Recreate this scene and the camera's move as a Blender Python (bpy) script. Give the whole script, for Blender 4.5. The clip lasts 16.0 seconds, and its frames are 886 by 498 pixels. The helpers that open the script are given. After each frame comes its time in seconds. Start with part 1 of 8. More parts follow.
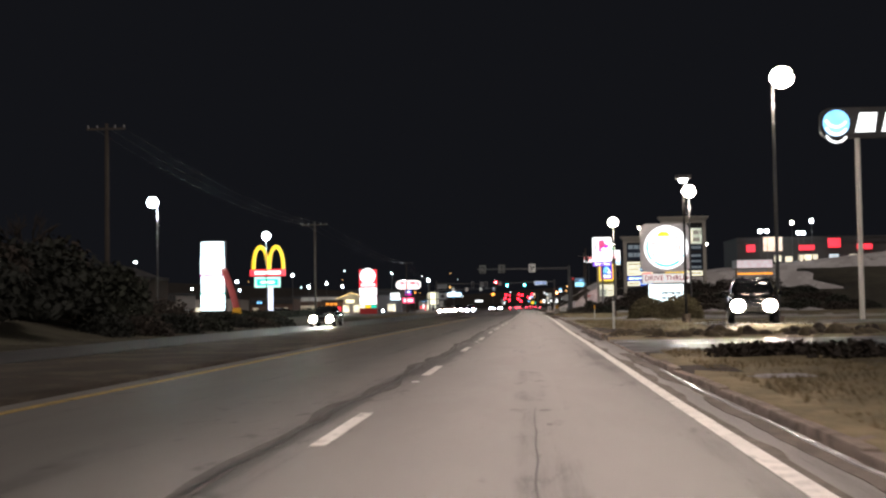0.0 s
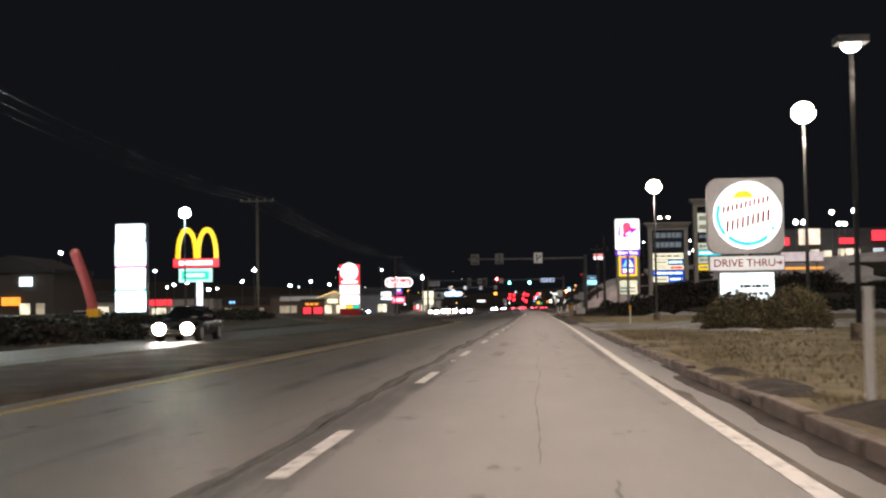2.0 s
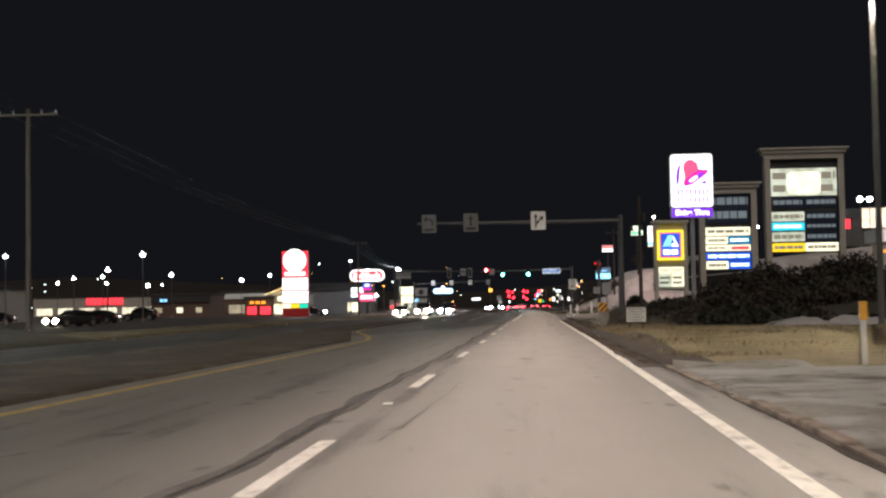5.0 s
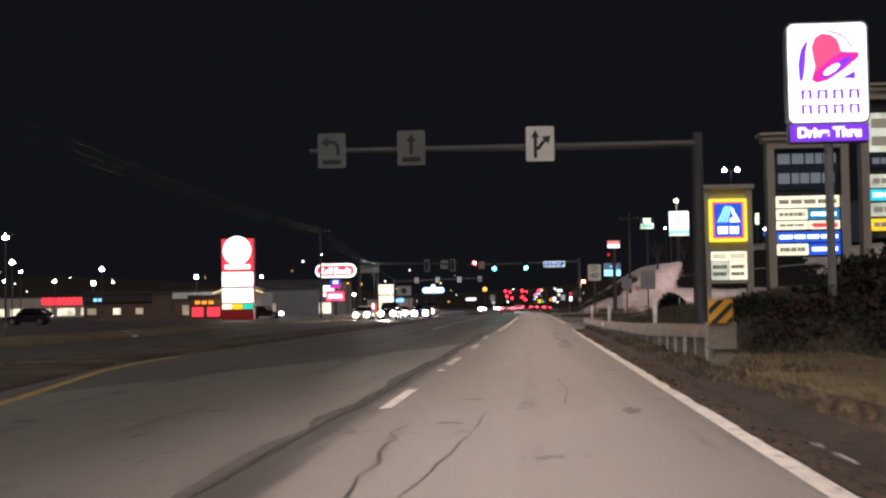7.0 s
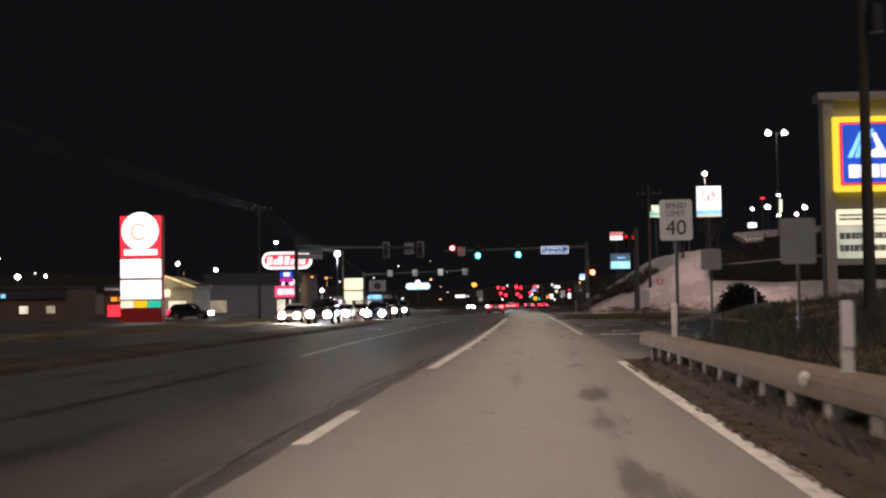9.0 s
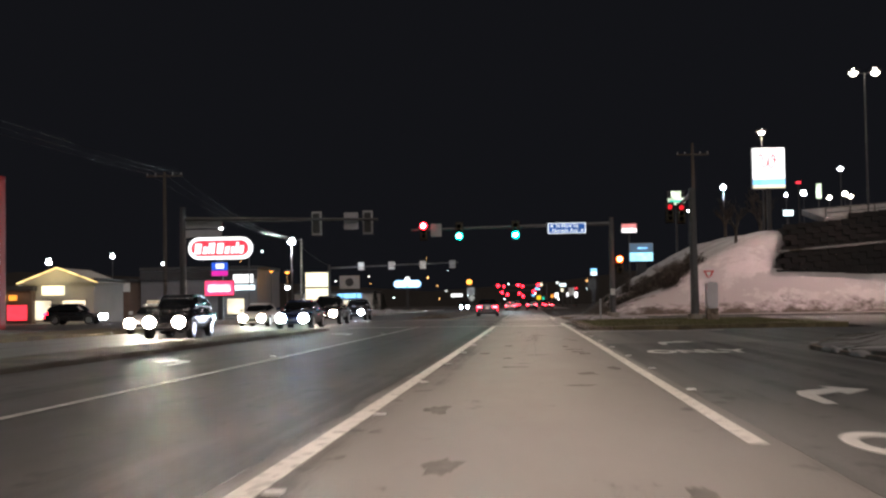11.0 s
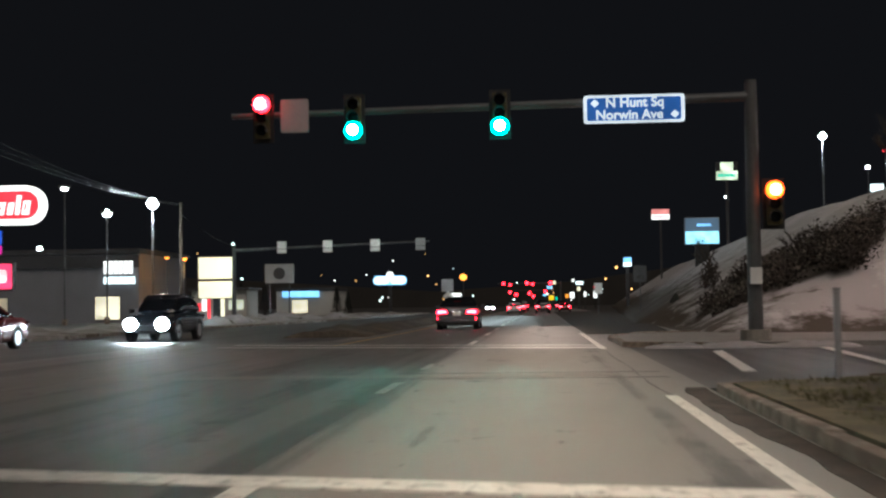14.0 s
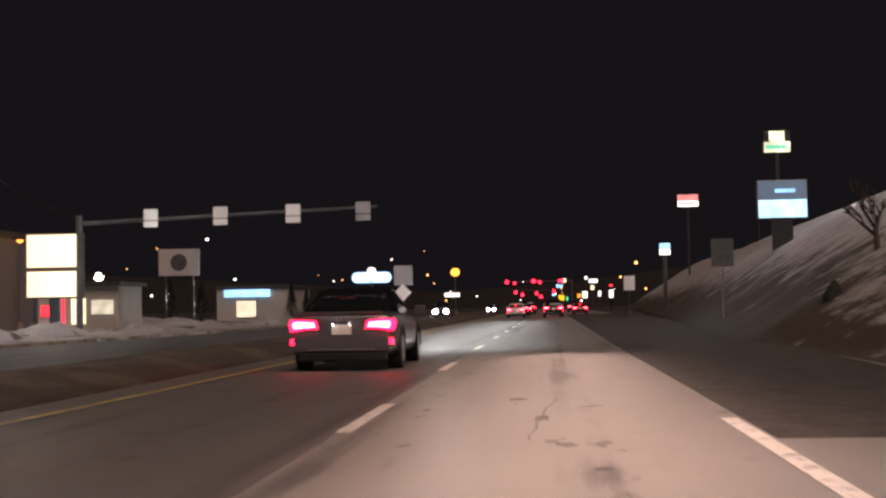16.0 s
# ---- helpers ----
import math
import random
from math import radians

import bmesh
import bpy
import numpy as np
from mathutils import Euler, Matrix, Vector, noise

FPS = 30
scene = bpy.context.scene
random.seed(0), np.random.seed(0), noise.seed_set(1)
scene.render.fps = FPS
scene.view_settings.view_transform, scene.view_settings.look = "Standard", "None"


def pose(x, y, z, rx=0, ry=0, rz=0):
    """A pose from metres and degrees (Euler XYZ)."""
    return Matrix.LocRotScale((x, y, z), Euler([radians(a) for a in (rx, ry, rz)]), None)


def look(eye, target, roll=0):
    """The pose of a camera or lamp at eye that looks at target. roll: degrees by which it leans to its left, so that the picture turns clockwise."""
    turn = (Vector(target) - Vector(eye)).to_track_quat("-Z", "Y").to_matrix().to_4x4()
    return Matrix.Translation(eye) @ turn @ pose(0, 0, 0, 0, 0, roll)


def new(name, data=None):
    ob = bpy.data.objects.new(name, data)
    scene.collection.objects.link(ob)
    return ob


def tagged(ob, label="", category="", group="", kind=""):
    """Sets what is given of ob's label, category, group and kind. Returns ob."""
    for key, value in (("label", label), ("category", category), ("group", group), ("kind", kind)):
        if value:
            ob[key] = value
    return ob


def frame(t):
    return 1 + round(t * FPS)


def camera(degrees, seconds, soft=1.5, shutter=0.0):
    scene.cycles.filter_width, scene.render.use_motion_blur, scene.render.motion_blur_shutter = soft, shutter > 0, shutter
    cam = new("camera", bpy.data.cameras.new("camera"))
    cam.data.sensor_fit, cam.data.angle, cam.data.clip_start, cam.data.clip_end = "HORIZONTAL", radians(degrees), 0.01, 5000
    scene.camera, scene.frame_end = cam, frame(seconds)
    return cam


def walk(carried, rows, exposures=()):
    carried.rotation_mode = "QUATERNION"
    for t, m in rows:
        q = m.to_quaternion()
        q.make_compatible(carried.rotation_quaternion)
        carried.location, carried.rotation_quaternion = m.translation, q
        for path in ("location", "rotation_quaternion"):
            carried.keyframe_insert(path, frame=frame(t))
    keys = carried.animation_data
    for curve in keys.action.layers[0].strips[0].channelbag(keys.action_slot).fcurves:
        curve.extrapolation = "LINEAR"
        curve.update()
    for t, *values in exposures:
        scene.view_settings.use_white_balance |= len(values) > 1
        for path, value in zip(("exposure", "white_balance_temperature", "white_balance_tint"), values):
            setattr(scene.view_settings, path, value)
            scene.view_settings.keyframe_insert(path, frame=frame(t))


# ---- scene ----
cam = camera(37.9, 16.0, soft=2.3, shutter=0.3)
# seconds, x, y, z of the eye; yaw, pitch, roll in degrees
PATH = [
    (0.0, -0.000, 0.000, 1.201, 3.672, 2.596, 0.900),
    (0.5, 0.032, 9.658, 1.200, 3.698, 2.638, 0.899),
    (1.0, 0.087, 19.003, 1.202, 3.757, 2.698, 0.886),
    (1.5, 0.122, 28.464, 1.205, 3.893, 2.625, 0.871),
    (2.0, 0.153, 38.085, 1.201, 3.926, 2.612, 0.860),
    (2.5, 0.183, 47.956, 1.199, 3.964, 2.599, 0.904),
    (3.0, 0.236, 57.489, 1.202, 3.998, 2.639, 0.919),
    (3.5, 0.283, 66.852, 1.207, 4.005, 2.654, 0.953),
    (4.0, 0.380, 76.853, 1.207, 4.007, 2.551, 0.974),
    (6.5, 0.600, 124.672, 1.197, 3.982, 2.558, 0.954),
    (7.0, 0.597, 134.210, 1.201, 3.971, 2.579, 0.912),
    (7.5, 0.626, 143.728, 1.200, 3.892, 2.571, 0.863),
    (8.0, 0.678, 153.287, 1.193, 3.828, 2.542, 0.836),
    (10.5, 0.836, 199.739, 1.201, 3.755, 2.409, 0.959),
    (11.0, 0.878, 209.521, 1.176, 3.928, 2.466, 0.946),
    (11.5, 0.889, 219.383, 1.200, 4.172, 2.508, 0.962),
    (12.0, 0.933, 228.895, 1.194, 4.271, 2.488, 0.906),
    (12.5, 0.953, 238.221, 1.166, 4.275, 2.494, 0.842),
    (13.0, 0.970, 247.940, 1.184, 4.281, 2.652, 0.843),
    (13.5, 0.951, 258.044, 1.197, 4.355, 2.698, 0.799),
    (14.0, 0.920, 267.691, 1.198, 4.428, 2.509, 0.806),
    (14.5, 0.906, 276.894, 1.189, 4.505, 2.495, 0.807),
    (15.0, 0.818, 286.592, 1.195, 4.572, 2.497, 0.920),
    (15.5, 0.720, 296.778, 1.196, 4.603, 2.508, 0.975),
    (16.0, 0.649, 306.588, 1.182, 4.769, 2.573, 0.985),
]
# seconds, stops, white balance
LOOK = [(0.0, 0.1, 6150, 11), (0.6, 0.12, 6200, 10), (1.0, 0.02, 6150, 9), (1.5, 0.1, 6200, 9), (2.5, -0.1, 6350, 12), (3.0, 0.05, 6300, 11), (3.5, 0.17, 6300, 10), (4.0, 0.17, 6300, 9), (5.6, 0.17, 6300, 9), (6.5, 0.35, 6200, 8), (7.0, 0.0, 6250, 14), (7.6, -0.35, 6450, 16), (8.2, -0.4, 6450, 17), (10.3, -0.12, 6450, 15), (11.0, 0.08, 6250, 12), (11.4, 0.28, 5800, 10), (12.0, 0.12, 5600, 7), (12.6, 0.0, 5600, 4), (13.1, -0.08, 5800, 3), (14.0, -0.13, 6150, 5), (14.9, -0.25, 6800, 19), (15.5, 0.1, 7550, 27), (16.0, 0.12, 7400, 29)]
walk(cam, [(t, pose(x, y, z, 90 + pitch, roll, yaw)) for t, x, y, z, yaw, pitch, roll in PATH], exposures=LOOK)

# ---------------------------------------------------------------- light
world = bpy.data.worlds.new("night_sky")
scene.world = world
world.use_nodes = True
bg = world.node_tree.nodes["Background"]
bg.inputs[0].default_value = (0.62, 0.64, 0.78, 1)
bg.inputs[1].default_value = 0.0095

# soft weak sun from behind, added as fill; it stands in for town glow
fill_light = bpy.data.lights.new("fill_sun", "SUN")
fill_light.energy, fill_light.angle, fill_light.color = 1.1, radians(40), (1.0, 0.84, 0.72)
fill_sun = new("fill_sun", fill_light)
fill_sun.matrix_world = look((10, -22, 30), (0, 0, 0))
# unseen overhead strips standing in for low beams of filming car and sedan ahead
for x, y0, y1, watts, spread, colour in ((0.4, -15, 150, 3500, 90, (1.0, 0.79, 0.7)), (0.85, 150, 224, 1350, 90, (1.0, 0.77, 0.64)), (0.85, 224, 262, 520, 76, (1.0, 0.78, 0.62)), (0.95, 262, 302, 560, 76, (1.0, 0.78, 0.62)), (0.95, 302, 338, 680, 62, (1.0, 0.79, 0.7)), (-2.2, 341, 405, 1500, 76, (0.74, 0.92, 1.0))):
    beam = bpy.data.lights.new("low_beam_stand_in", "AREA")
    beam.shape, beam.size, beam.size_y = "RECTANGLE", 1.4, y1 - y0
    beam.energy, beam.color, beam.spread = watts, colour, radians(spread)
    low_beam_stand_in = new("low_beam_stand_in", beam)
    low_beam_stand_in.matrix_world = pose(x, (y0 + y1) / 2, 4.9, 0, 0, -0.1)


def lamp(name, x, y, z, watts, colour, size=0.35, spot=None, target=None):
    data = bpy.data.lights.new(name, "SPOT" if spot else "POINT")
    data.energy, data.color, data.shadow_soft_size = watts, colour, size
    if spot:
        data.spot_size, data.spot_blend = radians(spot), 0.6
    ob = new(name, data)
    ob.matrix_world = look((x, y, z), target or (x, y + 0.01, 0))
    return ob


# ---------------------------------------------------------------- materials
def node(tree, kind, **values):
    n = tree.nodes.new(kind)
    for key, value in values.items():
        n.inputs[key].default_value = value
    return n


def material(name, colour, rough=0.6, metal=0.0, vary=0.25, grain=8.0, stain=0.6, bump=0.1, coat=0.0):
    """Paint, stone, metal or earth: colour that varies at two scales, with fine relief."""
    m = bpy.data.materials.new(name)
    m.use_nodes = True
    t = m.node_tree
    b = t.nodes["Principled BSDF"]
    b.inputs["Metallic"].default_value = metal
    b.inputs["Coat Weight"].default_value = coat
    place = node(t, "ShaderNodeNewGeometry")
    fine = node(t, "ShaderNodeTexNoise", Scale=grain, Detail=6.0, Roughness=0.65)
    big = node(t, "ShaderNodeTexNoise", Scale=stain, Detail=4.0, Roughness=0.55)
    for n in (fine, big):
        t.links.new(place.outputs["Position"], n.inputs["Vector"])
    both = node(t, "ShaderNodeMath")
    both.operation = "ADD"
    t.links.new(fine.outputs[0], both.inputs[0])
    t.links.new(big.outputs[0], both.inputs[1])
    ramp = node(t, "ShaderNodeMapRange")
    ramp.inputs["From Min"].default_value, ramp.inputs["From Max"].default_value = 0.65, 1.35
    ramp.inputs["To Min"].default_value, ramp.inputs["To Max"].default_value = 1 - vary, 1 + vary
    t.links.new(both.outputs[0], ramp.inputs["Value"])
    mix = node(t, "ShaderNodeVectorMath")
    mix.operation = "SCALE"
    mix.inputs[0].default_value = colour
    t.links.new(ramp.outputs[0], mix.inputs["Scale"])
    t.links.new(mix.outputs[0], b.inputs["Base Color"])
    rr = node(t, "ShaderNodeMapRange")
    rr.inputs["To Min"].default_value, rr.inputs["To Max"].default_value = max(0.05, rough - 0.12), min(1, rough + 0.12)
    t.links.new(big.outputs[0], rr.inputs["Value"])
    t.links.new(rr.outputs[0], b.inputs["Roughness"])
    if bump:
        bn = node(t, "ShaderNodeBump", Strength=bump, Distance=0.02)
        t.links.new(fine.outputs[0], bn.inputs["Height"])
        t.links.new(bn.outputs[0], b.inputs["Normal"])
    return m


def glowing(name, colour, strength, uneven=0.0, scale=1.5):
    """A lit lens, tube or sign face; uneven: how far the lamps behind the face show."""
    m = bpy.data.materials.new(name)
    m.use_nodes = True
    t = m.node_tree
    b = t.nodes["Principled BSDF"]
    b.inputs["Base Color"].default_value = (*[min(1, c) * 0.6 for c in colour], 1)
    b.inputs["Roughness"].default_value = 0.35
    b.inputs["Emission Color"].default_value = (*colour, 1)
    b.inputs["Emission Strength"].default_value = strength
    if uneven:
        place = node(t, "ShaderNodeNewGeometry")
        n = node(t, "ShaderNodeTexNoise", Scale=scale, Detail=1.0)
        t.links.new(place.outputs["Position"], n.inputs["Vector"])
        r = node(t, "ShaderNodeMapRange")
        r.inputs["From Min"].default_value, r.inputs["From Max"].default_value = 0.3, 0.7
        r.inputs["To Min"].default_value, r.inputs["To Max"].default_value = strength * (1 - uneven), strength * (1 + uneven)
        t.links.new(n.outputs[0], r.inputs["Value"])
        t.links.new(r.outputs[0], b.inputs["Emission Strength"])
    return m


# distance from the edge line in metres, and how much paler or darker the asphalt is there
LANE_WEAR = ((-9.0, -0.04), (-7.6, -0.1), (-6.5, 0.0), (-5.6, -0.1), (-4.75, 0.0), (-4.35, -0.12), (-4.0, -0.26), (-3.75, -0.16), (-3.3, -0.07), (-2.7, 0.06), (-2.15, 0.0), (-1.95, -0.04), (-1.75, -0.1), (-1.55, -0.04), (-1.3, 0.02), (-0.9, 0.06), (-0.45, -0.06), (-0.2, -0.12), (0.2, -0.1), (1.0, -0.05))


def road_material(name, low, high, streak):
    """Worn asphalt: aggregate, wheel tracks along y, patches and dark drips."""
    m = bpy.data.materials.new(name)
    m.use_nodes = True
    t = m.node_tree
    b = t.nodes["Principled BSDF"]
    place = node(t, "ShaderNodeNewGeometry")
    along = node(t, "ShaderNodeMapping")
    along.inputs["Scale"].default_value = (0.95, 0.012, 1)
    t.links.new(place.outputs["Position"], along.inputs["Vector"])
    tracks = node(t, "ShaderNodeTexNoise", Scale=1.6, Detail=3.0)
    t.links.new(along.outputs[0], tracks.inputs["Vector"])
    long = node(t, "ShaderNodeMapping")
    long.inputs["Scale"].default_value = (1.4, 0.35, 1)
    t.links.new(place.outputs["Position"], long.inputs["Vector"])
    patch = node(t, "ShaderNodeTexNoise", Scale=0.7, Detail=6.0, Roughness=0.6)
    t.links.new(long.outputs[0], patch.inputs["Vector"])
    grit = node(t, "ShaderNodeTexNoise", Scale=38.0, Detail=5.0, Roughness=0.7)
    t.links.new(place.outputs["Position"], grit.inputs["Vector"])
    total = None
    for n, k in ((tracks, streak), (patch, 0.75), (grit, 0.65)):
        s = node(t, "ShaderNodeMath")
        s.operation = "MULTIPLY"
        s.inputs[1].default_value = k
        t.links.new(n.outputs[0], s.inputs[0])
        if total is None:
            total = s
        else:
            a = node(t, "ShaderNodeMath")
            a.operation = "ADD"
            t.links.new(total.outputs[0], a.inputs[0])
            t.links.new(s.outputs[0], a.inputs[1])
            total = a
    spot = node(t, "ShaderNodeMapping")
    spot.inputs["Scale"].default_value = (1.6, 0.8, 1)
    t.links.new(place.outputs["Position"], spot.inputs["Vector"])
    drip = node(t, "ShaderNodeTexNoise", Scale=1.3, Detail=7.0, Roughness=0.66)
    t.links.new(spot.outputs[0], drip.inputs["Vector"])
    dark = node(t, "ShaderNodeMapRange")
    dark.inputs["From Min"].default_value, dark.inputs["From Max"].default_value = 0.59, 0.69
    dark.inputs["To Min"].default_value, dark.inputs["To Max"].default_value = 0.0, -0.26
    t.links.new(drip.outputs[0], dark.inputs["Value"])
    less = node(t, "ShaderNodeMath")
    less.operation = "ADD"
    t.links.new(total.outputs[0], less.inputs[0])
    t.links.new(dark.outputs[0], less.inputs[1])
    total = less
    # wear across the lanes: pale wheel paths, oil down the middle, dirt at the joint
    lanes = node(t, "ShaderNodeUVMap")
    lanes.uv_map = "lanes"
    across = node(t, "ShaderNodeSeparateXYZ")
    t.links.new(lanes.outputs[0], across.inputs[0])
    sway = node(t, "ShaderNodeTexNoise", Scale=0.22, Detail=5.0, Roughness=0.6)
    t.links.new(place.outputs["Position"], sway.inputs["Vector"])
    swing = node(t, "ShaderNodeMath")
    swing.operation = "MULTIPLY_ADD"
    swing.inputs[1].default_value = 0.55
    t.links.new(sway.outputs[0], swing.inputs[0])
    t.links.new(across.outputs[0], swing.inputs[2])
    span = node(t, "ShaderNodeMapRange")
    span.inputs["From Min"].default_value, span.inputs["From Max"].default_value = -8.72, 1.28
    t.links.new(swing.outputs[0], span.inputs["Value"])
    wear = node(t, "ShaderNodeValToRGB")
    stops = [((u + 9) / 10, 0.5 + k) for u, k in LANE_WEAR]
    while len(wear.color_ramp.elements) < len(stops):
        wear.color_ramp.elements.new(0.5)
    for e, (pos, k) in zip(wear.color_ramp.elements, stops):
        e.position, e.color = pos, (k, k, k, 1)
    t.links.new(span.outputs[0], wear.inputs[0])
    centred = node(t, "ShaderNodeMath")
    centred.operation = "SUBTRACT"
    centred.inputs[1].default_value = 0.5
    t.links.new(wear.outputs[0], centred.inputs[0])
    broken = node(t, "ShaderNodeMapRange")
    broken.inputs["From Min"].default_value, broken.inputs["From Max"].default_value = 0.36, 0.62
    broken.inputs["To Min"].default_value, broken.inputs["To Max"].default_value = 0.5, 1.25
    t.links.new(patch.outputs[0], broken.inputs["Value"])
    worn = node(t, "ShaderNodeMath")
    worn.operation = "MULTIPLY_ADD"
    t.links.new(centred.outputs[0], worn.inputs[0])
    t.links.new(broken.outputs[0], worn.inputs[1])
    t.links.new(total.outputs[0], worn.inputs[2])
    total = worn
    ramp = node(t, "ShaderNodeValToRGB")
    mid = (streak + 1.4) / 2 - 0.03
    ramp.color_ramp.elements[0].position, ramp.color_ramp.elements[0].color = mid - 0.2, (*low, 1)
    ramp.color_ramp.elements[1].position, ramp.color_ramp.elements[1].color = mid + 0.16, (*high, 1)
    t.links.new(total.outputs[0], ramp.inputs[0])
    t.links.new(ramp.outputs[0], b.inputs["Base Color"])
    rr = node(t, "ShaderNodeMapRange")
    rr.inputs["To Min"].default_value, rr.inputs["To Max"].default_value = 0.46, 0.72
    t.links.new(patch.outputs[0], rr.inputs["Value"])
    t.links.new(rr.outputs[0], b.inputs["Roughness"])
    bn = node(t, "ShaderNodeBump", Strength=0.35, Distance=0.01)
    t.links.new(grit.outputs[0], bn.inputs["Height"])
    t.links.new(bn.outputs[0], b.inputs["Normal"])
    return m


def worn_paint(name, colour, under, amount):
    """Road paint that the wheels have rubbed through."""
    m = material(name, colour, 0.6, vary=0.15, grain=20, stain=1.5, bump=0.2)
    t = m.node_tree
    b = t.nodes["Principled BSDF"]
    source = b.inputs["Base Color"].links[0].from_socket
    place = node(t, "ShaderNodeNewGeometry")
    n = node(t, "ShaderNodeTexNoise", Scale=5.0, Detail=8.0, Roughness=0.7)
    t.links.new(place.outputs["Position"], n.inputs["Vector"])
    r = node(t, "ShaderNodeMapRange")
    r.inputs["From Min"].default_value, r.inputs["From Max"].default_value = amount - 0.06, amount + 0.08
    t.links.new(n.outputs[0], r.inputs["Value"])
    mix = node(t, "ShaderNodeMix")
    mix.data_type = "RGBA"
    mix.inputs[6].default_value = (*under, 1)
    t.links.new(r.outputs[0], mix.inputs["Factor"])
    t.links.new(source, mix.inputs[7])
    t.links.new(mix.outputs[2], b.inputs["Base Color"])
    return m


def snow_material():
    """Old snow: grey-white with dirt, dead grass showing through."""
    m = material("old_snow", (0.3, 0.29, 0.29), 0.7, vary=0.2, grain=3.0, stain=0.25, bump=0.5)
    t = m.node_tree
    b = t.nodes["Principled BSDF"]
    source = b.inputs["Base Color"].links[0].from_socket
    place = node(t, "ShaderNodeNewGeometry")
    n = node(t, "ShaderNodeTexNoise", Scale=0.45, Detail=9.0, Roughness=0.66)
    t.links.new(place.outputs["Position"], n.inputs["Vector"])
    r = node(t, "ShaderNodeMapRange")
    r.inputs["From Min"].default_value, r.inputs["From Max"].default_value = 0.36, 0.42
    t.links.new(n.outputs[0], r.inputs["Value"])
    mix = node(t, "ShaderNodeMix")
    mix.data_type = "RGBA"
    mix.inputs[6].default_value = (0.055, 0.045, 0.03, 1)
    t.links.new(r.outputs[0], mix.inputs["Factor"])
    t.links.new(source, mix.inputs[7])
    t.links.new(mix.outputs[2], b.inputs["Base Color"])
    return m


def patchwork(name, colours, scale, cuts, bump=1.0, vary=0.5):
    """Ground of several kinds that run into one another in ragged patches."""
    m = material(name, colours[0], 0.92, vary=vary, grain=9, stain=0.5, bump=bump)
    t = m.node_tree
    b = t.nodes["Principled BSDF"]
    source = b.inputs["Base Color"].links[0].from_socket
    place = node(t, "ShaderNodeNewGeometry")
    for k, (colour, cut) in enumerate(zip(colours[1:], cuts)):
        move = node(t, "ShaderNodeMapping")
        move.inputs["Location"].default_value = (17.0 * k, 5.0 * k, 0)
        t.links.new(place.outputs["Position"], move.inputs["Vector"])
        n = node(t, "ShaderNodeTexNoise", Scale=scale, Detail=9.0, Roughness=0.68)
        t.links.new(move.outputs[0], n.inputs["Vector"])
        r = node(t, "ShaderNodeMapRange")
        r.inputs["From Min"].default_value, r.inputs["From Max"].default_value = cut, cut + 0.05
        t.links.new(n.outputs[0], r.inputs["Value"])
        mix = node(t, "ShaderNodeMix")
        mix.data_type = "RGBA"
        mix.inputs[7].default_value = (*colour, 1)
        t.links.new(r.outputs[0], mix.inputs["Factor"])
        t.links.new(source, mix.inputs[6])
        source = mix.outputs[2]
    t.links.new(source, b.inputs["Base Color"])
    return m


def wet_ground():
    """Driveway asphalt with sheets of melt water and thin ice that shine between dull patches."""
    m = patchwork("wet_driveway", [(0.13, 0.128, 0.125), (0.09, 0.088, 0.085), (0.2, 0.2, 0.205)], 0.5, (0.5, 0.6), 0.2)
    t = m.node_tree
    b = t.nodes["Principled BSDF"]
    place = node(t, "ShaderNodeNewGeometry")
    n = node(t, "ShaderNodeTexNoise", Scale=0.42, Detail=5.0, Roughness=0.55)
    t.links.new(place.outputs["Position"], n.inputs["Vector"])
    r = node(t, "ShaderNodeMapRange")
    r.inputs["From Min"].default_value, r.inputs["From Max"].default_value = 0.44, 0.56
    r.inputs["To Min"].default_value, r.inputs["To Max"].default_value = 0.66, 0.36
    t.links.new(n.outputs[0], r.inputs["Value"])
    t.links.new(r.outputs[0], b.inputs["Roughness"])
    return m


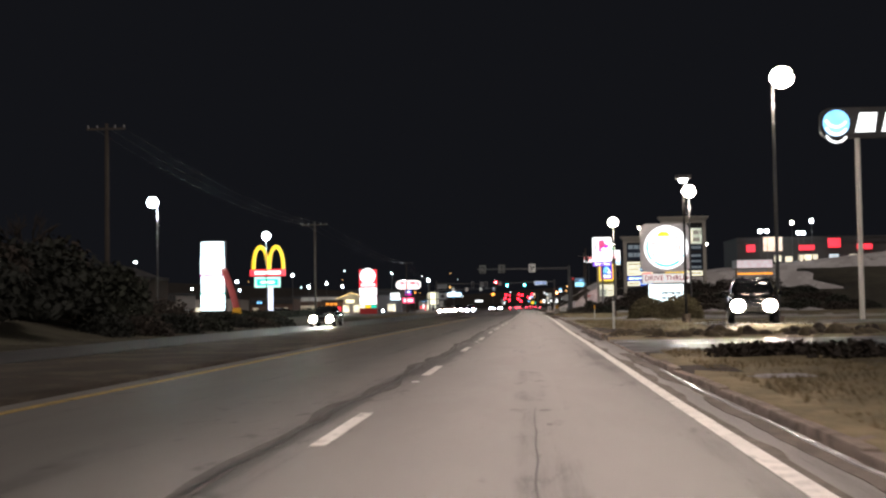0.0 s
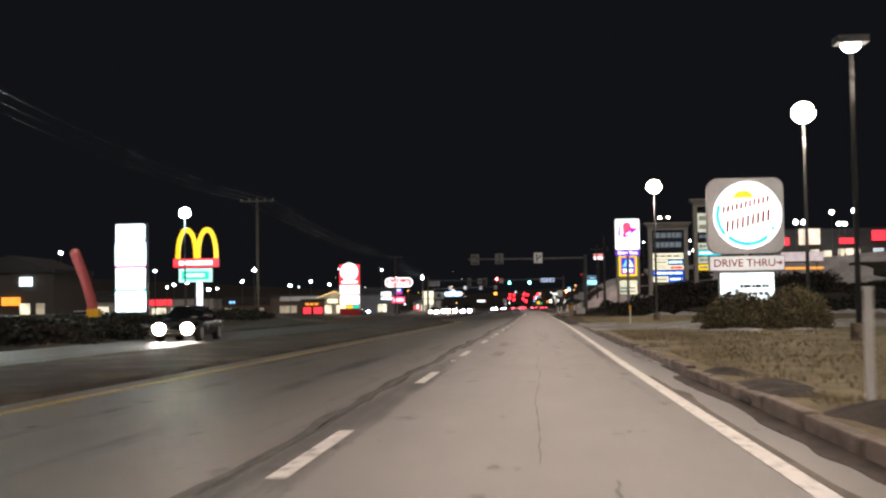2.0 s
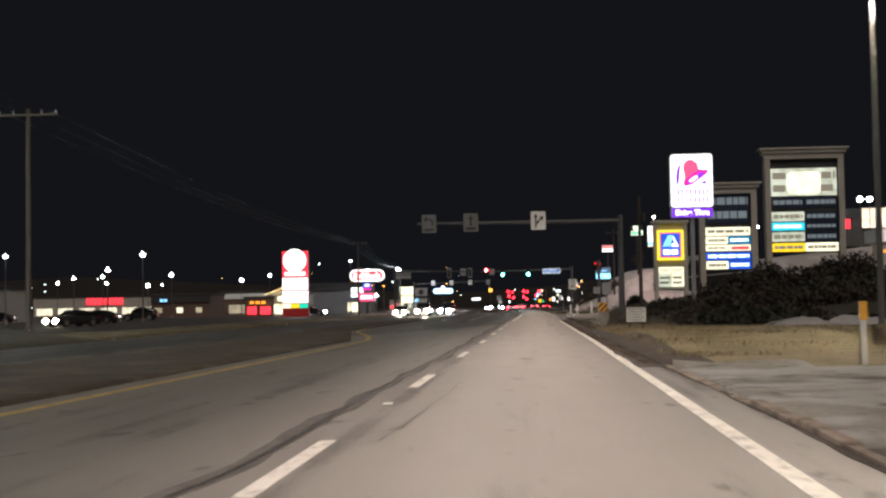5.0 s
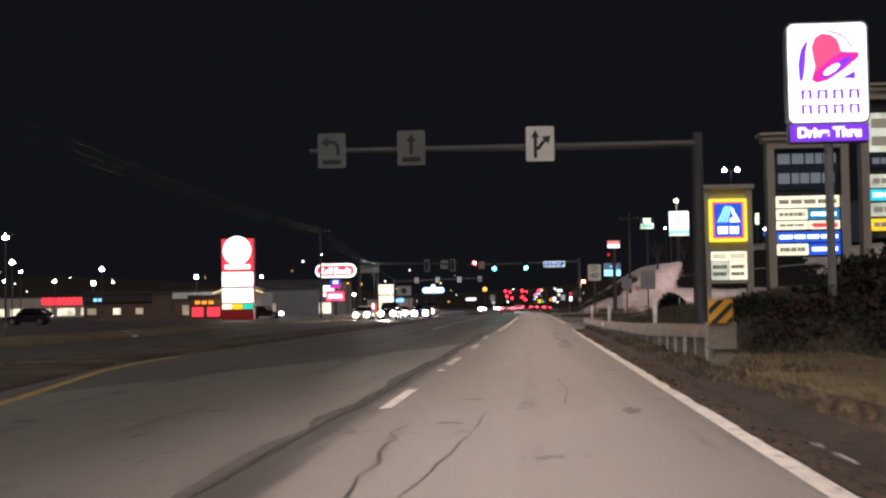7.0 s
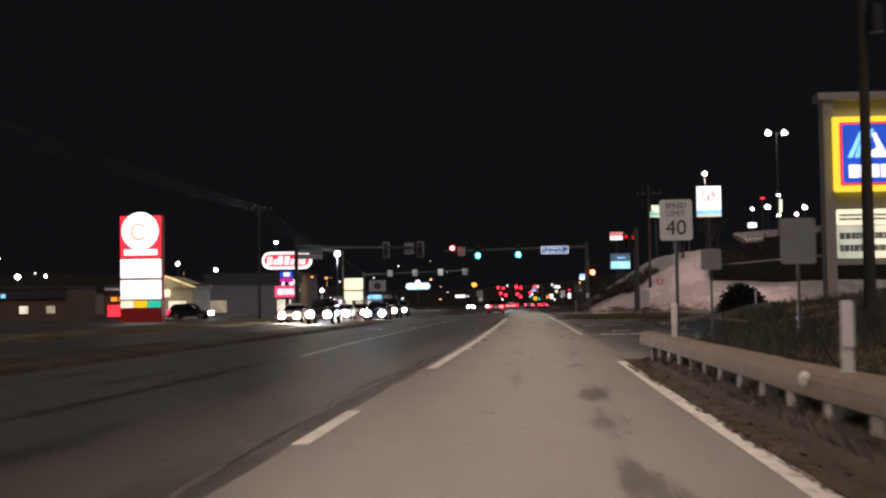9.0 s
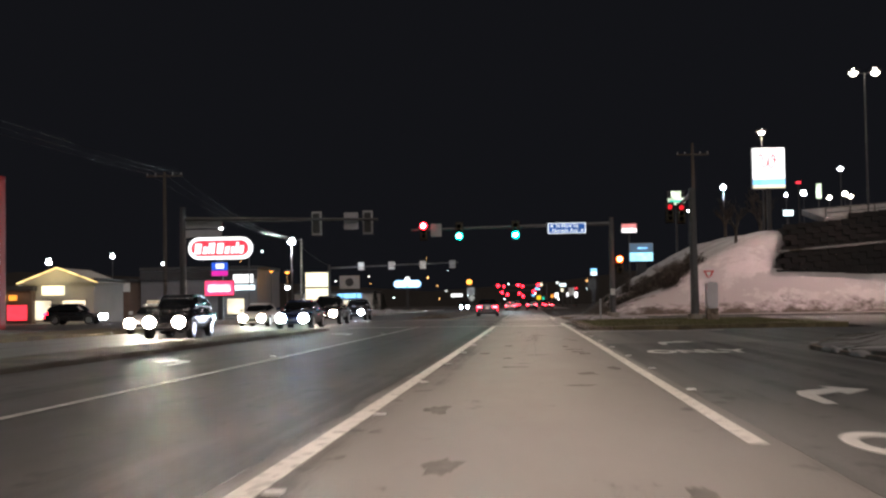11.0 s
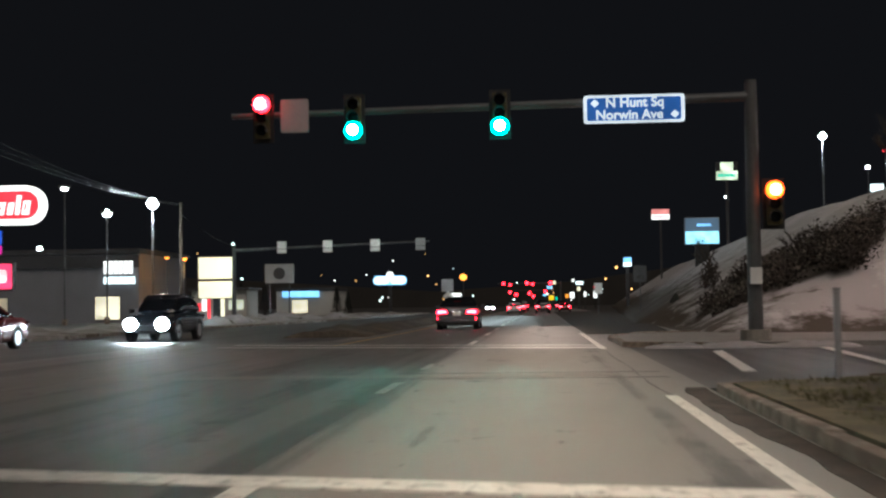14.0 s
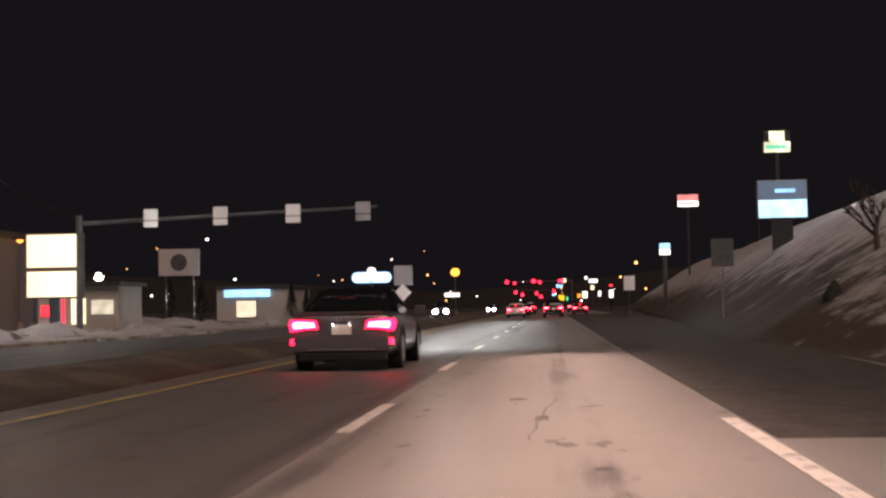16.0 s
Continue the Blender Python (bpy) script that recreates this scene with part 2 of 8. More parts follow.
def hill_material():
    """Old snow on a slope: dirt and dead grass eat into it from its foot and in patches."""
    m = patchwork("old_snow_on_hill", [(0.44, 0.425, 0.425), (0.35, 0.335, 0.33), (0.08, 0.068, 0.048), (0.05, 0.042, 0.03)], 0.3, (0.47, 0.63, 0.69), 0.2, 0.2)
    t = m.node_tree
    b = t.nodes["Principled BSDF"]
    source = b.inputs["Base Color"].links[0].from_socket
    place = node(t, "ShaderNodeNewGeometry")
    where = node(t, "ShaderNodeUVMap")
    where.uv_map = "slope"
    apart = node(t, "ShaderNodeSeparateXYZ")
    t.links.new(where.outputs[0], apart.inputs[0])
    near = node(t, "ShaderNodeMath")
    near.operation = "MINIMUM"
    t.links.new(apart.outputs[0], near.inputs[0])
    t.links.new(apart.outputs[1], near.inputs[1])
    n = node(t, "ShaderNodeTexNoise", Scale=0.55, Detail=9.0, Roughness=0.7)
    t.links.new(place.outputs["Position"], n.inputs["Vector"])
    ragged = node(t, "ShaderNodeMath")
    ragged.operation = "MULTIPLY_ADD"
    ragged.inputs[1].default_value = 7.0
    t.links.new(n.outputs[0], ragged.inputs[0])
    t.links.new(near.outputs[0], ragged.inputs[2])
    r = node(t, "ShaderNodeMapRange")
    r.inputs["From Min"].default_value, r.inputs["From Max"].default_value = 3.3, 4.5
    t.links.new(ragged.outputs[0], r.inputs["Value"])
    mix = node(t, "ShaderNodeMix")
    mix.data_type = "RGBA"
    mix.inputs[6].default_value = (0.055, 0.043, 0.03, 1)
    t.links.new(r.outputs[0], mix.inputs["Factor"])
    t.links.new(source, mix.inputs[7])
    belt = node(t, "ShaderNodeUVMap")
    belt.uv_map = "brush_litter"
    inside = node(t, "ShaderNodeSeparateXYZ")
    t.links.new(belt.outputs[0], inside.inputs[0])
    mould = node(t, "ShaderNodeMix")
    mould.data_type = "RGBA"
    mould.inputs[7].default_value = (0.035, 0.029, 0.02, 1)
    t.links.new(inside.outputs[0], mould.inputs["Factor"])
    t.links.new(mix.outputs[2], mould.inputs[6])
    t.links.new(mould.outputs[2], b.inputs["Base Color"])
    return m


ASPHALT = road_material("asphalt", (0.075, 0.072, 0.068), (0.2, 0.19, 0.175), 0.9)
ASPHALT_DARK = road_material("dark_asphalt", (0.03, 0.03, 0.03), (0.085, 0.083, 0.08), 0.7)
TAR = material("tar_seam", (0.048, 0.045, 0.042), 0.5, vary=0.4, grain=12, bump=0.4)
WHITE_LINE = worn_paint("white_road_paint", (0.62, 0.6, 0.55), (0.12, 0.115, 0.11), 0.40)
WHITE_FRESH = worn_paint("fresher_white_road_paint", (0.68, 0.67, 0.63), (0.14, 0.135, 0.13), 0.33)
FAINT_LINE = worn_paint("nearly_worn_off_white_paint", (0.3, 0.285, 0.26), (0.13, 0.125, 0.118), 0.47)
YELLOW_LINE = worn_paint("yellow_road_paint", (0.55, 0.38, 0.12), (0.1, 0.09, 0.08), 0.42)
KERB = patchwork("dirty_kerb_concrete", [(0.2, 0.162, 0.13), (0.12, 0.093, 0.072), (0.26, 0.22, 0.185)], 2.2, (0.5, 0.57), 1.0)
GRASS = patchwork("winter_grass", [(0.19, 0.155, 0.085), (0.225, 0.185, 0.105), (0.155, 0.125, 0.07)], 0.8, (0.52, 0.6), 0.5)
ISLAND_GRASS = patchwork("matted_dark_grass", [(0.1, 0.085, 0.045), (0.14, 0.115, 0.065), (0.06, 0.048, 0.03)], 1.1, (0.52, 0.56), 0.9)
WET_PAVING = wet_ground()
VERGE_SNOW = patchwork("verge_with_snow", [(0.12, 0.1, 0.055), (0.07, 0.056, 0.04), (0.35, 0.34, 0.33)], 0.35, (0.53, 0.6))
BANK = patchwork("dark_bank", [(0.055, 0.05, 0.032), (0.035, 0.03, 0.02), (0.2, 0.2, 0.2)], 0.3, (0.5, 0.67))
THICKET = patchwork("dark_leaf_mould", [(0.035, 0.032, 0.02), (0.02, 0.017, 0.012), (0.07, 0.06, 0.04)], 0.7, (0.5, 0.6))
HEAPS = patchwork("pavement_and_snow_heaps", [(0.2, 0.19, 0.17), (0.3, 0.29, 0.28), (0.08, 0.068, 0.055)], 0.4, (0.47, 0.56))
MOUND = patchwork("mound_of_dirt", [(0.06, 0.048, 0.036), (0.1, 0.083, 0.058), (0.26, 0.25, 0.24)], 0.5, (0.52, 0.68))
HILL = hill_material()
BANK_SNOW = patchwork("old_snow_by_the_turn_lane", [(0.06, 0.052, 0.04), (0.25, 0.24, 0.235), (0.48, 0.475, 0.47)], 0.55, (0.51, 0.56), 0.8)
DIRT = material("dirt_and_leaves", (0.05, 0.038, 0.028), 0.95, vary=0.6, grain=6, stain=0.8, bump=1.0)
EARTH = material("dark_ground", (0.03, 0.027, 0.024), 0.95, vary=0.4, grain=1, stain=0.05, bump=0.5)
SNOW = snow_material()
WET_ICE = material("wet_ice", (0.5, 0.5, 0.5), 0.2, vary=0.3, grain=9, stain=2.0, bump=0.3)
CONCRETE = material("kerb_concrete", (0.26, 0.24, 0.21), 0.85, vary=0.3, grain=12, stain=0.8, bump=0.4)
PAVING = material("pavement_concrete", (0.2, 0.19, 0.175), 0.85, vary=0.25, grain=10, stain=0.4, bump=0.3)
POST_PAINT = material("pale_post_paint", (0.5, 0.46, 0.42), 0.7, vary=0.3, grain=5, stain=0.9, bump=0.15)
RAIL_PAINT = material("dusty_brown_rail_paint", (0.24, 0.185, 0.14), 0.75, vary=0.35, grain=4, stain=1.1, bump=0.25)
REFLECTOR = material("retroreflective_sheet", (0.85, 0.8, 0.8), 0.25, vary=0.05, bump=0.0)
STEEL = material("galvanised_steel", (0.1, 0.103, 0.107), 0.55, 0.4, vary=0.2, grain=6, stain=1.0, bump=0.05)
DARK_STEEL = material("dark_painted_steel", (0.05, 0.05, 0.052), 0.5, 0.3, vary=0.2)
WOOD_POLE = material("weathered_pole_wood", (0.06, 0.05, 0.04), 0.9, vary=0.35, grain=14, stain=1.2, bump=0.5)
WHITE_PAINT = material("white_paint", (0.68, 0.68, 0.66), 0.5, vary=0.1, grain=5, stain=1.0, bump=0.03)
PALE_CABINET = material("pale_grey_cabinet", (0.62, 0.6, 0.64), 0.5, vary=0.1, grain=5, stain=1.0, bump=0.03)
GREY_PAINT = material("grey_paint", (0.3, 0.3, 0.31), 0.5, vary=0.12, grain=5, stain=1.0, bump=0.03)
CREAM = material("cream_stucco", (0.42, 0.4, 0.36), 0.85, vary=0.12, grain=14, stain=0.6, bump=0.25)
BLACK = material("black_plastic", (0.015, 0.015, 0.016), 0.5, vary=0.2, bump=0.03)
RUBBER = material("tyre_rubber", (0.018, 0.018, 0.018), 0.85, vary=0.3, grain=20, bump=0.3)
RIM = material("alloy_rim", (0.45, 0.45, 0.46), 0.3, 0.9, vary=0.1)
BARK = material("bark", (0.06, 0.048, 0.038), 0.95, vary=0.4, grain=12, bump=0.6)
STALK = material("grey_dead_stalks", (0.1, 0.092, 0.074), 0.95, vary=0.6, grain=2, stain=0.5, bump=0.0)
TWIG = material("winter_twigs", (0.034, 0.027, 0.021), 0.95, vary=0.5, grain=5, bump=0.2)
BLACK_LEAF = material("very_dark_evergreen", (0.012, 0.014, 0.01), 0.8, vary=0.5, grain=6, stain=1.2, bump=0.2)
HEDGE = material("brownish_hedge_leaves", (0.15, 0.13, 0.075), 0.85, vary=0.6, grain=6, stain=1.2, bump=0.2)
EVERGREEN = material("evergreen_leaves", (0.018, 0.021, 0.013), 0.8, vary=0.6, grain=6, stain=1.2, bump=0.2)
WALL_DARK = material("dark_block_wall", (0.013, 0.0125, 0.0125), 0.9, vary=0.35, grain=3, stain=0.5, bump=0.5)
BRICK = material("dull_brick", (0.13, 0.085, 0.065), 0.9, vary=0.3, grain=6, stain=0.4, bump=0.3)
ROOF = material("dark_roofing", (0.04, 0.04, 0.042), 0.85, vary=0.3, grain=6, stain=0.4, bump=0.3)
SIGN_WHITE = material("reflective_white_sheet", (0.78, 0.78, 0.76), 0.4, vary=0.08, stain=1.5, bump=0.0)
# white sheet darkened in colour for a speed sign that catches little light
DIM_SHEET = material("dim_white_sheet", (0.06, 0.06, 0.062), 0.6, vary=0.15, stain=1.5, bump=0.0)
# white sheet darkened in colour where signs throw back no headlight
SIGN_UNLIT = material("unlit_white_sheet", (0.13, 0.135, 0.132), 0.5, vary=0.15, stain=1.5, bump=0.0)
SIGN_BLACK = material("sign_black", (0.02, 0.02, 0.02), 0.5, vary=0.1, bump=0.0)
SIGN_YELLOW = material("reflective_yellow_sheet", (0.75, 0.38, 0.03), 0.4, vary=0.1, bump=0.0)
SIGN_RED = material("sign_red", (0.5, 0.03, 0.03), 0.45, vary=0.1, bump=0.0)
MAROON = material("maroon_letters", (0.3, 0.02, 0.045), 0.5, vary=0.1, bump=0.0)
GREEN_BOX = material("signal_yellow_housing", (0.07, 0.055, 0.015), 0.55, vary=0.2, bump=0.05)
GLASS = material("dark_car_glass", (0.008, 0.009, 0.01), 0.08, vary=0.05, bump=0.0, coat=0.5)

L_WHITE = glowing("lit_white_face", (1.0, 1.0, 0.97), 1.7, 0.12)
L_COOL = glowing("lit_cool_face", (0.82, 0.97, 1.0), 2.2, 0.2, 0.8)
L_WARM = glowing("lit_warm_face", (1.0, 0.93, 0.66), 1.2, 0.15)
L_PALE_GREEN = glowing("lit_greenish_cream", (0.85, 1.0, 0.72), 1.3, 0.5, 0.7)
L_PINK = glowing("lit_dull_red", (0.9, 0.3, 0.28), 0.9, 0.4, 0.8)
L_PEACH = glowing("lit_peach_face", (1.0, 0.8, 0.62), 0.9, 0.3, 0.8)
L_DIM = glowing("lit_dim_face", (0.9, 0.95, 0.75), 0.55, 0.35)
L_RED = glowing("lit_red", (1.0, 0.04, 0.06), 1.6, 0.15)
L_YELLOW = glowing("lit_yellow", (1.0, 0.66, 0.02), 1.1, 0.15, 3)
L_GREEN = glowing("lit_green", (0.02, 0.75, 0.5), 0.9, 0.1)
L_TEAL = glowing("lit_teal", (0.05, 0.65, 0.8), 1.0, 0.1)
L_PURPLE = glowing("lit_purple", (0.25, 0.05, 0.9), 0.9, 0.15)
L_MAGENTA = glowing("lit_magenta", (0.85, 0.03, 0.42), 0.9, 0.1)
L_BLUE = glowing("lit_blue", (0.03, 0.12, 0.75), 0.9, 0.1)
L_SKY = glowing("lit_sky_blue", (0.25, 0.62, 1.0), 1.6, 0.2)
L_ORANGE = glowing("lit_orange", (1.0, 0.36, 0.04), 1.4, 0.1)
LAMP_COOL = glowing("lamp_lens_cool", (0.9, 1.0, 0.97), 30)
LAMP_WARM = glowing("lamp_lens_warm", (1.0, 0.88, 0.68), 30)
LAMP_AMBER = glowing("lamp_lens_amber", (1.0, 0.36, 0.05), 3.2)
HEADLIGHT = glowing("headlight_lens", (0.8, 0.92, 1.0), 120)
HEADLIGHT_WARM = glowing("halogen_lens", (1.0, 0.82, 0.6), 120)
TAIL = glowing("tail_light_lens", (1.0, 0.01, 0.035), 14)
TAIL_CORE = glowing("tail_light_core", (1.0, 0.2, 0.24), 7)
SIGNAL_RED = glowing("signal_red_lens", (1.0, 0.01, 0.02), 24)
SIGNAL_CORES = [glowing("signal_red_core", (1.0, 0.35, 0.35), 30), glowing("signal_amber_core", (1.0, 0.5, 0.2), 20), glowing("signal_green_core", (0.55, 1.0, 0.95), 24)]
LIT_STREET = glowing("lit_street_blue", (0.03, 0.13, 0.45), 0.6, 0.2)
LIT_TEXT = glowing("lit_street_white", (0.8, 0.88, 0.95), 0.95, 0.15)
# heads stay square-on; dim emission stands in for lenses seen from the side
SIGNAL_DIM = glowing("signal_red_seen_aslant", (1.0, 0.02, 0.03), 1.0)
SIGNAL_GREEN = glowing("signal_green_lens", (0.0, 0.85, 0.7), 14)
SIGNAL_AMBER = glowing("signal_amber_lens", (1.0, 0.1, 0.008), 9)
PLATE_LIGHT = glowing("plate_lamp", (1.0, 0.95, 0.9), 40)


# ---------------------------------------------------------------- mesh helpers
def thing(name, x, y, z, label, category, group="", kind="", rz=0.0):
    ob = new(name)
    ob.empty_display_size = 0.2
    ob.matrix_world = pose(x, y, z, 0, 0, rz)
    return tagged(ob, label, category, group, kind)


def mesh_of(name, bm, mats):
    me = bpy.data.meshes.new(name)
    bmesh.ops.recalc_face_normals(bm, faces=bm.faces)
    bm.to_mesh(me)
    bm.free()
    for m in mats if isinstance(mats, (list, tuple)) else [mats]:
        me.materials.append(m)
    return me


def part(name, bm, mats, parent, label=""):
    ob = new(name, mesh_of(name, bm, mats))
    ob.parent = parent
    return tagged(ob, label)


def solid(name, bm, mats, label, category, kind="", group=""):
    """A thing or a piece of the setting that is one mesh."""
    return tagged(new(name, mesh_of(name, bm, mats)), label, category, group, kind)


def box(x0, x1, y0, y1, z0, z1, bevel=0.0, bm=None):
    bm = bm or bmesh.new()
    made = bmesh.ops.create_cube(bm, size=1.0)["verts"]
    for v in made:
        v.co = Vector(((x0 + x1) / 2 + v.co.x * (x1 - x0), (y0 + y1) / 2 + v.co.y * (y1 - y0), (z0 + z1) / 2 + v.co.z * (z1 - z0)))
    if bevel:
        edges = {e for v in made for e in v.link_edges}
        bmesh.ops.bevel(bm, geom=list(edges), offset=bevel, segments=2, affect="EDGES", profile=0.7)
    return bm


def rod(p, q, r0, r1=None, n=12, bm=None):
    bm = bm or bmesh.new()
    p, q = Vector(p), Vector(q)
    r1 = r0 if r1 is None else r1
    turn = (q - p).to_track_quat("Z", "Y").to_matrix().to_4x4()
    m = Matrix.Translation((p + q) / 2) @ turn
    bmesh.ops.create_cone(bm, cap_ends=True, segments=n, radius1=r0, radius2=r1, depth=(q - p).length, matrix=m)
    return bm


def ball(x, y, z, rx, ry, rz, bm=None, u=16, v=10):
    bm = bm or bmesh.new()
    bmesh.ops.create_uvsphere(bm, u_segments=u, v_segments=v, radius=1.0, matrix=Matrix.Translation((x, y, z)) @ Matrix.Diagonal((rx, ry, rz, 1)))
    return bm


def plate(points, y0, y1, bm=None):
    """A flat outline in x and z, thick from y0 to y1."""
    bm = bm or bmesh.new()
    a = [bm.verts.new((x, y0, z)) for x, z in points]
    b = [bm.verts.new((x, y1, z)) for x, z in points]
    bm.faces.new(a)
    bm.faces.new(b[::-1])
    for i in range(len(a)):
        j = (i + 1) % len(a)
        bm.faces.new((a[i], b[i], b[j], a[j]))
    return bm


def slab(points, z0, z1, bm=None):
    """A flat outline in x and y, thick from z0 to z1."""
    bm = bm or bmesh.new()
    a = [bm.verts.new((x, y, z0)) for x, y in points]
    b = [bm.verts.new((x, y, z1)) for x, y in points]
    bm.faces.new(a[::-1])
    bm.faces.new(b)
    for i in range(len(a)):
        j = (i + 1) % len(a)
        bm.faces.new((a[i], a[j], b[j], b[i]))
    return bm


def rounded(x0, x1, z0, z1, r, n=6):
    out = []
    for cx, cz, a0 in ((x1 - r, z1 - r, 0), (x0 + r, z1 - r, 90), (x0 + r, z0 + r, 180), (x1 - r, z0 + r, 270)):
        for i in range(n + 1):
            a = radians(a0 + 90 * i / n)
            out.append((cx + r * math.cos(a), cz + r * math.sin(a)))
    return out


def disc(cx, cz, r, n=40, a0=0, a1=360):
    full = a1 - a0 >= 360
    k = n if full else n + 1
    return [(cx + r * math.cos(radians(a0 + (a1 - a0) * i / n)), cz + r * math.sin(radians(a0 + (a1 - a0) * i / n))) for i in range(k)]


def crescent(cx, cz, r0, r1, a0, a1, n=18):
    outer = [(cx + r1 * math.cos(radians(a0 + (a1 - a0) * i / n)), cz + r1 * math.sin(radians(a0 + (a1 - a0) * i / n))) for i in range(n + 1)]
    inner = [(cx + r0 * math.cos(radians(a1 + (a0 - a1) * i / n)), cz + r0 * math.sin(radians(a1 + (a0 - a1) * i / n))) for i in range(n + 1)]
    return outer + inner


def lettering(text, x, y, z, size, mat, parent, flat=False, align="CENTER", stretch=1.0, name="lettering", bold=0.0):
    """Words in the built-in font, standing in x and z and facing -y, or lying on the ground."""
    curve = bpy.data.curves.new(name, "FONT")
    curve.body, curve.size, curve.align_x, curve.align_y, curve.extrude, curve.offset = text, size, align, "CENTER", 0.004, bold
    tmp = bpy.data.objects.new(name, curve)
    scene.collection.objects.link(tmp)
    me = bpy.data.meshes.new_from_object(tmp.evaluated_get(bpy.context.evaluated_depsgraph_get()))
    bpy.data.objects.remove(tmp)
    me.materials.append(mat)
    ob = new(name, me)
    ob.parent = parent
    ob.matrix_local = pose(x, y, z, 0 if flat else 90) @ Matrix.Diagonal((1, stretch, 1, 1))
    return ob


def bars(x0, x1, z0, z1, rows, y, mat, parent, seed=0, name="text_bar"):
    """Writing too small to read: bars of its size."""
    rng = random.Random(seed)
    step = (z1 - z0) / rows
    for i in range(rows):
        x = x0
        bm = bmesh.new()
        while x < x1 - 0.08:
            w = min(rng.uniform(0.18, 0.55) * (x1 - x0) * 0.5, x1 - x)
            box(x, x + w * 0.86, y - 0.012, y, z1 - (i + 0.75) * step, z1 - (i + 0.22) * step, bm=bm)
            x += w
        part(name, bm, mat, parent)


KNOTS = ((-10, 1.8), (15, 1.8), (40, 1.93), (65, 2.0), (90, 2.19), (115, 2.35), (140, 2.46), (165, 2.48), (190, 2.53), (215, 2.7), (240, 2.69), (265, 2.62), (290, 2.52), (315, 2.45), (340, 2.35), (700, 2.3))


def along(knots, y):
    return float(np.interp(y, [k[0] for k in knots], [k[1] for k in knots]))


def edge(y):
    return along(KNOTS, y)


def ribbon(left, right, y0, y1, z0, z1, step=5.0):
    """A strip of ground between two lines x = left(y) and x = right(y)."""
    n = max(1, int(round((y1 - y0) / step)))
    ys = [y0 + (y1 - y0) * i / n for i in range(n + 1)]
    bm = bmesh.new()
    rows = []
    for y in ys:
        rows.append([bm.verts.new(c) for c in ((left(y), y, z0), (left(y), y, z1), (right(y), y, z1), (right(y), y, z0))])
    for a, b in zip(rows, rows[1:]):
        for i in range(3):
            bm.faces.new((a[i], a[i + 1], b[i + 1], b[i]))
    bm.faces.new(rows[0])
    bm.faces.new(rows[-1][::-1])
    return bm


def lane_map(ob):
    """Lane coordinates for the wear of the asphalt: metres from the edge line, metres along."""
    me = ob.data
    uv = me.uv_layers.new(name="lanes")
    for loop in me.loops:
        c = me.vertices[loop.vertex_index].co
        uv.data[loop.index].uv = (c.x - edge(c.y), c.y)
    return ob


# ---------------------------------------------------------------- ground and roads
def field(name, x0, x1, y0, y1, nx, ny, height, mats, label, category, pick=None):
    """Uneven ground over an oblong of the plan; x0 and x1 may follow y."""
    bm = bmesh.new()
    rows = []
    for j in range(ny + 1):
        y = y0 + (y1 - y0) * j / ny
        a, b = x0(y) if callable(x0) else x0, x1(y) if callable(x1) else x1
        rows.append([bm.verts.new((a + (b - a) * i / nx, y, height(a + (b - a) * i / nx, y))) for i in range(nx + 1)])
    for r, s in zip(rows, rows[1:]):
        for i in range(nx):
            f = bm.faces.new((r[i], r[i + 1], s[i + 1], s[i]))
            f.smooth = True
            if pick:
                f.material_index = pick(f.calc_center_median())
    rim = [e for e in bm.edges if e.is_boundary]
    low = bmesh.ops.extrude_edge_only(bm, edges=rim)["geom"]
    for v in low:
        if isinstance(v, bmesh.types.BMVert):
            v.co.z -= 0.45
    return tagged(new(name, mesh_of(name, bm, mats)), label, category, "", "structure")


def rough(x, y, amount, scale=0.7):
    return amount * noise.noise((x * scale, y * scale, 3.1))


solid("ground", slab([(-2500, -400), (2500, -400), (2500, 4200), (-2500, 4200)], -0.6, -0.12), EARTH, "dark bare ground that runs to the horizon", "ground", "structure")

LEFT_EDGE = ((-30, -6.9), (60, -6.8), (95, -6.5), (143, -6.1), (165, -9.2), (272, -9.0), (278, -9.0), (310, -6.0), (345, -6.0), (700, -6.0))
VERGE = ((-30, 2.5), (15, 2.5), (65, 2.75), (115, 3.05), (130, 2.85), (196, 2.85), (203, 4.2), (214, 7.1), (240, 7.3), (247, 9.5), (256, 16.0), (262, 30.0))


def verge(y):
    return along(VERGE, y)


main = ribbon(lambda y: along(LEFT_EDGE, y) - 0.5 if y < 272 or y > 312 else -11.5, lambda y: max(edge(y) + 0.62, verge(y) + 0.2) if y < 246 else (7.5 if y < 264 else 3.2 if y < 304 else along(((304, 3.3), (312, 4.0), (318, 6.6), (345, 6.9), (400, 8.5), (700, 9.0)), y)), -30, 700, -0.5, 0.0, 3.0)
lane_map(solid("road", main, ASPHALT, "worn grey asphalt carriageway with wheel tracks and patches", "road", "structure"))
solid("road_opposing", ribbon(lambda y: along(((-30, -16.6), (130, -17.2), (230, -19.0), (340, -19.3), (372, -17.0), (700, -16.0)), y), lambda y: along(((-30, -12.6), (90, -11.6), (230, -11.4), (700, -10.6)), y), -30, 700, -0.5, -0.004, 5.0), ASPHALT_DARK, "dark asphalt carriageway of the oncoming traffic", "road", "structure")
solid("side_street", slab([(3.2, 286), (90, 286), (90, 303), (3.2, 303)], -0.5, -0.008), ASPHALT_DARK, "dark asphalt side street at the crossing", "road", "structure")
solid("side_street_west", slab([(-90, 284), (-19.0, 284), (-19.0, 304), (-90, 304)], -0.5, -0.008), ASPHALT_DARK, "dark asphalt side street across the junction", "road", "structure")
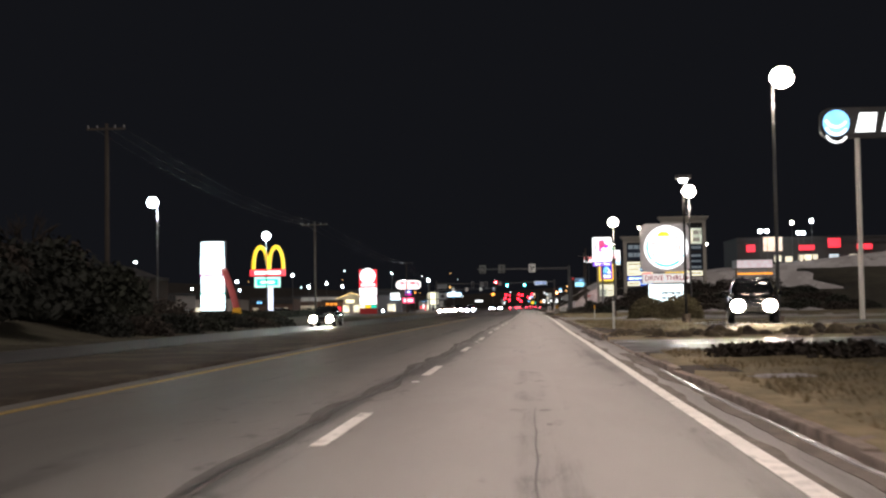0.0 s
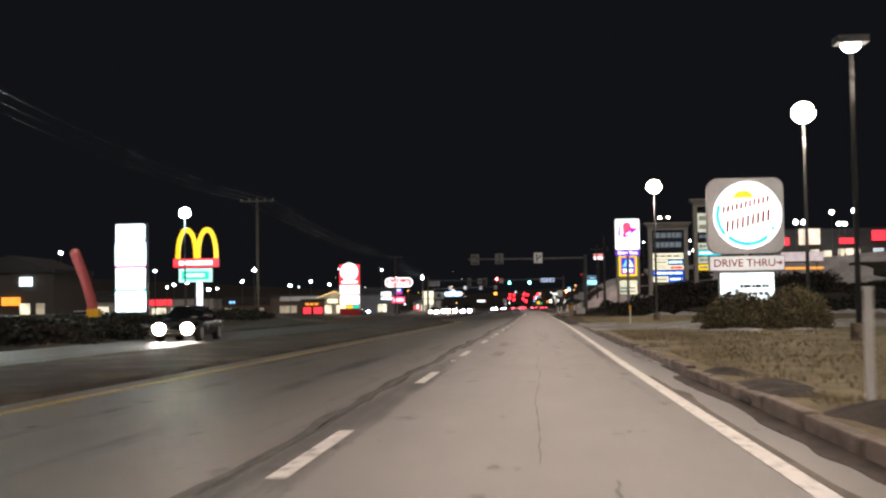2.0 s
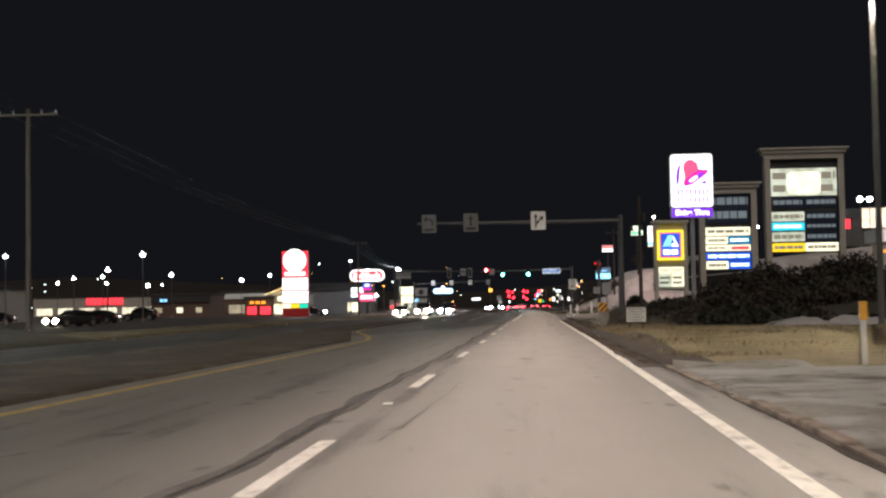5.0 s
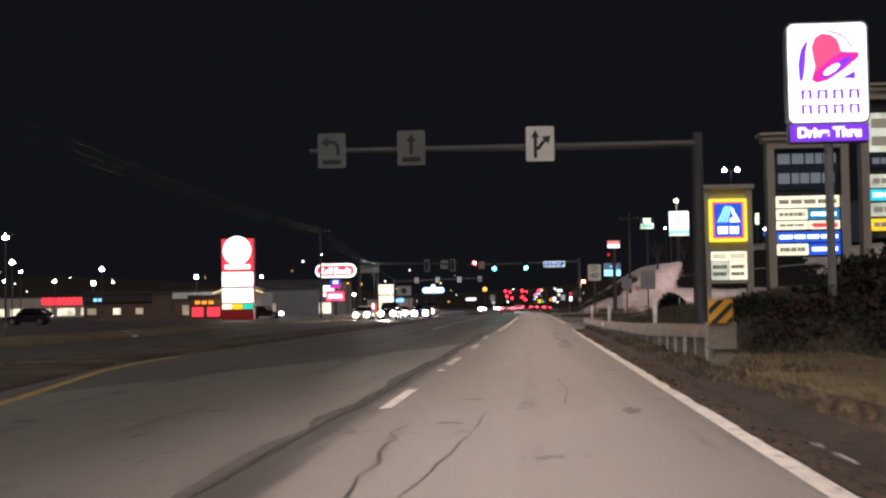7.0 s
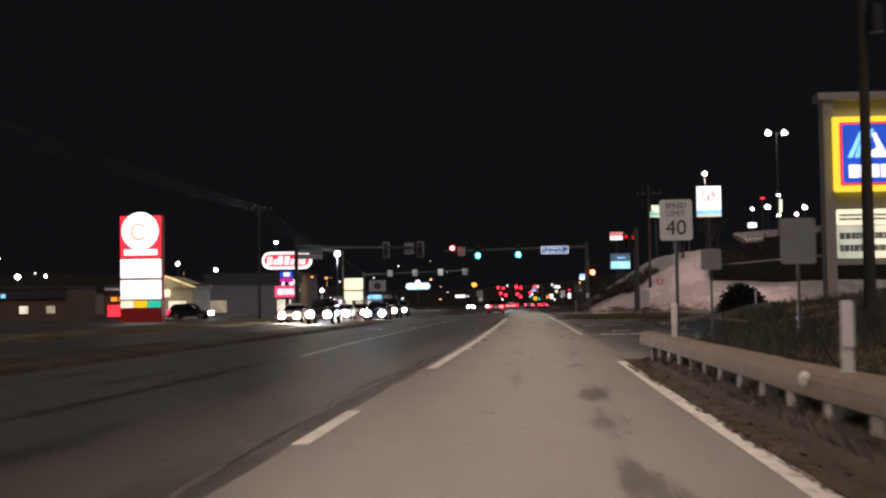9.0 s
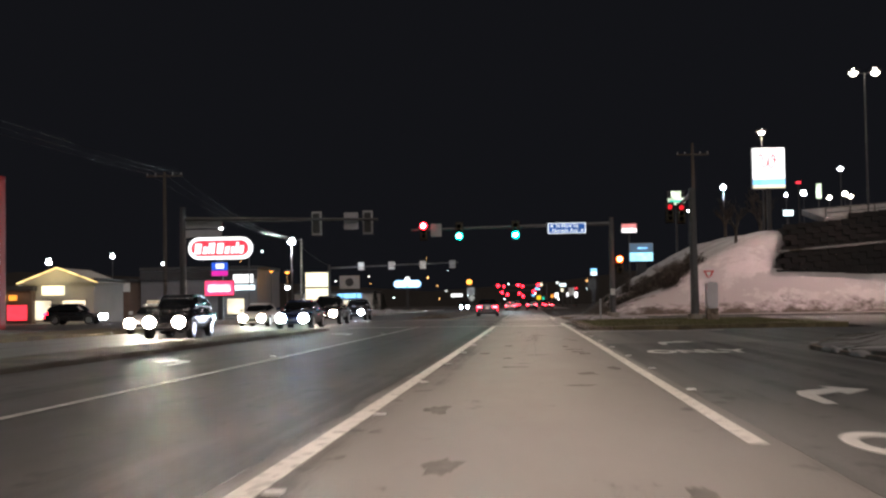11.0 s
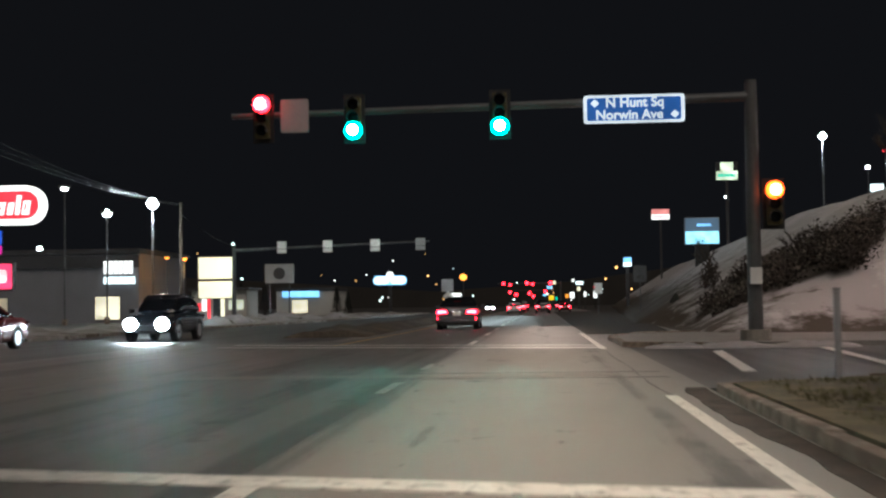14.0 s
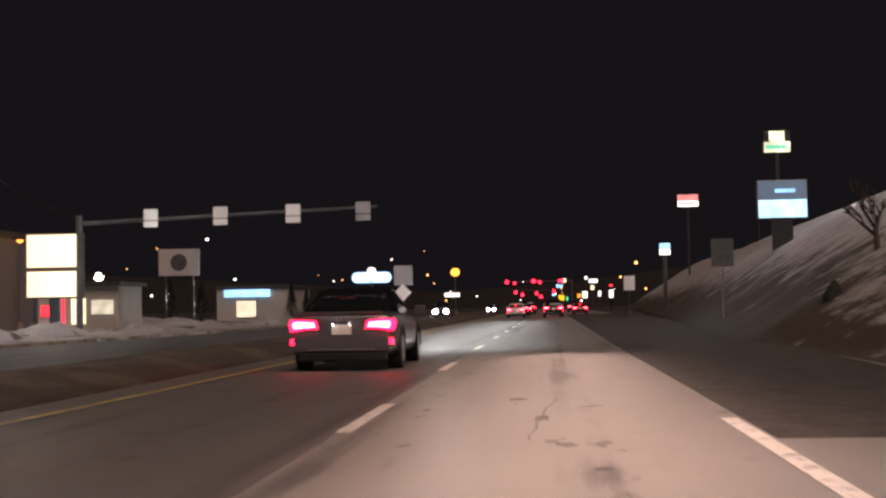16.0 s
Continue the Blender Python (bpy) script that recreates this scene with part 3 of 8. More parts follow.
solid("turning_channel", slab([(7.5, 245), (40, 252), (40, 262), (7.5, 264)], -0.5, -0.006), ASPHALT_DARK, "asphalt channel for right turns", "road", "structure")
solid("parking_lot", slab([(-190, 130), (-24, 130), (-24, 283), (-190, 283)], -0.5, -0.02), ASPHALT_DARK, "dark asphalt car park in front of the shops", "parking lot", "structure")
solid("forecourt", slab([(-190, 305), (-23, 305), (-23, 520), (-190, 520)], -0.5, -0.02), ASPHALT_DARK, "dark asphalt forecourts beside the far carriageway", "parking lot", "structure")


solid("shoulder", ribbon(lambda y: edge(y) + 0.14, lambda y: along(((318, 6.0), (345, 7.2), (400, 9.6), (470, 11)), y), 318, 470, -0.02, 0.006, 3.0), patchwork("brown_shoulder", [(0.05, 0.042, 0.034), (0.03, 0.024, 0.019), (0.08, 0.068, 0.056)], 1.8, (0.5, 0.6), 0.8, 0.3), "dark gritty shoulder beside the far lane", "shoulder", "structure")
solid("median_base", slab([(-11.9, 309), (-5.95, 309), (-5.95, 470), (-11.9, 470)], -0.5, -0.003), ASPHALT_DARK, "dark asphalt beside the median mound", "road", "structure")
# verges and median
def verge_height(x, y):
    base = 0.13 + rough(x, y, 0.05, 1.1)
    rise = min(1, max(0, (y - 155) / 45)) * min(1, max(0, (x - 6) / 18)) * 3.0
    if y > 224:
        rise = rise * max(0, 1 - (y - 224) / 12) + min(1, (y - 224) / 8) * min(1, max(0, (x - verge(y) - 0.6) / 2.5)) * (0.45 + 0.3 * noise.noise((x * 0.5, y * 0.5, 3)))
    lot = min(1, max(0, (x - 6.2) / 2)) * min(1, max(0, (y - 47.3) / 1.5)) * min(1, max(0, (62 - y) / 3))
    base += 0.27 * lot * lot * (3 - 2 * lot)
    apron = 1 if 29.8 < y < 44 or 95 < y < 120 else 0
    if 124 < y < 202:
        u = min(1, max(0, (x - verge(y)) / 0.9)) * min(1, (y - 124) / 8, (202 - y) / 4)
        base = base * 0.4 + along(((140, 0.27), (155, 0.1), (162, 0.12), (170, 0.17), (202, 0.2)), y) * u * u * (3 - 2 * u)
    return max(0.02, base * (0.35 if apron else 1)) + rise


def verge_pick(c):
    if 30.2 + 0.6 * noise.noise((c.x * 0.8, 0, 3)) < c.y < 43.5:
        return 3
    if c.x > 7.4 + noise.noise((c.y * 0.7, 0, 4)) and 48.6 + 0.6 * noise.noise((c.x * 0.8, 0, 8)) < c.y < 60:
        return 3
    if 95.5 + 1.5 * noise.noise((c.x * 0.5, 0, 7)) < c.y < 120 + 3 * noise.noise((c.x * 0.4, 0, 5)):
        return 4
    if 152 < c.y < 222 and c.x > verge(c.y) + 3.6:
        return 6
    if c.y > 226:
        return 5
    if c.x < verge(c.y) + (0.9 if c.y > 120 else 0.35) + 0.5 * noise.noise((0, c.y * 0.3, 1)):
        return 1
    return 2 if c.x > verge(c.y) + (3.2 if c.y < 40 else 9) else 0


field("verge", lambda y: verge(y) + 0.1, lambda y: verge(y) + 70, -30, 262, 90, 260, verge_height, [GRASS, DIRT, VERGE_SNOW, WET_PAVING, HEAPS, BANK_SNOW, THICKET], "winter grass verge with dirt, old snow and driveways", "verge", verge_pick)
field("median", lambda y: along(((-30, -12.5), (90, -11.5), (163, -11.4)), y), lambda y: along(LEFT_EDGE, y), -30, 163, 10, 160, lambda x, y: 0.06 + rough(x, y, 0.03, 0.9), [MOUND], "bare winter grass median between the carriageways", "median")
field("median_strip", -11.45, -9.0, 163, 272, 6, 80, lambda x, y: 0.1 + rough(x, y, 0.03, 0.9), [MOUND], "narrow dirty median strip beside the turning bay", "median")
field("median_mound", -9.3, -6.0, 318, 460, 12, 130, lambda x, y: max(0.015, (0.26 + rough(x, y, 0.22, 0.7)) * max(0, 1 - ((x + 7.6) / 1.6) ** 2) + 0.03), [MOUND], "dark mound of dirt and old snow on the median", "median")
field("far_verge", -95, lambda y: along(((-30, -16.7), (130, -17.3), (150, -17.6)), y), -30, 150, 50, 120, lambda x, y: max(0, min(1, (-17.5 - x) / 8)) * (0.9 + rough(x, y, 0.5, 0.12)) + max(0, min(1, (95 - y) / 60)) * max(0, min(1, (-19 - x) / 14)) * 2.6 + rough(x, y, 0.06, 1.0), [BANK], "dark grassy bank beside the far carriageway", "bank")
field("far_verge_strip", -23.8, lambda y: along(((150, -17.8), (230, -19.2), (283, -19.3)), y), 150, 283, 10, 90, lambda x, y: 0.12 + rough(x, y, 0.1, 0.6), [VERGE_SNOW], "narrow winter verge with snow along the car park", "verge")
field("far_pavement", -26.5, lambda y: along(((305, -19.2), (340, -19.5), (372, -17.2), (470, -16.8)), y), 305, 470, 12, 110, lambda x, y: 0.13 + max(0, rough(x, y, 0.5, 0.35)) * max(0, min(1, (-20.5 - x) / 2)), [HEAPS], "pavement with ploughed heaps of grey snow", "pavement")


# the island, its grass and its kerb
ISLAND = [(3.35, 264.4), (3.28, 274), (3.25, 285.0), (5.5, 286.4), (11.5, 286.0), (15, 281), (15, 268), (9, 265.0), (4.2, 263.6)]
island = solid("island", slab([(x + (0.16 if x < 6 else -0.1), y) for x, y in ISLAND], -0.4, 0.13), ISLAND_GRASS, "triangular grass island at the crossing", "traffic island", "structure")
CORNER = [(3.15, 303.2), (3.1, 310), (4.2, 314), (9, 316.5), (40, 317), (40, 303.2), (5.2, 302.4)]
solid("corner_pavement", slab(CORNER, -0.4, 0.125), PAVING, "concrete pavement on the far corner", "pavement", "structure")


def kerb_run(points, height, name, label, width=0.16):
    """Kerb stones, each one a block, along a line in the plan."""
    holder = thing(name, 0, 0, 0, label, "kerb", kind="structure")
    for (xa, ya), (xb, yb) in zip(points, points[1:]):
        length = math.hypot(xb - xa, yb - ya)
        n = max(1, int(round(length / 2.4)))
        turn = math.degrees(math.atan2(yb - ya, xb - xa))
        step = length / n
        bm = box(0.012, step - 0.012, -width / 2, width / 2, -0.3, height, 0.025)
        me = mesh_of("kerb_stone", bm, KERB)
        for i in range(n):
            k = new("kerb_stone", me)
            k.parent = holder
            u = i / n
            k.matrix_local = pose(xa + (xb - xa) * u, ya + (yb - ya) * u, random.uniform(-0.03, 0.012), 0, random.uniform(-0.7, 0.7), turn + random.uniform(-0.9, 0.9))
    return holder


kerb_run([(verge(y) + 0.08, y) for y in (46, 55, 65, 75, 85, 93.5)], 0.17, "kerb", "worn concrete kerb along the grass verge")
kerb_run([(verge(y) + 0.14, y) for y in (-8, 5, 17, 25, 31)], 0.1, "kerb", "low broad broken kerb beside the grass", 0.34)
kerb_run([(verge(y) + 0.08, y) for y in (94, 107, 121)], 0.04, "kerb", "sunken kerb across a wide driveway", 0.16)
kerb_run([(verge(y) + 0.1, y) for y in (31.4, 38, 45.6)], 0.035, "kerb", "sunken kerb across a driveway", 0.2)
kerb_run(ISLAND[-1:] + ISLAND[:5], 0.15, "kerb", "rounded concrete kerb of the grass island")
kerb_run([(5.2, 302.4), (3.15, 303.2), (3.1, 310), (4.2, 314), (9, 316.5)], 0.15, "kerb", "concrete kerb of the far corner")
kerb_run([(-19.4, 306), (-19.5, 340), (-17.3, 372), (-16.9, 420)], 0.14, "kerb", "concrete kerb beside the snowy pavement")
kerb_run([(verge(y) + 0.08, y) for y in (204, 214, 227, 240, 247, 251)], 0.1, "kerb", "low kerb beside the right-turn lane")

# dirt, leaf litter and ice in the gutter
GRIT = patchwork("gutter_dirt", [(0.05, 0.039, 0.03), (0.028, 0.021, 0.016), (0.1, 0.082, 0.064)], 1.6, (0.5, 0.6), 1.0)


GRIT_PALE = patchwork("thin_gutter_dirt", [(0.12, 0.1, 0.082), (0.085, 0.07, 0.056), (0.16, 0.138, 0.115)], 1.6, (0.5, 0.6), 0.6)


def wander(y, seed, scale=0.35):
    return noise.noise((y * scale, seed, 2.7)) + 0.5 * noise.noise((y * scale * 3.1, seed, 9.2))


def gutter(left, right, y0, y1, name, label, mat, z=0.008, step=0.3):
    solid(name, ribbon(left, right, y0, y1, -0.01, z, step), mat, label, "dirt" if mat in (GRIT, GRIT_PALE) else "ice", "structure")


gutter(lambda y: edge(y) + 0.15 + 0.09 * wander(y, 1) - 0.05, lambda y: verge(y) + 0.14, 121, 199, "gutter_dirt", "dark dirt and leaf litter beside the edge line", GRIT)
# dirt to y 60; beyond, the narrow strip paints the kerb's shadow
gutter(lambda y: verge(y) - (0.22 if y < 60 else 0.07) + (0.13 if y < 60 else 0.05) * wander(y, 2), lambda y: verge(y) + 0.02, 44, 121, "gutter_dirt", "dirt and painted shadow at the foot of the kerb", GRIT)
gutter(lambda y: verge(y) - 0.3 - 0.1 * wander(y, 3), lambda y: verge(y) - 0.06, -8, 32, "gutter_dirt", "dirt washed against the low kerb", GRIT_PALE)
gutter(lambda y: edge(y) + 0.1, lambda y: edge(y) + 0.17 + max(0.0, 0.25 * wander(y, 4, 0.2)), -8, 60, "gutter_dirt", "thin dirt along the edge line", GRIT_PALE, 0.004)
gutter(lambda y: verge(y) - 0.14 + 0.05 * wander(y, 5), lambda y: verge(y) - 0.1 + 0.05 * wander(y, 5) + 0.03 * abs(wander(y, 6, 0.8)), 7, 24, "gutter_ice", "thin strip of wet ice along the low kerb", WET_ICE, 0.02)
for y0, y1 in ((141.2, 142.4), (143.9, 144.5), (145.0, 145.25)):
    gutter(lambda y: 2.9 + 0.05 * wander(y, 7), lambda y: 2.94 + 0.06 * wander(y, 8), y0, y1, "gutter_ice", "broken strip of ice in the dirt", WET_ICE, 0.022)
gutter(lambda y: verge(y) - 0.1 + 0.04 * wander(y, 9), lambda y: verge(y) - 0.02 + 0.05 * wander(y, 10), 64, 76, "gutter_ice", "thin strip of ice at the foot of the kerb", WET_ICE, 0.022)
gutter(lambda y: edge(y) + 0.27 + 0.16 * wander(y, 11), lambda y: along(((263.8, 4.1), (265, 3.2), (285, 3.12), (287, 3.2)), y), 264.4, 286, "gutter_dirt", "dirt and painted shadow at the foot of the kerb of the island", GRIT)
# paler than the inner lanes: the green signals' light is put into its colour
TURN_LIT = road_material("lit_turn_asphalt", (0.06, 0.06, 0.057), (0.145, 0.143, 0.136), 0.8)
INNER_ASPHALT = road_material("inner_lane_asphalt", (0.048, 0.045, 0.042), (0.125, 0.119, 0.11), 0.8)
solid("turn_lane", ribbon(lambda y: edge(y) + 0.22 + 0.04 * noise.noise((y * 0.5, 3, 1)), lambda y: verge(y) - 0.02, 203, 246, -0.01, 0.0025, 1.5), TURN_LIT, "darker right-turn lane asphalt, lifted for the signals' light", "road", "structure")
lane_map(solid("inner_lanes", ribbon(lambda y: (along(LEFT_EDGE, y) + 0.05 if y < 272 or y > 312 else -11.3), lambda y: min(edge(y) - 3.83, along(((150, -7.4), (178, -1.3), (400, -1.0)), y) + 0.15 * noise.noise((y * 0.4, 1, 1))), 152, 342, -0.01, 0.0025, 1.5), INNER_ASPHALT, "darker asphalt of the inner lanes", "road", "structure"))


def lump(x, y, z, rx, ry, h, mat, name, label, cat, seed, group=""):
    """A heap with an uneven outline and top."""
    bm = bmesh.new()
    rings, n = 9, 30
    top = bm.verts.new((x, y, z + h))
    prev = None
    for r in range(1, rings + 1):
        u = r / rings
        row = []
        for i in range(n):
            a = 6.28318 * i / n
            k = 1 + 0.35 * noise.noise((math.cos(a) * 1.4, math.sin(a) * 1.4, seed * 3.7))
            px, py = x + math.cos(a) * rx * u * k, y + math.sin(a) * ry * u * k
            row.append(bm.verts.new((px, py, z - 0.06 * (r == rings) + max(0, h * (1 - u * u) * (1 + 0.5 * noise.noise((px * 2.2, py * 2.2, seed)))))))
        for i in range(n):
            j = (i + 1) % n
            f = bm.faces.new((top, row[i], row[j]) if prev is None else (prev[i], row[i], row[j], prev[j]))
            f.smooth = True
        prev = row
    return solid(name, bm, mat, label, cat, "", group)


for k in range(9):
    x, y = 11.0 + k * 2.6, 148 + 1.5 * math.sin(k * 2.1)
    lump(x, y, verge_height(x, y) - 0.03, 1.7, 1.0, 0.35, SNOW, "snow_mound", "snow along the foot of the thicket", "snow heap", 90 + k, "snow heaps by the thicket")
for k, y in enumerate((226.5, 229.0, 230.6, 232.6, 235.5, 238.0, 241.0)):
    lump(verge(y) + 0.05, y, 0.09, 0.14, 0.5 + 0.2 * (k % 3), 0.06, SNOW, "snow_mound", "thin strip of old snow on the kerb", "snow heap", 120 + k, "snow on the kerb")
for k, (x, y, rx, ry, h) in enumerate(((6.6, 95.3, 1.0, 1.2, 0.16), (8.4, 101.5, 1.5, 1.0, 0.2), (7.4, 93.6, 0.7, 0.8, 0.14), (8.0, 90.2, 1.6, 0.45, 0.12), (10.6, 89.9, 1.4, 0.35, 0.1), (10.6, 137.5, 2.2, 1.4, 0.2), (14.2, 130.5, 2.6, 1.6, 0.22), (3.75, 19.2, 0.62, 0.32, 0.07), (2.75, 86.0, 0.05, 0.3, 0.03), (2.66, 83.0, 0.05, 0.16, 0.03), (9.2, 112, 1.6, 0.9, 0.15))):
    lump(x, y, 0.1 if y != 86.0 and y != 83.0 else 0.0, rx, ry, h, SNOW, "snow_mound", "low crusted heap of old snow on the verge", "snow heap", k, "snow heaps on the verge")
for k, (x, y, rx, ry, h) in enumerate(((3.3, 46.5, 0.5, 1.3, 0.13), (3.5, 50.2, 0.6, 1.6, 0.16), (3.2, 54.5, 0.5, 1.8, 0.12), (4.1, 47.0, 0.7, 0.9, 0.12), (3.15, 58.5, 0.4, 1.5, 0.1))):
    lump(x, y, 0.1, rx, ry, h, GRIT, "dirt_mound", "low heap of dirt and dead leaves by the kerb", "dirt heap", 50 + k, "dirt heaps by the kerb")

for k, (x, y, rx, ry, h) in enumerate(((4.45, 302.1, 1.0, 0.42, 0.14), (6.0, 301.9, 1.2, 0.45, 0.17), (7.9, 301.8, 1.4, 0.5, 0.16))):
    lump(x, y, 0.0, rx, ry, h, SNOW, "snow_mound", "long dirty ridge of ploughed snow by the kerb", "snow heap", 70 + k, "ploughed snow by the kerb")

# sheets of wet ice on the driveway and clods ploughed up behind it
WET_ICE = material("wet_grey_ice", (0.4, 0.44, 0.48), 0.2, vary=0.35, grain=6, stain=1.2, bump=0.15)
for k, (x, y, rx, ry) in enumerate(((3.3, 41.2, 0.3, 0.4), (4.3, 36.6, 0.4, 0.5), (5.3, 38.6, 0.5, 0.35), (4.1, 35.3, 0.25, 0.3))):
    lump(x, y, verge_height(x, y) + 0.004, rx, ry, 0.02, WET_ICE, "ice_sheet", "thin wet sheet of grey ice on the driveway", "ice", 140 + k, "ice on the driveway")
CLOD = patchwork("turned_up_turf", [(0.11, 0.09, 0.055), (0.07, 0.055, 0.037), (0.16, 0.135, 0.085)], 2.5, (0.5, 0.58), 1.0)
clod = random.Random(5)
for k in range(110):
    x = 3.0 + 11.5 * clod.random() ** 1.1
    y = clod.uniform(43.7, 46.2 + 0.12 * (x - 3))
    lump(x, y, verge_height(x, y) - 0.03, clod.uniform(0.15, 0.5), clod.uniform(0.12, 0.35), clod.uniform(0.08, 0.32), (CLOD, CLOD, GRIT)[k % 3], "dirt_clod", "brown clod of ploughed earth on the verge", "clod", 160 + k, "clods behind the driveway")

# snow-covered hill with its dark brush
CAP = ((300, 6.6), (312, 6.8), (330, 7.1), (360, 7.6), (450, 8.8), (700, 12))
FOOT = ((300, 6.6), (345, 6.8), (393, 9.2), (440, 11.2), (520, 16), (700, 24))


# the toe of the slope draws back into a shallow gully
TOE = ((300, 6.6), (320, 7.2), (327, 8.9), (333, 9.6), (338, 8.3), (345, 6.8), (393, 9.2), (440, 11.2), (520, 16), (700, 24))


def hill_height(x, y):
    cap, toe = along(CAP, y), along(TOE, y)
    ridge = along(FOOT, y) + cap / along(((300, 0.46), (322, 0.49), (345, 0.58), (360, 0.63), (700, 0.63)), y)
    # three faces that round into one another at the crest
    faces = (cap + max(0, x - 30) * 0.1, cap * (x - toe) / (ridge - toe), (0.62 + 0.2 * min(1, max(0, (x - 13) / 6))) * (y - 312.5))
    low = min(faces)
    h = low - 0.7 * math.log(sum(math.exp(-(f - low) / 0.7) for f in faces)) if low < 40 else low
    h = max(-0.2, h + 0.25) + 0.1
    return h + (rough(x, y, 0.22, 0.22) + rough(x, y, 0.02, 0.6)) * min(1, max(0, h))


def brush_zone(x, y):
    """1 inside the ragged belt of brush half way up the western slope."""
    w = 1.2 * noise.noise((x * 0.5, y * 0.3, 7))
    if 316.5 + w < y < 321:
        return along(TOE, y) + 0.7 + (321 - y) * 0.6 + w < x < 10.8 + 0.75 * (y - 314) + w
    return along(TOE, y) + 0.7 + w < x < along(TOE, y) + 5.0 + 0.12 * (338 - y) + w and 320.5 < y < 337.5 + w


hill = field("snow_hill", lambda y: along(FOOT, y) - 0.6, lambda y: along(FOOT, y) + 110, 306, 700, 270, 440, hill_height, [HILL], "hillside under dirty old snow", "hill")
slope = hill.data.uv_layers.new(name="slope")
for loop in hill.data.loops:
    c = hill.data.vertices[loop.vertex_index].co
    slope.data[loop.index].uv = (0.42 * (c.x - along(TOE, c.y)) - along(((335, 0), (350, 1.3)), c.y), c.y - 312.5)
litter = hill.data.uv_layers.new(name="brush_litter")
for loop in hill.data.loops:
    c = hill.data.vertices[loop.vertex_index].co
    litter.data[loop.index].uv = (1.0 if 314 < c.y < 342 and c.x < 22 and brush_zone(c.x, c.y) else 0.0, 0.0)

# two-tier retaining wall on the hill
terrace = thing("retaining_wall", 20.8, 316.0, 0, "dark two-tier block retaining wall with snow on its ledge", "wall", kind="structure")
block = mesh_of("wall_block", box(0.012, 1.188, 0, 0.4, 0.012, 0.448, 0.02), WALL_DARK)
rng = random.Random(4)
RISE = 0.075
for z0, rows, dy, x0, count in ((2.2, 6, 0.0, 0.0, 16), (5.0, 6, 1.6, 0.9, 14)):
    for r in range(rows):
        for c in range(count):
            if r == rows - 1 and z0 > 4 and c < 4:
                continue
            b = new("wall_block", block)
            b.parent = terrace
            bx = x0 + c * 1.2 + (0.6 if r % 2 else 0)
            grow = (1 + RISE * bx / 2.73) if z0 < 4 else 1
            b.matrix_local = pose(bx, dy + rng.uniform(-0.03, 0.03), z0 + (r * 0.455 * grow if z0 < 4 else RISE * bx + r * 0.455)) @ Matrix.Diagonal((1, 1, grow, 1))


def banked(x0, x1, y0, y1, z0, z1, back=0.0, depth=0.5):
    """A slab that rises along x, and towards its back edge."""
    bm = box(x0, x1, y0, y1, z0, z1, 0.04)
    bmesh.ops.subdivide_edges(bm, edges=bm.edges[:], cuts=3, use_grid_fill=True)
    for v in bm.verts:
        v.co.z += RISE * v.co.x + back * (v.co.y - y0) / (y1 - y0) + rough(v.co.x * 3, v.co.y * 3, 0.06)
    return bm


part("terrace_fill", box(0.5, 19.5, 0.42, 14, 1.0, 4.9), EARTH, terrace)
part("ledge", banked(0.35, 19.5, -0.06, 1.58, 4.93, 5.1), SNOW, terrace, "snow on the ledge between the tiers")
part("upper_fill", box(1.4, 18, 2.02, 14, 4.9, 7.2), EARTH, terrace)
part("terrace_top", banked(4.4, 18, 1.95, 11, 7.0, 7.5, 1.3), SNOW, terrace, "snow banked up on the upper terrace")
rail = thing("terrace_railing", 25.4, 318.4, 7.85, "thin dark railing on top of the retaining wall", "railing")
for i in range(6):
    part("post", rod((i * 2.0, 0, -0.1 + RISE * i * 2), (i * 2.0, 0, 0.8 + RISE * i * 2), 0.05, n=8), DARK_STEEL, rail)
for z in (0.4, 0.78):
    part("rail", rod((0, 0, z), (10.0, 0, z + RISE * 10), 0.03, n=8), DARK_STEEL, rail)
solid("turn_apron", slab([(15, 262), (90, 262), (90, 286), (15, 286)], -0.5, -0.009), ASPHALT_DARK, "dark asphalt beside the traffic island", "road", "structure")


# ---------------------------------------------------------------- road paint
def strip(left, right, y0, y1, mat, name, label, step=4.0, z=0.006):
    return solid(name, ribbon(left, right, y0, y1, -0.01, z, step), mat, label, "road marking", "structure")


strip(lambda y: edge(y) - 0.08, lambda y: edge(y) + 0.09, -8, 198, WHITE_LINE, "edge_line", "worn white edge line on the asphalt")
strip(lambda y: edge(y) - 0.08, lambda y: edge(y) + 0.08, 220.2, 284.5, WHITE_LINE, "lane_line", "solid white line beside the right-turn lane")
strip(lambda y: edge(y) - 0.08, lambda y: edge(y) + 0.09, 302, 320, WHITE_LINE, "edge_line", "white edge line after the crossing")
strip(lambda y: edge(y) - 0.03, lambda y: edge(y) + 0.03, 329, 420, FAINT_LINE, "edge_line", "faint white edge line of the far stretch")
strip(lambda y: edge(y) - 3.75, lambda y: edge(y) - 3.56, 196, 276.4, WHITE_LINE, "lane_line", "solid white line between the through lanes")
YEL = ((-8, -6.4), (55, -6.3), (95, -5.95), (143, -5.55), (150, -6.3), (162, -8.6), (170, -8.9))
strip(lambda y: along(YEL, y) - 0.09, lambda y: along(YEL, y) + 0.09, -8, 168, YELLOW_LINE, "median_line", "faded yellow line beside the median")
LEFT_TURN = ((200, -4.7), (214, -4.95), (276, -5.1))
strip(lambda y: along(LEFT_TURN, y) - 0.07, lambda y: along(LEFT_TURN, y) + 0.07, 203, 277, WHITE_LINE, "lane_line", "solid white line beside the left-turn lane")
YEL2 = ((306, -5.5), (326, -5.2), (420, -5.2))
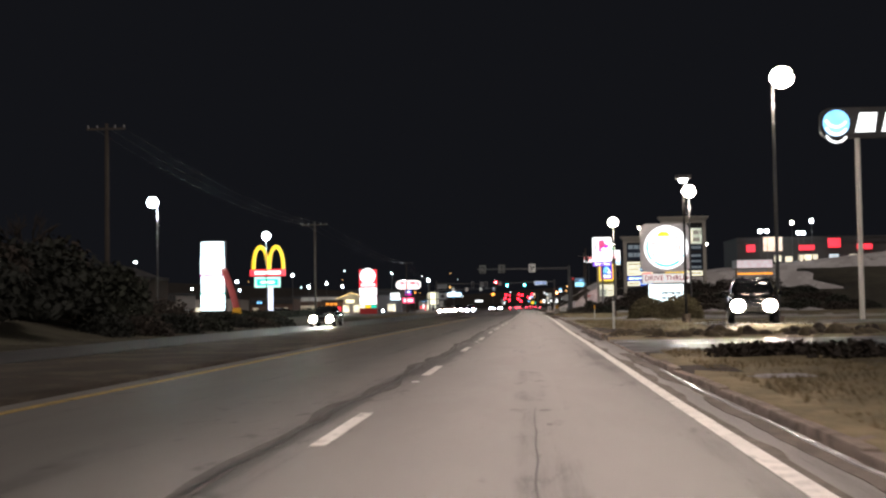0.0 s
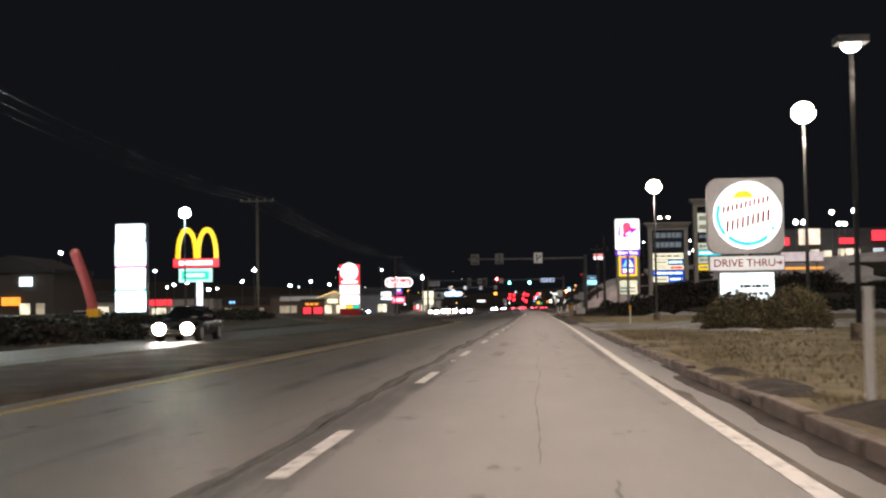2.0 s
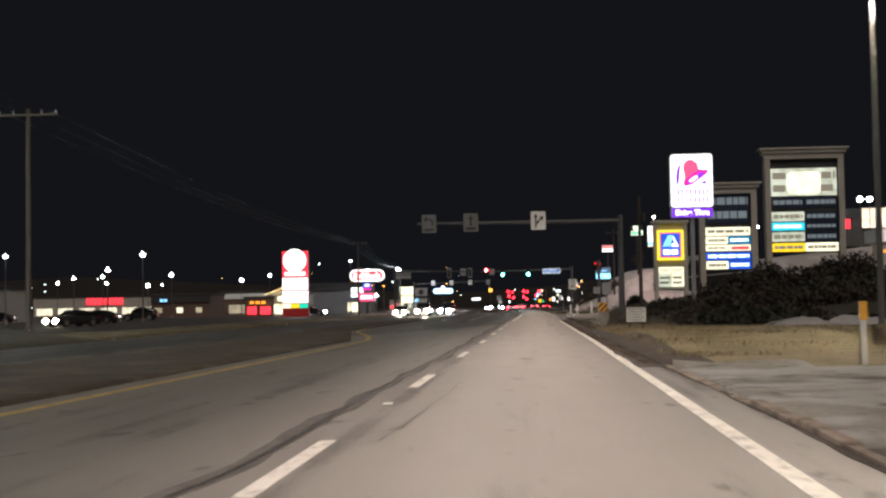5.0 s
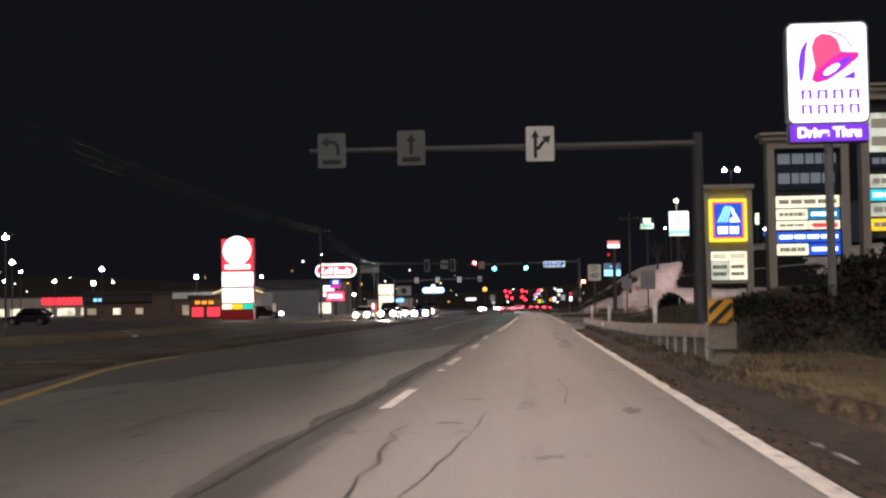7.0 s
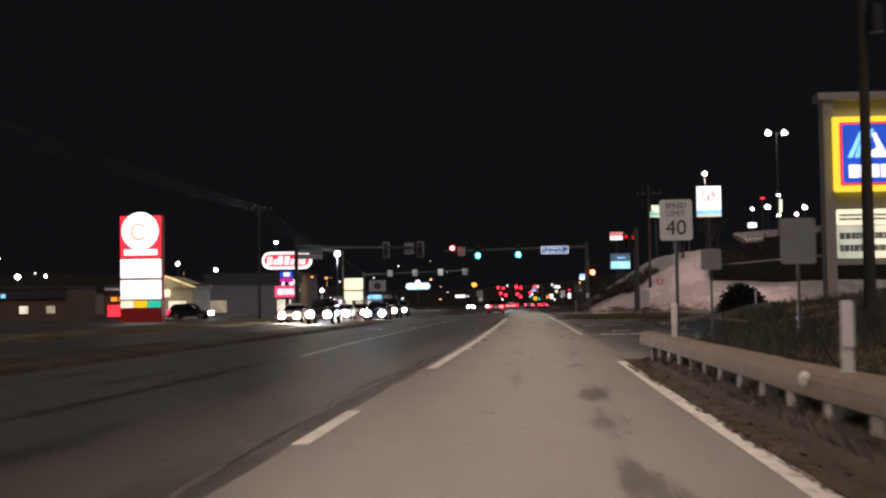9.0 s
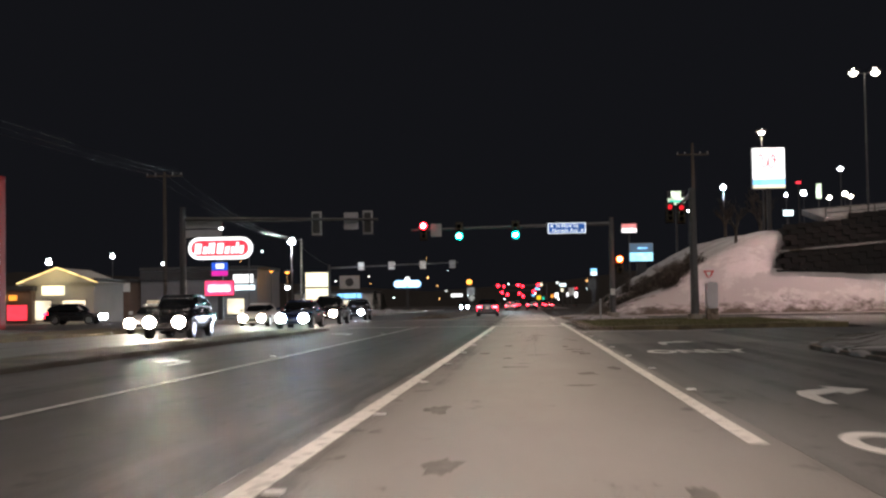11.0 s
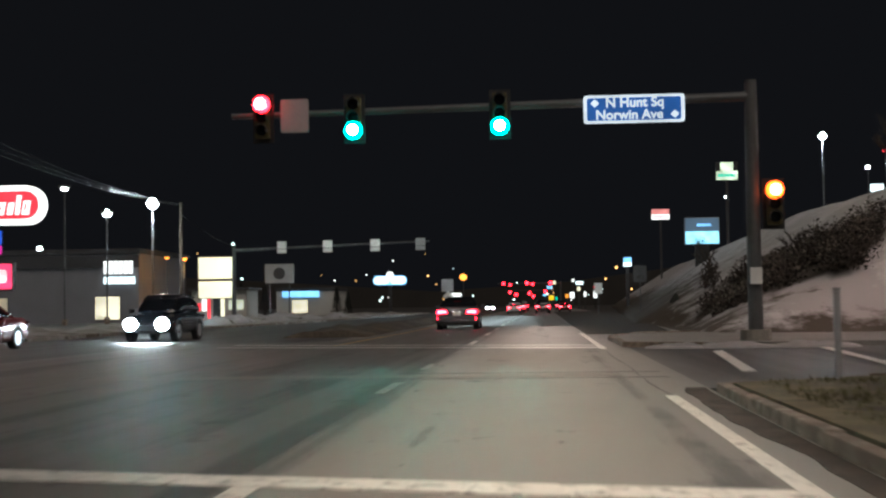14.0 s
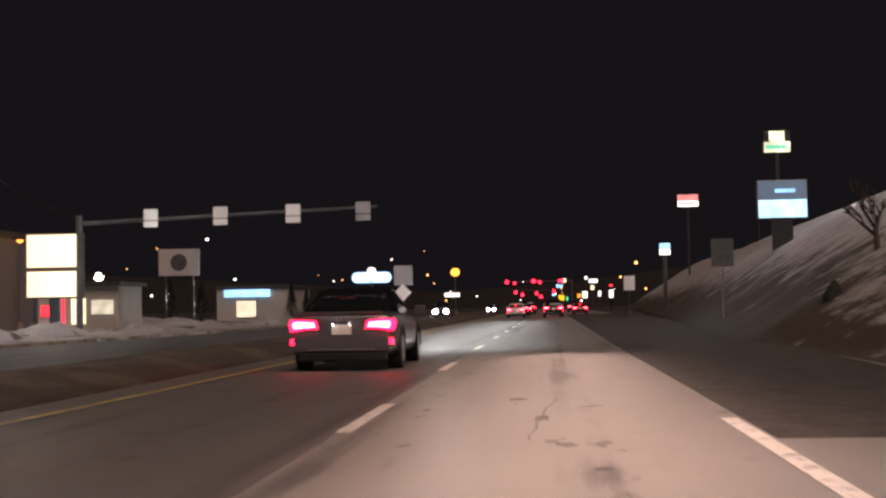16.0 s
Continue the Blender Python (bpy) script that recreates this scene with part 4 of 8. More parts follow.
strip(lambda y: along(YEL2, y) - 0.06, lambda y: along(YEL2, y) + 0.06, 307, 420, YELLOW_LINE, "median_line", "faded yellow line beside the mound")
solid("stop_line", slab([(-8.9, 277.9), (2.5, 275.5), (2.5, 276.0), (-8.9, 278.4)], -0.01, 0.01), WHITE_LINE, "white stop line across the lanes", "road marking", "structure")
solid("crosswalk_line", slab([(-9, 306.4), (2.5, 302.8), (2.5, 303.1), (-9, 306.7)], -0.01, 0.008), WHITE_LINE, "thin white crosswalk line", "road marking", "structure")
solid("crosswalk_line", slab([(-9, 308.6), (2.5, 304.9), (2.5, 305.2), (-9, 308.9)], -0.01, 0.008), WHITE_LINE, "thin white crosswalk line", "road marking", "structure")
solid("yield_line", slab([(2.9, 261.5), (8.4, 261.0), (8.4, 261.35), (2.9, 261.85)], -0.01, 0.006), WHITE_LINE, "white line at the mouth of the turning channel", "road marking", "structure")
solid("side_line", slab([(5.0, 299.4), (4.3, 290.2), (4.55, 290.2), (5.3, 299.9)], -0.01, 0.006), WHITE_LINE, "white line on the side street", "road marking", "structure")
solid("side_line", slab([(7.95, 301.4), (7.2, 292.1), (7.45, 292.1), (8.2, 301.4)], -0.01, 0.006), WHITE_LINE, "white line on the side street", "road marking", "structure")
solid("pale_band", ribbon(lambda y: -7, lambda y: edge(y) - 0.3, 289.2, 290.1, -0.01, 0.003, 0.3), PAVING, "pale worn band across the lanes", "road patch", "structure")
for cy in (285.4, 291.8):
    solid("guide_dash", box(-1.42, -1.28, cy, cy + 2.4, -0.01, 0.005), FAINT_LINE, "faint guide dash through the crossing", "road marking", "structure", "guide dashes")

for i in range(15):
    y = float(np.interp(i, (0, 1, 3, 6, 7, 11, 13, 14), (11.3, 23.0, 47.3, 81.6, 93.4, 138.0, 161.2, 171.5)))
    x = edge(y + 2) - 3.65
    solid("lane_dash", box(x - 0.075, x + 0.075, y, y + 3.5, -0.01, 0.006), WHITE_LINE, "worn white lane dash on the asphalt", "road marking", "structure", "lane dashes")
for i in range(12):
    y = 183.0 if i == 11 else 307.2 + i * 11.65
    x = edge(y + 2) - 3.78
    solid("lane_dash", box(x - 0.075, x + 0.075, y, y + 3.5, -0.01, 0.006), WHITE_LINE, "worn white lane dash on the asphalt", "road marking", "structure", "lane dashes")
marker_mesh = mesh_of("reflector", box(-0.06, 0.06, -0.05, 0.05, 0, 0.022, 0.008), SIGN_WHITE)
MARKS = [(edge(y) - 3.62, y) for y in (20.7, 43.9, 66.9, 89.7, 112.3, 134.9, 158.5)] + [(edge(y) - 3.46, y) for y in (206, 212, 217.6, 223.3, 229, 234.8, 240.6, 246.4, 252.1, 257.6, 263.4, 269)] + [(edge(y) + 0.25, y) for y in (226.7, 232.2, 237.6, 243.1, 248.5, 253.9, 259.3)] + [(-6.6, 93), (-6.5, 112), (-9.6, 175), (-8, 330), (-5.2, 262), (-5.3, 240)]
for x, y in MARKS:
    tagged(new("road_reflector", marker_mesh), "small white raised reflector on the asphalt", "reflector", "raised road reflectors").location = (x, y, 0.004)

# tar seams, cracks and damp stains
rng = random.Random(11)
SEAM_DUST = patchwork("dusty_lane_joint", [(0.1, 0.094, 0.086), (0.075, 0.07, 0.064), (0.13, 0.123, 0.113)], 2.2, (0.5, 0.58), 0.6)


def lane_seam(x_off, y0, y1, w, mat, z, wob):
    def side(y, sign):
        return edge(y) + x_off + sign * w * (0.3 + 1.8 * abs(noise.noise((y * 0.28, wob, 4 + 4 * sign)))) + 0.16 * noise.noise((y * 0.13, wob, 4)) + 0.05 * noise.noise((y * 0.9, wob, 6))
    strip(lambda y: side(y, -1), lambda y: side(y, 1), y0, y1, mat, "tar_seam", "dark tar seam along the lane joint", 0.4, z)


lane_seam(-4.08, -8, 200, 0.14, SEAM_DUST, 0.0032, 7.3)
lane_seam(-4.05, -8, 200, 0.045, TAR, 0.0042, 7.3)
lane_seam(0.0, 283, 300, 0.03, TAR, 0.003, 31.0)


def crack(points, w, name="road_crack"):
    bm = bmesh.new()
    prev = None
    for i, (x, y) in enumerate(points):
        k = w * (0.4 + rng.random())
        cur = (bm.verts.new((x - k, y, 0.003)), bm.verts.new((x + k, y + 0.02, 0.003)))
        if prev:
            bm.faces.new((prev[0], prev[1], cur[1], cur[0]))
        prev = cur
    solid(name, bm, TAR, "dark sealed crack in the asphalt", "crack", "structure", "road cracks")


for cx, cy, length, lean in ((-0.9, 108, 9, 0.05), (0.3, 36, 4, 0.02), (0.55, 44, 3, 0.05), (-0.3, 142, 7, 0.08), (-2.9, 60, 8, 0.02), (-3.6, 74, 7, -0.03), (0.55, 87.5, 3.4, 0.03), (-2.8, 128, 12, 0.06), (1.0, 150, 6, 0.0), (-2.9, 262, 9, 0.04), (0.4, 318, 5, 0.03)):
    x = cx
    pts = []
    for i in range(14):
        x += rng.uniform(-0.035, 0.035) + lean * 0.4
        pts.append((x, cy + length * i / 13))
    crack(pts, 0.013)
for pts, w in ((((-0.6, 142.2), (-0.63, 142.9), (-0.68, 143.5), (-0.6, 144.2), (-0.7, 144.9), (-0.72, 145.6), (-0.66, 146.0), (-0.8, 146.6), (-0.7, 147.3)), 0.018), (((0.52, 87.6), (0.5, 89.0), (0.6, 90.2), (0.5, 91.4), (0.58, 92.6), (0.55, 94.0)), 0.013), (((0.97, 238.0), (0.94, 240.5), (0.96, 243.0), (0.93, 246.0), (0.95, 249.0), (0.92, 252.0)), 0.005)):
    crack(pts, w)
for y0, y1 in ((4, 16), (48, 70)):
    n = int((y1 - y0) / 0.6)
    crack([(edge(y0 + 0.6 * i) - 1.75 + 0.07 * wander(y0 + 0.6 * i, y0), y0 + 0.6 * i) for i in range(n)], 0.008)
for cy in (288.7, 290.4):
    solid("cross_seam", ribbon(lambda y: -6, lambda y: edge(y) + 0.4, cy, cy + (0.22 if cy > 280 else 0.05), -0.01, 0.002, 0.2), TAR, "dark seam across the lanes", "crack", "structure", "road cracks")

# oil and tar stains worn into the lanes
STAIN = patchwork("oil_stained_asphalt", [(0.115, 0.108, 0.099), (0.155, 0.146, 0.134), (0.085, 0.079, 0.072)], 4.0, (0.5, 0.56), 0.3)
mark = random.Random(23)


def stain(x, y, rx, ry):
    turn = mark.uniform(0, 6)
    pts = []
    for i in range(36):
        a = 0.174533 * i
        k = 0.72 + 0.55 * noise.noise((math.cos(a) * 1.6, math.sin(a) * 1.6, turn)) + 0.4 * noise.noise((math.cos(a) * 6, math.sin(a) * 6, turn))
        pts.append((x + rx * k * math.cos(a), y + ry * k * math.sin(a)))
    solid("oil_stain", slab(pts, -0.01, 0.003), STAIN, "dark oil stain worn into the asphalt", "stain", "structure", "road stains")


for x, y, rx, ry in ((1.0, 251.0, 0.3, 0.12), (0.75, 250.2, 0.22, 0.1), (2.2, 250.0, 0.28, 0.3), (2.0, 251.4, 0.16, 0.25), (0.9, 253.5, 0.35, 0.3), (1.1, 256.5, 0.3, 0.5), (2.15, 215.0, 0.14, 0.9), (1.9, 217.2, 0.12, 0.7), (0.5, 216.0, 0.2, 0.12), (0.2, 219.0, 0.16, 0.5), (-0.2, 224.0, 0.2, 0.7), (1.55, 228.0, 0.25, 0.14), (1.8, 231.0, 0.2, 0.4), (0.6, 233.5, 0.3, 0.15), (2.3, 232.6, 0.12, 0.8), (1.0, 239.0, 0.24, 0.13), (1.9, 242.0, 0.3, 0.16), (0.3, 262.0, 0.2, 0.3), (1.2, 268.0, 0.24, 0.16), (0.55, 320.2, 0.1, 0.35), (0.75, 317.6, 0.12, 0.2), (1.0, 316.0, 0.09, 0.14), (0.2, 323.0, 0.14, 0.3), (0.45, 83.6, 0.12, 0.4), (1.15, 82.0, 0.1, 0.22), (0.9, 76.0, 0.1, 0.3), (-0.3, 147.6, 0.16, 0.14), (1.7, 149.0, 0.12, 0.5), (-0.2, 151.0, 0.2, 0.1), (1.81, 242.1, 0.16, 0.5), (1.93, 240.4, 0.2, 0.45), (2.1, 239.3, 0.17, 0.5), (-0.25, 240.2, 0.16, 0.5), (0.21, 245.3, 0.14, 0.8), (0.34, 237.4, 0.13, 0.4), (1.75, 244.3, 0.1, 0.7)):
    stain(x, y, rx, ry)

# arrows and words in the turn lane
def ground_arrow(x, y, flip=1):
    t = thing("turn_arrow", x, y, 0.0, "worn white turn arrow painted in the lane", "road marking", "turn arrows", "structure")
    pts = [(-0.25, 0), (-0.1, 0), (-0.05, 1.3), (0.35, 1.85), (0.35, 1.4), (0.8, 2.2), (0.35, 3.0), (0.35, 2.5), (-0.15, 2.0), (-0.25, 1.4)]
    part("arrow", slab([(px * flip, py) for px, py in pts][::flip], -0.01, 0.006), WHITE_FRESH, t)


def ground_word(text, x, y):
    t = thing("lane_word", x, y, 0.0, "worn white word painted in the turn lane", "road marking", "lane words", "structure")
    lettering(text, 0, 0, 0.007, 0.84, WHITE_FRESH, t, flat=True, stretch=2.9, bold=0.025)


ground_word("ONLY", 4.5, 220.0)
ground_arrow(4.35, 224.2)
ground_word("ONLY", 4.65, 239.6)
ground_arrow(4.62, 244.6)
ground_arrow(-6.9, 236, -1)
ground_arrow(-6.9, 262, -1)


# ---------------------------------------------------------------- poles, lamps and signals
def street_light(x, y, z, lens, label, shaft=STEEL, base=0.12, arm=0.0, globe=0.6, watts=0, colour=(1, 0.95, 0.85), twin=False):
    t = thing("light_pole", x, y, base, label, "light pole", "parking lot light poles")
    h = z - base
    part("base", rod((0, 0, -0.1), (0, 0, 0.5), 0.24, n=16), KERB, t, "round dirty concrete footing")
    part("shaft", rod((0, 0, 0.45), (0, 0, h), 0.085, 0.06, 12), shaft, t)
    for s in (-1, 1) if twin else (1,):
        hx = arm * s
        head = part("lamp_head", box(hx - 0.45, hx + 0.45, -0.32, 0.32, h + 0.02, h + 0.24, 0.06), DARK_STEEL, t)
        # ball drawn larger than a lens, so its glare is in the shape
        part("lens", ball(hx, 0, h + 0.02, globe * 0.86, globe * 0.8, globe * 0.76), lens, head, "lamp lens enlarged for its glare")
        if arm:
            part("arm", rod((0, 0, h - 0.15), (hx, 0, h + 0.08), 0.04, n=8), STEEL, t)
    if watts:
        lamp("parking_lamp", x, y, z - 0.95, watts * 0.55, colour, 0.4)
    return t


WARM, COOL = (1.0, 0.84, 0.66), (0.86, 1.0, 0.95)
street_light(10.6, 55.1, 10.7, LAMP_WARM, "tall steel pole with a bright warm lamp on the verge", arm=0.4, watts=3900, colour=WARM)
street_light(11.9, 93.9, 9.3, LAMP_WARM, "steel pole with a bright lamp beside the burger sign", watts=4200, colour=WARM)
street_light(8.7, 127.4, 9.3, LAMP_WARM, "steel pole with a bright warm lamp on a concrete footing", watts=4600, colour=WARM)
street_light(9.1, 74.2, 8.3, LAMP_COOL, "dark pole with a flat shoebox lamp", BLACK, globe=0.3, watts=1500, colour=WARM)
street_light(-31.5, 109, 10.6, LAMP_COOL, "steel pole with a greenish white lamp by the bank", base=0.8, arm=-0.42, watts=8000, colour=COOL)
street_light(-30.6, 151.2, 10.0, LAMP_COOL, "steel pole with a greenish white lamp by the arches", base=0.0, watts=8000, colour=COOL)
street_light(29.0, 318.9, 20.0, LAMP_WARM, "very tall pole with twin warm floodlights", base=7.0, arm=0.9, globe=0.4, twin=True)
lamp("flood_lamp", 29.0, 318.3, 19.2, 17500, (1, 0.62, 0.55), 0.4, spot=84, target=(16.5, 308, 0))
street_light(22.55, 331.0, 16.75, LAMP_WARM, "pole with a warm lamp behind the square sign", base=4.0, globe=0.35, watts=3500, colour=(1, 0.8, 0.6))
street_light(-26.9, 358.2, 8.8, LAMP_COOL, "steel pole with a white lamp beside the pavement", globe=0.5, watts=10000, colour=(0.85, 0.96, 1))
street_light(-35.0, 372, 9.2, LAMP_COOL, "steel pole with a white lamp behind the oval sign", globe=0.4, watts=0)


def signal_head(parent, x, z, lit, y=0.0, back=False, lens_only=None, side=False):
    """Three lenses under visors in a housing; lit is 0 (top) to 2."""
    body = part("signal_head", box(x - 0.2, x + 0.2, y - 0.16, y + 0.1, z - 0.58, z + 0.58, 0.04), GREEN_BOX if not back else BLACK, parent, "dark three-lens signal housing")
    part("backplate", box(x - 0.3, x + 0.3, y + 0.1, y + 0.115, z - 0.7, z + 0.7, 0.0), BLACK if not back else GREY_PAINT, body)
    for i in range(3):
        cz = z + 0.37 - 0.37 * i
        if back:
            continue
        on = i == lit
        m = (SIGNAL_RED, SIGNAL_AMBER, SIGNAL_GREEN)[i] if on else GLASS
        if lens_only and on:
            m = lens_only
        if side and on:
            m = SIGNAL_DIM
        lens = part("lens", rod((x, y - 0.185, cz), (x, y - 0.15, cz), 0.155, n=24), m, body, "lit signal lens" if on else "")
        if on and not side:
            # dome and pale core stand in for the lens's glare and burnt-out middle
            ball(x, y - 0.19, cz, 0.25, 0.18, 0.25, bm=(glare_dome := bmesh.new()))
            part("glare_dome", glare_dome, m, body, "oversized lit dome for the signal's glare")
            part("glare_core", ball(x, y - 0.3, cz, 0.165, 0.1, 0.165), SIGNAL_CORES[1 if lens_only else i], body)
        bm = plate(crescent(x, cz, 0.16, 0.175, -20, 200, 14), y - 0.4, y - 0.16)
        part("visor", bm, BLACK, body)
    return body


def road_sign(parent, x, z, w, h, y, face, name="sign_panel", label="", r=0.06):
    p = part(name, plate(rounded(x - w / 2, x + w / 2, z - h / 2, z + h / 2, r), y - 0.012, y + 0.012), face, parent, label)
    return p


# overhead lane signs
gantry = thing("sign_gantry", 5.9, 175.4, 0.1, "galvanised mast arm with three white lane-use signs over the road", "sign gantry")
part("base", rod((0, 0, -0.1), (0, 0, 0.25), 0.4, n=16), CONCRETE, gantry)
part("mast", rod((0, 0, 0.2), (0, 0, 6.5), 0.2, 0.15, 16), STEEL, gantry)
part("arm", rod((0, 0, 6.15), (-12.4, 0, 6.2), 0.13, 0.08, 12), STEEL, gantry)
for n, (sx, kind) in enumerate(((0.93, "split"), (-3.19, "ahead"), (-5.76, "left"))):
    p = road_sign(gantry, sx - 5.9, 6.25 - n * 0.03, 0.9, 1.12, -0.16, SIGN_WHITE if n == 0 else SIGN_UNLIT, label="white reflective lane-use sign")
    cx, cz = sx - 5.9, 6.25 - n * 0.03
    if kind == "split":
        part("arrow", plate([(cx - 0.2, cz - 0.45), (cx - 0.1, cz - 0.45), (cx - 0.1, cz + 0.2), (cx - 0.02, cz + 0.2), (cx - 0.15, cz + 0.45), (cx - 0.28, cz + 0.2), (cx - 0.2, cz + 0.2)], -0.182, -0.172), SIGN_BLACK, p)
        part("arrow", plate([(cx - 0.1, cz - 0.2), (cx - 0.02, cz - 0.2), (cx + 0.18, cz + 0.08), (cx + 0.26, cz - 0.02), (cx + 0.34, cz + 0.26), (cx + 0.06, cz + 0.22), (cx + 0.12, cz + 0.14), (cx - 0.1, cz - 0.1)], -0.182, -0.172), SIGN_BLACK, p)
    elif kind == "ahead":
        part("arrow", plate([(cx - 0.05, cz - 0.2), (cx + 0.05, cz - 0.2), (cx + 0.05, cz + 0.2), (cx + 0.16, cz + 0.2), (cx, cz + 0.45), (cx - 0.16, cz + 0.2), (cx - 0.05, cz + 0.2)], -0.182, -0.172), SIGN_BLACK, p)
        part("text_bar", box(cx - 0.3, cx + 0.3, -0.182, -0.172, cz - 0.45, cz - 0.3), SIGN_BLACK, p)
    else:
        part("arrow", plate([(cx + 0.15, cz - 0.15), (cx + 0.25, cz - 0.15), (cx + 0.25, cz + 0.15), (cx + 0.1, cz + 0.32), (cx - 0.12, cz + 0.32), (cx - 0.12, cz + 0.45), (cx - 0.36, cz + 0.26), (cx - 0.12, cz + 0.1), (cx - 0.12, cz + 0.22), (cx + 0.05, cz + 0.22), (cx + 0.15, cz + 0.1)], -0.182, -0.172), SIGN_BLACK, p)
        part("text_bar", box(cx - 0.3, cx + 0.3, -0.182, -0.172, cz - 0.45, cz - 0.3), SIGN_BLACK, p)

# signals over the crossing
mast = thing("signal_mast", 6.75, 303.8, 0.12, "galvanised signal mast with a long arm over the lanes", "traffic signal")
part("base", rod((0, 0, -0.1), (0, 0, 0.3), 0.42, n=16), CONCRETE, mast)
part("mast", rod((0, 0, 0.2), (0, 0, 7.2), 0.21, 0.17, 16), STEEL, mast)
part("arm", rod((0, 0, 6.75), (-14.6, 0, 6.55), 0.14, 0.08, 12), STEEL, mast)
signal_head(mast, -13.66, 6.45, 0, -0.22)
signal_head(mast, -11.05, 6.39, 2, -0.22)
signal_head(mast, -6.94, 6.41, 2, -0.22)
signal_head(mast, 0.55, 3.75, 0, -0.12, lens_only=SIGNAL_AMBER)
p = road_sign(mast, -12.75, 6.5, 0.8, 0.95, -0.2, GREY_PAINT, label="grey unlit turn sign beside the red signal")
p = road_sign(mast, -3.22, 6.46, 2.78, 0.78, -0.2, LIT_TEXT, "street_sign", "blue lit street name sign with a white border", 0.08)
part("street_panel", plate(rounded(-4.52, -1.92, 6.14, 6.78, 0.06), -0.222, -0.212), LIT_STREET, p, "blue lit field")
lettering("N Hunt Sq", -3.2, -0.226, 6.63, 0.37, LIT_TEXT, p, bold=0.008)
lettering("Norwin Ave", -3.35, -0.226, 6.29, 0.37, LIT_TEXT, p, bold=0.008)
for ax, az in ((-4.3, 6.63), (-2.1, 6.29)):
    part("arrow", plate([(ax - 0.12, az), (ax, az + 0.11), (ax + 0.12, az), (ax, az - 0.11)], -0.23, -0.222), LIT_TEXT, p)
part("push_button_box", box(-0.16, 0.16, -0.3, -0.2, 1.55, 2.0, 0.02), WHITE_PAINT, mast, "white push-button plate")

opp = thing("signal_mast", -19.6, 284.4, -0.03, "signal mast for oncoming traffic seen from the back", "traffic signal")
part("mast", rod((0, 0, -0.1), (0, 0, 7.2), 0.21, 0.17, 16), DARK_STEEL, opp)
part("arm", rod((0, 0, 6.5), (11.6, 0, 6.25), 0.13, 0.08, 12), DARK_STEEL, opp)
signal_head(opp, 10.97, 6.1, 9, 0.2, back=True)
signal_head(opp, 7.94, 6.1, 9, 0.2, back=True)
road_sign(opp, 10.0, 6.2, 0.85, 1.0, 0.15, GREY_PAINT, label="grey back of a lane sign")

for k in (0.26, -0.26):
    road_sign(opp, 1.1, 5.9 + k, 2.4, 0.44, 0.2, GREY_PAINT, label="grey back of a street name sign")

for gx in (-4.3, -0.19):
    lamp("signal_green_light", gx, 303.2, 6.15, 2000, (0.12, 1.0, 0.85), 0.12, spot=50, target=(gx + 2.5, 255, 0))
cross = thing("signal_mast", 10.0, 282.7, 0.13, "signal mast for the side street with red lenses", "traffic signal")
part("base", rod((0, 0, -0.1), (0, 0, 0.3), 0.42, n=16), CONCRETE, cross)
part("mast", rod((0, 0, 0.2), (0, 0, 7.35), 0.24, 0.18, 16), STEEL, cross)
part("arm", rod((0, 0, 7.1), (0.9, 14.4, 7.5), 0.13, 0.08, 12), STEEL, cross)
signal_head(cross, 0.15, 6.9, 0, 13.2, side=True)
signal_head(cross, 0.75, 6.75, 0, 11.9, side=True)
# cabinet is placed to fit the camera's view; the plinth is added under it
cab = thing("signal_cabinet", 10.3, 278.0, 0.13, "cream signal cabinet on an added dirty plinth on the island", "cabinet")
part("pad", box(-0.3, 0.3, -0.3, 0.3, -0.1, 0.62, 0.04), KERB, cab, "added dirty plinth")
part("body", plate(rounded(-0.29, 0.29, 0.62, 2.0, 0.2, 5), -0.3, 0.3), PALE_CABINET, cab)
part("door", plate(rounded(-0.22, 0.22, 0.72, 1.85, 0.05, 3), -0.325, -0.302), PALE_CABINET, cab)



def utility_pole(x, y, z0, z1, label, arms=1, width=2.6, drop=0.35):
    t = thing("utility_pole", x, y, z0, label, "utility pole", "utility poles")
    part("shaft", rod((0, 0, -0.2), (0, 0, z1 - z0), 0.17, 0.11, 12), WOOD_POLE, t)
    for i in range(arms):
        za = z1 - z0 - drop - i * 0.9
        a = part("crossarm", box(-width / 2, width / 2, -0.17, -0.05, za - 0.06, za + 0.06, 0.01), WOOD_POLE, t)
        for k in (-1, -0.5, 0.5, 1):
            part("insulator", rod((k * width * 0.47, -0.1, za + 0.06), (k * width * 0.47, -0.1, za + 0.26), 0.05, 0.03, 8), GREY_PAINT, a)
    return t


utility_pole(14.3, 316.4, 1.1, 14.1, "tall wooden utility pole with one crossarm on the snow hill", drop=0.95)
utility_pole(-27.1, 165.5, 0.0, 12.5, "tall wooden utility pole with a crossarm by the car park", width=3.4)
utility_pole(-25.7, 78, 1.6, 12.9, "dark wooden utility pole on the bank", width=2.4)
utility_pole(9.6, 206, 0.6, 10.2, "wooden utility pole with a transformer can behind the guide rail", arms=0)
utility_pole(-27.4, 367.2, 0.1, 9.6, "weathered wooden pole beside the far pavement", arms=0)
utility_pole(-28.9, 313, 0.1, 12.4, "dark wooden utility pole by the kiosk forecourt", width=3.0)
solid("transformer", rod((9.9, 205.75, 8.1), (9.9, 205.75, 8.8), 0.2, n=16), DARK_STEEL, "grey transformer can on the utility pole", "transformer")

